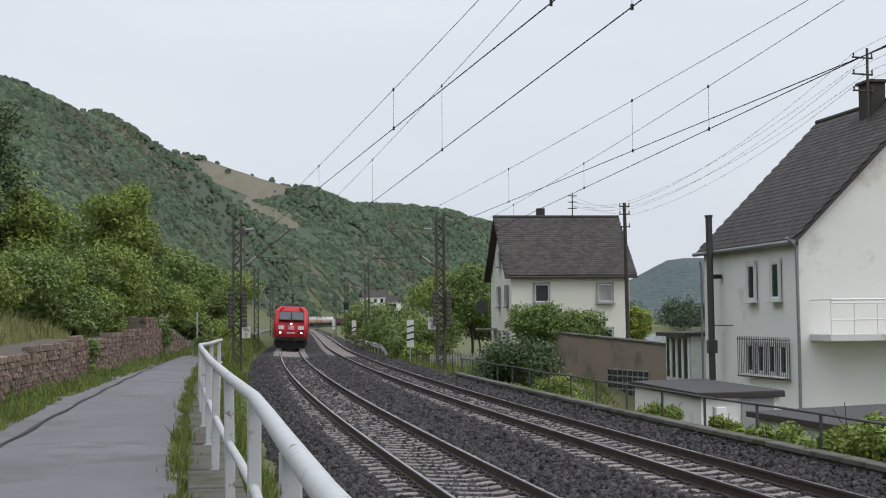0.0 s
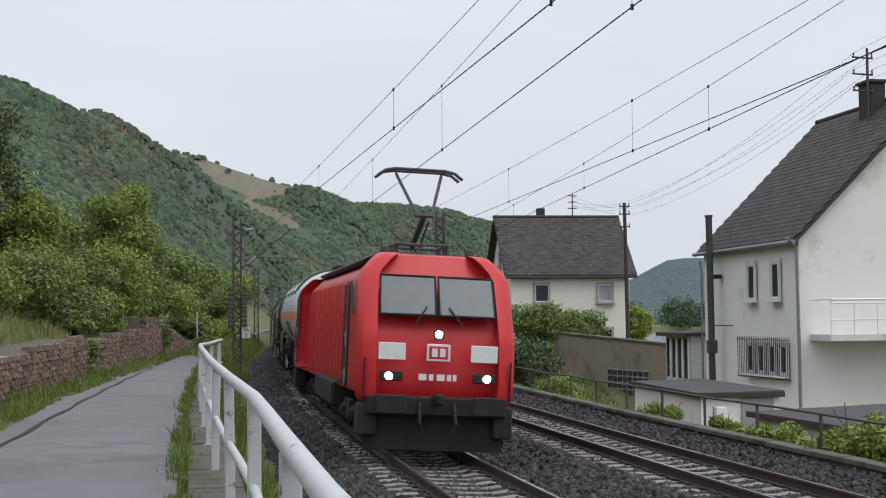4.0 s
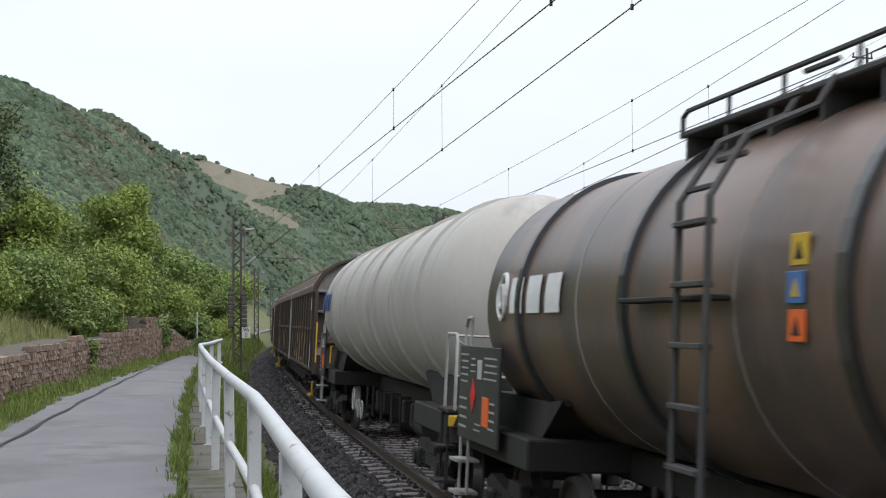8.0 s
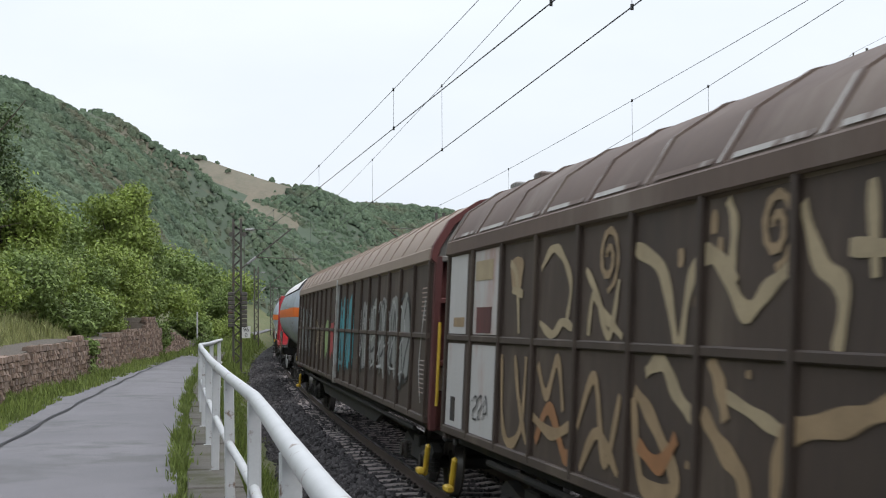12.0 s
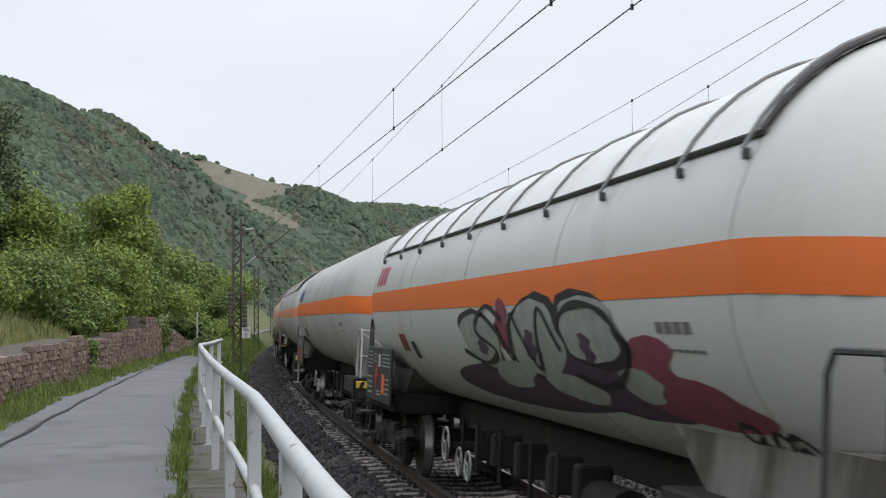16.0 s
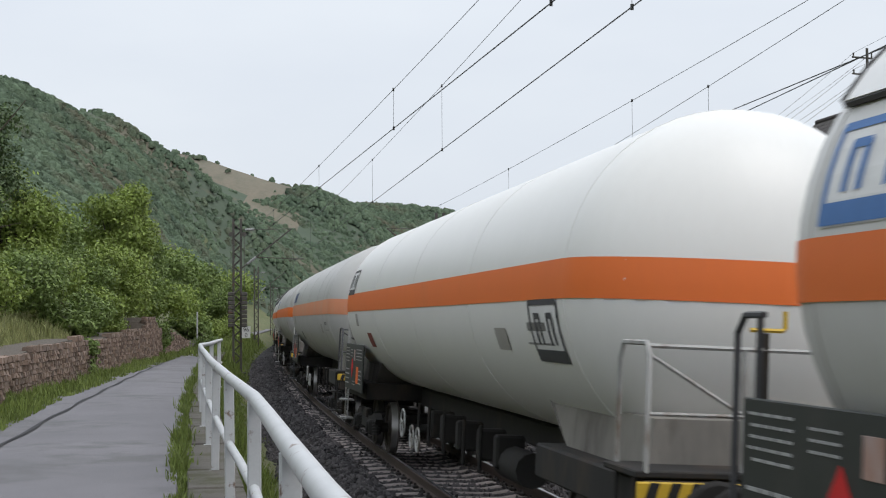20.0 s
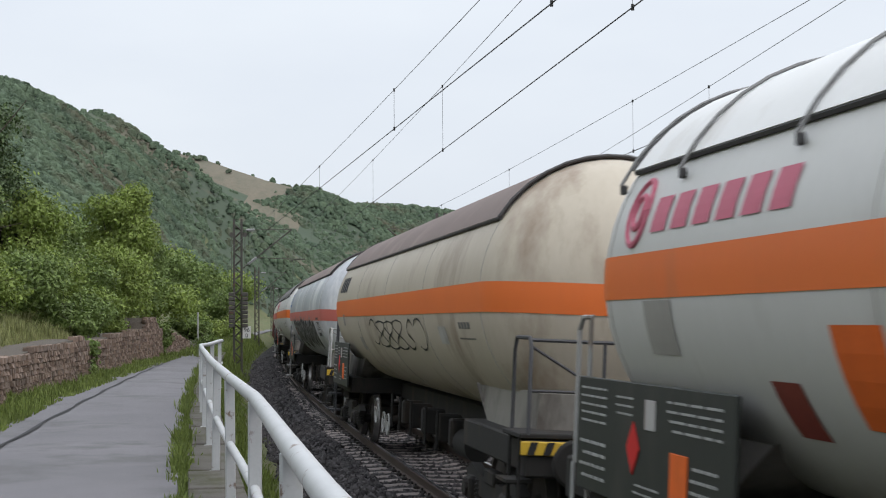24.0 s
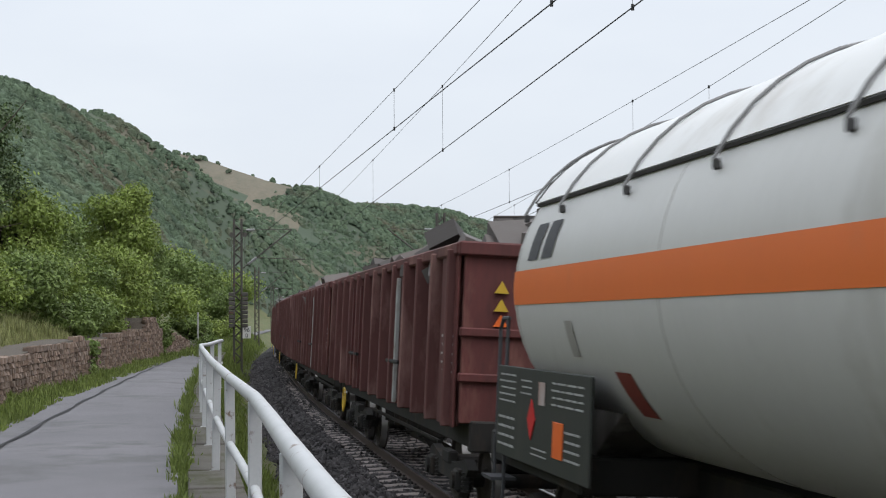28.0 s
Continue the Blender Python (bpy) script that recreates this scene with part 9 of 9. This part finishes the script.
P_SILVER = paint("scuffed_silver_tank", (0.50, 0.515, 0.535), (0.25, 0.27, 0.30), (0.66, 0.66, 0.65), 0.38, amount=0.85, spot_scale=0.9, edge=(0.5, 0.66))
P_STAINED = paint("rust_streaked_white_tank", (0.62, 0.60, 0.54), (0.52, 0.48, 0.40), (0.30, 0.18, 0.09), 0.5, spot_scale=2.2, edge=(0.6, 0.7), stretch=(1, 0.5, 2.5))
S_WHITE = paint("white_sun_shield", (0.68, 0.68, 0.67), (0.60, 0.60, 0.59), (0.5, 0.48, 0.45), 0.5)
S_GREY = paint("grey_sun_shield", (0.36, 0.35, 0.34), (0.29, 0.28, 0.27), None, 0.6)
S_BROWN = paint("brown_sun_shield", (0.16, 0.115, 0.10), (0.11, 0.08, 0.07), (0.2, 0.15, 0.13), 0.65)
S_TAN = paint("rusty_tan_sun_shield", (0.42, 0.24, 0.14), (0.34, 0.2, 0.12), (0.3, 0.15, 0.08), 0.6)

SPEED = 23.3
VEHICLES = []


def couple(ob, front, rear, half):
    """Places a vehicle in the train by where its body begins and ends, in metres of train run past the camera."""
    VEHICLES.append((ob, (front + rear) / 2, half, 0.0))


def lpg(label, front, rear, body, stripe, R=1.43, zc=2.64, **kw):
    th = (rear - front) / 2
    ob = tank_wagon("tank_wagon", label, 2 * th + 1.0, R, zc, th, (body, stripe), **kw)
    couple(ob, front, rear, th - 1.4)
    return ob


def oil(label, front, rear, body, R=1.29, zc=2.47, **kw):
    th = (rear - front) / 2
    ob = tank_wagon("tank_wagon", label, 2 * th + 1.2, R, zc, th, (body, None), lpg=False, dome_e=0.75, **kw)
    couple(ob, front, rear, th - 1.4)
    return ob


SMOOTH = 1.455
HOOPS = (7.62,) + tuple(6.45 - 1.69 * k for k in range(9))
HOOPS_LATE = tuple(7.1 - 1.69 * k for k in range(9)) + (-7.5,)
WHITE_SHIELD, GREY_SHIELD = (1.03, S_WHITE), (1.03, S_GREY)
RED_PLATE = "small faded red hazard plate"
loco = locomotive()
couple(loco, 118.0, 137.2, 5.5)
w = lpg("light grey gas tank wagon with orange band and white shield", 140.0, 153.0, P_GREY_LPG, T_ORANGE_PALE, shield=WHITE_SHIELD, hoops=5, seed=1, letter=(3, 5.7, 3.8, 11, 0.5, T_BLUE), band_z=(2.35, 2.65), panel=2.2)
stroke_graffiti(w, 1.43, 2.64, -2.9, 0.0, -36, -14, "purple", 3, 0.13, 4)
w = oil("grimy dark ribbed oil tank wagon with a ladder", 154.6, 168.9, P_DARK, rings=(4.8, 2.2, -0.13, -1.17, -3.45), rib_mat=P_BLACK, ladder=0.5, seed=2, letter=(3, 6.4, 3.8, 4, 0.45, T_LABEL))
stroke_graffiti(w, 1.29 + 0.05, 2.47, 0.7, 2.4, -36, -10, "teal", 4, 0.3, 3)
stroke_graffiti(w, 1.29 + 0.055, 2.47, 0.6, 2.5, -38, -8, "black", 4, 0.06, 3)
w = oil("black oil tank wagon with a ladder and roof walkway", 170.6, 185.9, P_BLACK, rings=(4.5, 1.55, -1.1, -3.8), ladder=1.75, seed=3, letter=(4, 6.6, 5.2, 8, 0.46, T_LABEL, 0.25, False), steel=M_IRON)
w = oil("rusty brown ribbed oil tank wagon with a ladder", 187.6, 202.1, P_BROWN, rings=(5.1, 2.0, -1.4, -4.8), rib_mat=P_BLACK, ladder=0.1, seed=4, letter=(3, 6.0, 3.6, 4, 0.45, T_LABEL))
w = oil("pale grey tank wagon with many ribs", 203.8, 220.1, P_PALE, 1.38, 2.62, rings=(5.4, 2.7, 0.5, -1.65, -4.2, -6.6), seed=5, letter=(3, 7.6, 5.4, 5, 0.5, T_BLUE))
for front, rear, label, art, rf, en in (
        (221.55, 245.75, "brown sliding-wall van with orange graffiti", art_a, T_BOXROOF, T_BOXEND),
        (246.85, 271.05, "brown sliding-wall van with green and red graffiti", art_b, T_BOXROOF, T_BOXEND),
        (271.85, 296.05, "brown sliding-wall van covered in tan line graffiti", art_c, T_BOXROOF, T_BOXEND),
        (296.75, 320.95, "faded sliding-wall van with silver and turquoise graffiti", art_d, T_BOXROOF_PALE, T_RUSTRED)):
    ob = van("sliding_wall_van", label, rear - front + 0.1, rf, en, art)
    couple(ob, front, rear, 8.9)
lpg("grey gas tank wagon with an orange band", 325.1, 341.0, P_BLUEGREY, T_ORANGE, shield=WHITE_SHIELD, seed=7)
flat = container_wagon()
couple(flat, 343.4, 362.8, 5.9)
box = tank_container()
VEHICLES.append((box, 353.1, 5.9, -1.15))
w = lpg("blue-grey gas tank wagon with an orange band", 364.7, 377.9, P_BLUEGREY, T_ORANGE, shield=(1.03, P_BLUEGREY), hoops=12, hoop_mat=T_SEAM, seed=8, letter=(3, 5.4, 4.4, 15, 0.4, T_BLUE, 0.1), band_z=(2.4, 2.72))
head = -(377.9 - 364.7) / 2
plate = part("number_plate", Mesh().box((-0.85, head + 0.16, 2.86), (0.62, 0.02, 0.1), 0.004), T_LABEL, w, "white plate with plain bars", m=None)
for k in range(9):
    part("bar", Mesh().box((-1.1 + 0.063 * k, head + 0.148, 2.86), (0.035, 0.006, 0.05)), M_BLACK, plate)
part("lamp_box", Mesh().box((0.78, head + 0.08, 2.95), (0.2, 0.16, 0.3), 0.02), T_STEEL, w, "small grey box")
w = lpg("white gas tank wagon with hooped sun shield and dark graffiti", 380.0, 397.0, P_WHITE, T_ORANGE, shield=WHITE_SHIELD, hoops=HOOPS_LATE, seed=9, letter=(3, 7.2, 6.2, 15, 0.4, T_MAGENTA, 0.1, False))
for y, up, wd, hg, colour, proud, seed in (
        (-1.6, -42, 6.2, 0.62, "purple", 0.005, 1), (-4.9, -34, 3.4, 0.62, "purple", 0.0055, 2), (-6.4, -36, 2.0, 0.4, "wine", 0.006, 3), (-1.75, -15, 0.5, 0.55, "wine", 0.006, 4), (-5.9, -25, 0.9, 0.4, "wine", 0.0065, 5),
        (-0.55, -22, 1.75, 0.72, "black", 0.0075, 6), (-0.55, -22, 1.6, 0.60, "silver", 0.009, 7), (-2.9, -20, 1.9, 0.86, "black", 0.0080, 8), (-2.9, -20, 1.74, 0.74, "silver", 0.0095, 9), (-4.6, -16, 1.7, 0.66, "black", 0.0085, 10),
        (-4.6, -16, 1.54, 0.54, "silver", 0.010, 11), (-1.5, -36, 1.6, 0.34, "silver", 0.0088, 12), (-5.5, -33, 0.8, 0.3, "silver", 0.0092, 13), (-3.6, -38, 1.5, 0.3, "silver", 0.0094, 14),
        (-0.6, -24, 0.4, 0.2, "purple", 0.011, 15), (-2.7, -22, 0.35, 0.3, "purple", 0.0115, 16), (-4.5, -22, 0.3, 0.26, "purple", 0.012, 17)):
    skin_blob(w, 1.43, 2.64, y, up, wd, hg, colour, proud, seed)
stroke_graffiti(w, 1.442, 2.64, -5.5, 0.3, -34, -6, "black", 14, 0.06, 3)
stroke_graffiti(w, 1.43, 2.64, -7.9, -6.9, -54, -40, "black", 16, 0.05, 3)
lpg("smooth white gas tank wagon with an orange band", 399.5, 416.5, P_OFFWHITE, T_ORANGE, SMOOTH, seed=10, band_z=(2.47, 2.805), letter=(4, 6.9, 5.6, 16, 0.42, T_BLUE, 0.25, False))
w = lpg("dusty grey gas tank wagon with a faded orange band", 418.9, 435.6, P_GREYWHITE, T_ORANGE_PALE, shield=GREY_SHIELD, hoops=13, hoop_mat=T_SEAM, seed=11, letter=(4, 6.8, 5.5, 16, 0.42, T_BLUE, 0.25, False), plates=((4.95, -29, 0.4, 0.26, T_SIGNRED, RED_PLATE),))
stroke_graffiti(w, 1.43, 2.64, 1.5, 4.2, -30, -12, "yellow", 16, 0.03, 4)
w = lpg("rust-washed cream gas tank wagon with a faded band", 437.75, 454.75, P_RUSTY, T_PINK_PALE, shield=(1.03, S_TAN), hoops=12, seed=12, plates=((4.95, -29, 0.4, 0.3, T_PLACARD, RED_PLATE), (4.35, -34, 0.32, 0.3, T_PLACARD, RED_PLATE)))
logo_tag(w, 1.43, 2.64, 7.0, 15, T_LOGO_BLUE, 0.5)
logo_tag(w, 1.43, 2.64, -7.0, -18, T_LOGO_BLUE, 0.46)
w = lpg("white gas tank wagon with orange band and plain shield", 457.1, 474.1, P_WHITE, T_ORANGE, shield=WHITE_SHIELD, seed=13, band_z=(2.4, 2.71))
logo_tag(w, 1.43, 2.64, 7.0, 15, T_LOGO_BLUE, 0.5)
logo_tag(w, 1.43, 2.64, -6.5, -19, T_GREY, 0.5)
w = lpg("clean white gas tank wagon with a bright orange band", 476.5, 493.8, P_CLEAN, T_ORANGE, SMOOTH, seed=14, band_z=(2.49, 2.81))
logo_tag(w, SMOOTH, 2.64, 7.2, 15, T_GREY, 0.45)
logo_tag(w, SMOOTH, 2.64, -7.0, -17, T_GREY, 0.52)
lpg("greyish white gas tank wagon with an orange band", 496.3, 512.7, P_OFFWHITE, T_ORANGE_PALE, SMOOTH, seed=15, band_z=(2.47, 2.805), letter=(4, 6.9, 5.6, 16, 0.42, T_BLUE, 0.25, False))
lpg("white gas tank wagon with an orange band", 515.1, 531.6, P_OFFWHITE, T_ORANGE, SMOOTH, seed=16, band_z=(2.47, 2.805), letter=(4, 6.9, 5.6, 16, 0.42, T_BLUE, 0.25, False))
lpg("white gas tank wagon with a grey sun shield", 534.0, 551.0, P_WHITE, T_ORANGE, shield=GREY_SHIELD, hoops=HOOPS, seed=17)
w = lpg("white gas tank wagon with hooped shield and pink emblem", 553.5, 570.5, P_WHITE, T_ORANGE, shield=WHITE_SHIELD, hoops=HOOPS, seed=18, letter=(6, 7.3, 4.6, 17, 0.48, T_MAGENTA, 0.1), panel=3.05, plates=((6.6, -15, 0.5, 0.36, T_SEAM, "blank grey plate"), (4.0, -25, 0.5, 0.55, T_SIGN, "orange hazard plate"), (4.95, -34, 0.36, 0.36, T_PLACARD, RED_PLATE)))
w = lpg("beige stained gas tank wagon with graffiti", 573.0, 589.6, P_BEIGE, T_ORANGE, shield=(1.03, S_BROWN), seed=19, letter=(4, 6.9, 5.6, 16, 0.4, T_GREY, 0.25, False), band_z=(2.41, 2.72))
stroke_graffiti(w, 1.43, 2.64, -3.6, 2.2, -30, -12, "black", 17, 0.03, 6)
w = lpg("scuffed silver gas tank wagon with brown shield and graffiti", 592.3, 609.0, P_SILVER, T_PINK, shield=(0.96, S_BROWN), seed=20, manway=True, band_z=(2.34, 2.61))
stroke_graffiti(w, 1.43, 2.64, -5.0, 5.2, -42, -14, "chrome", 18, 0.42, 10)
stroke_graffiti(w, 1.432, 2.64, -5.0, 5.2, -44, -12, "black", 18, 0.15, 10)
logo_tag(w, 1.43, 2.64, 6.9, 15, T_LOGO_BLUE, 0.42)
logo_tag(w, 1.43, 2.64, -6.3, -19, T_GREY, 0.45)
w = lpg("white gas tank wagon with hooped shield", 611.5, 628.3, P_WHITE, T_ORANGE, shield=WHITE_SHIELD, hoops=HOOPS_LATE, seed=21, letter=(6, 7.1, 4.4, 17, 0.48, T_MAGENTA, 0.1), panel=3.05)
w = lpg("rust-streaked white gas tank wagon with a faded red band", 630.4, 647.5, P_STAINED, T_PINK, shield=(1.03, P_STAINED), hoops=(7.5, 5.58, 2.93, 0.28, -2.38, -5.04, -7.5), seed=22, band_z=(2.44, 2.745), plates=((5.3, -34, 0.36, 0.36, T_PLACARD, RED_PLATE), (4.5, -34, 0.3, 0.36, T_BOARD, "dark notice plate"), (3.8, -34, 0.36, 0.36, T_PLACARD, RED_PLATE)))
rust_chips(w, 1.43, 2.64, 8)
logo_tag(w, 1.43, 2.64, 7.15, 14, T_BLUE, 0.5)
logo_tag(w, 1.43, 2.64, -6.4, -18, T_BLUE, 0.5)
w = lpg("white gas tank wagon with hooped sun shield", 649.6, 666.5, P_WHITE, T_ORANGE, shield=WHITE_SHIELD, hoops=HOOPS, seed=23, letter=(2, 7.2, 6.3, 15, 0.44, T_GREY, 0.2, False), panel=3.05, plates=((4.9, -37, 0.36, 0.4, T_PLACARD, RED_PLATE), (5.9, -19, 0.2, 0.3, T_SEAM, "blank grey plate")))
for k in range(7):
    ob = open_wagon(40 + k)
    couple(ob, 668.2 + 15.29 * k, 682.1 + 15.29 * k, 4.7)


def motions():
    times = [0.5 * k for k in range(57)]
    for ob, mid, half, shift in VEHICLES:
        walk(ob, [(t, on_track(mid - SPEED * t, half) @ pose(0, shift, 0)) for t in times])


motions()
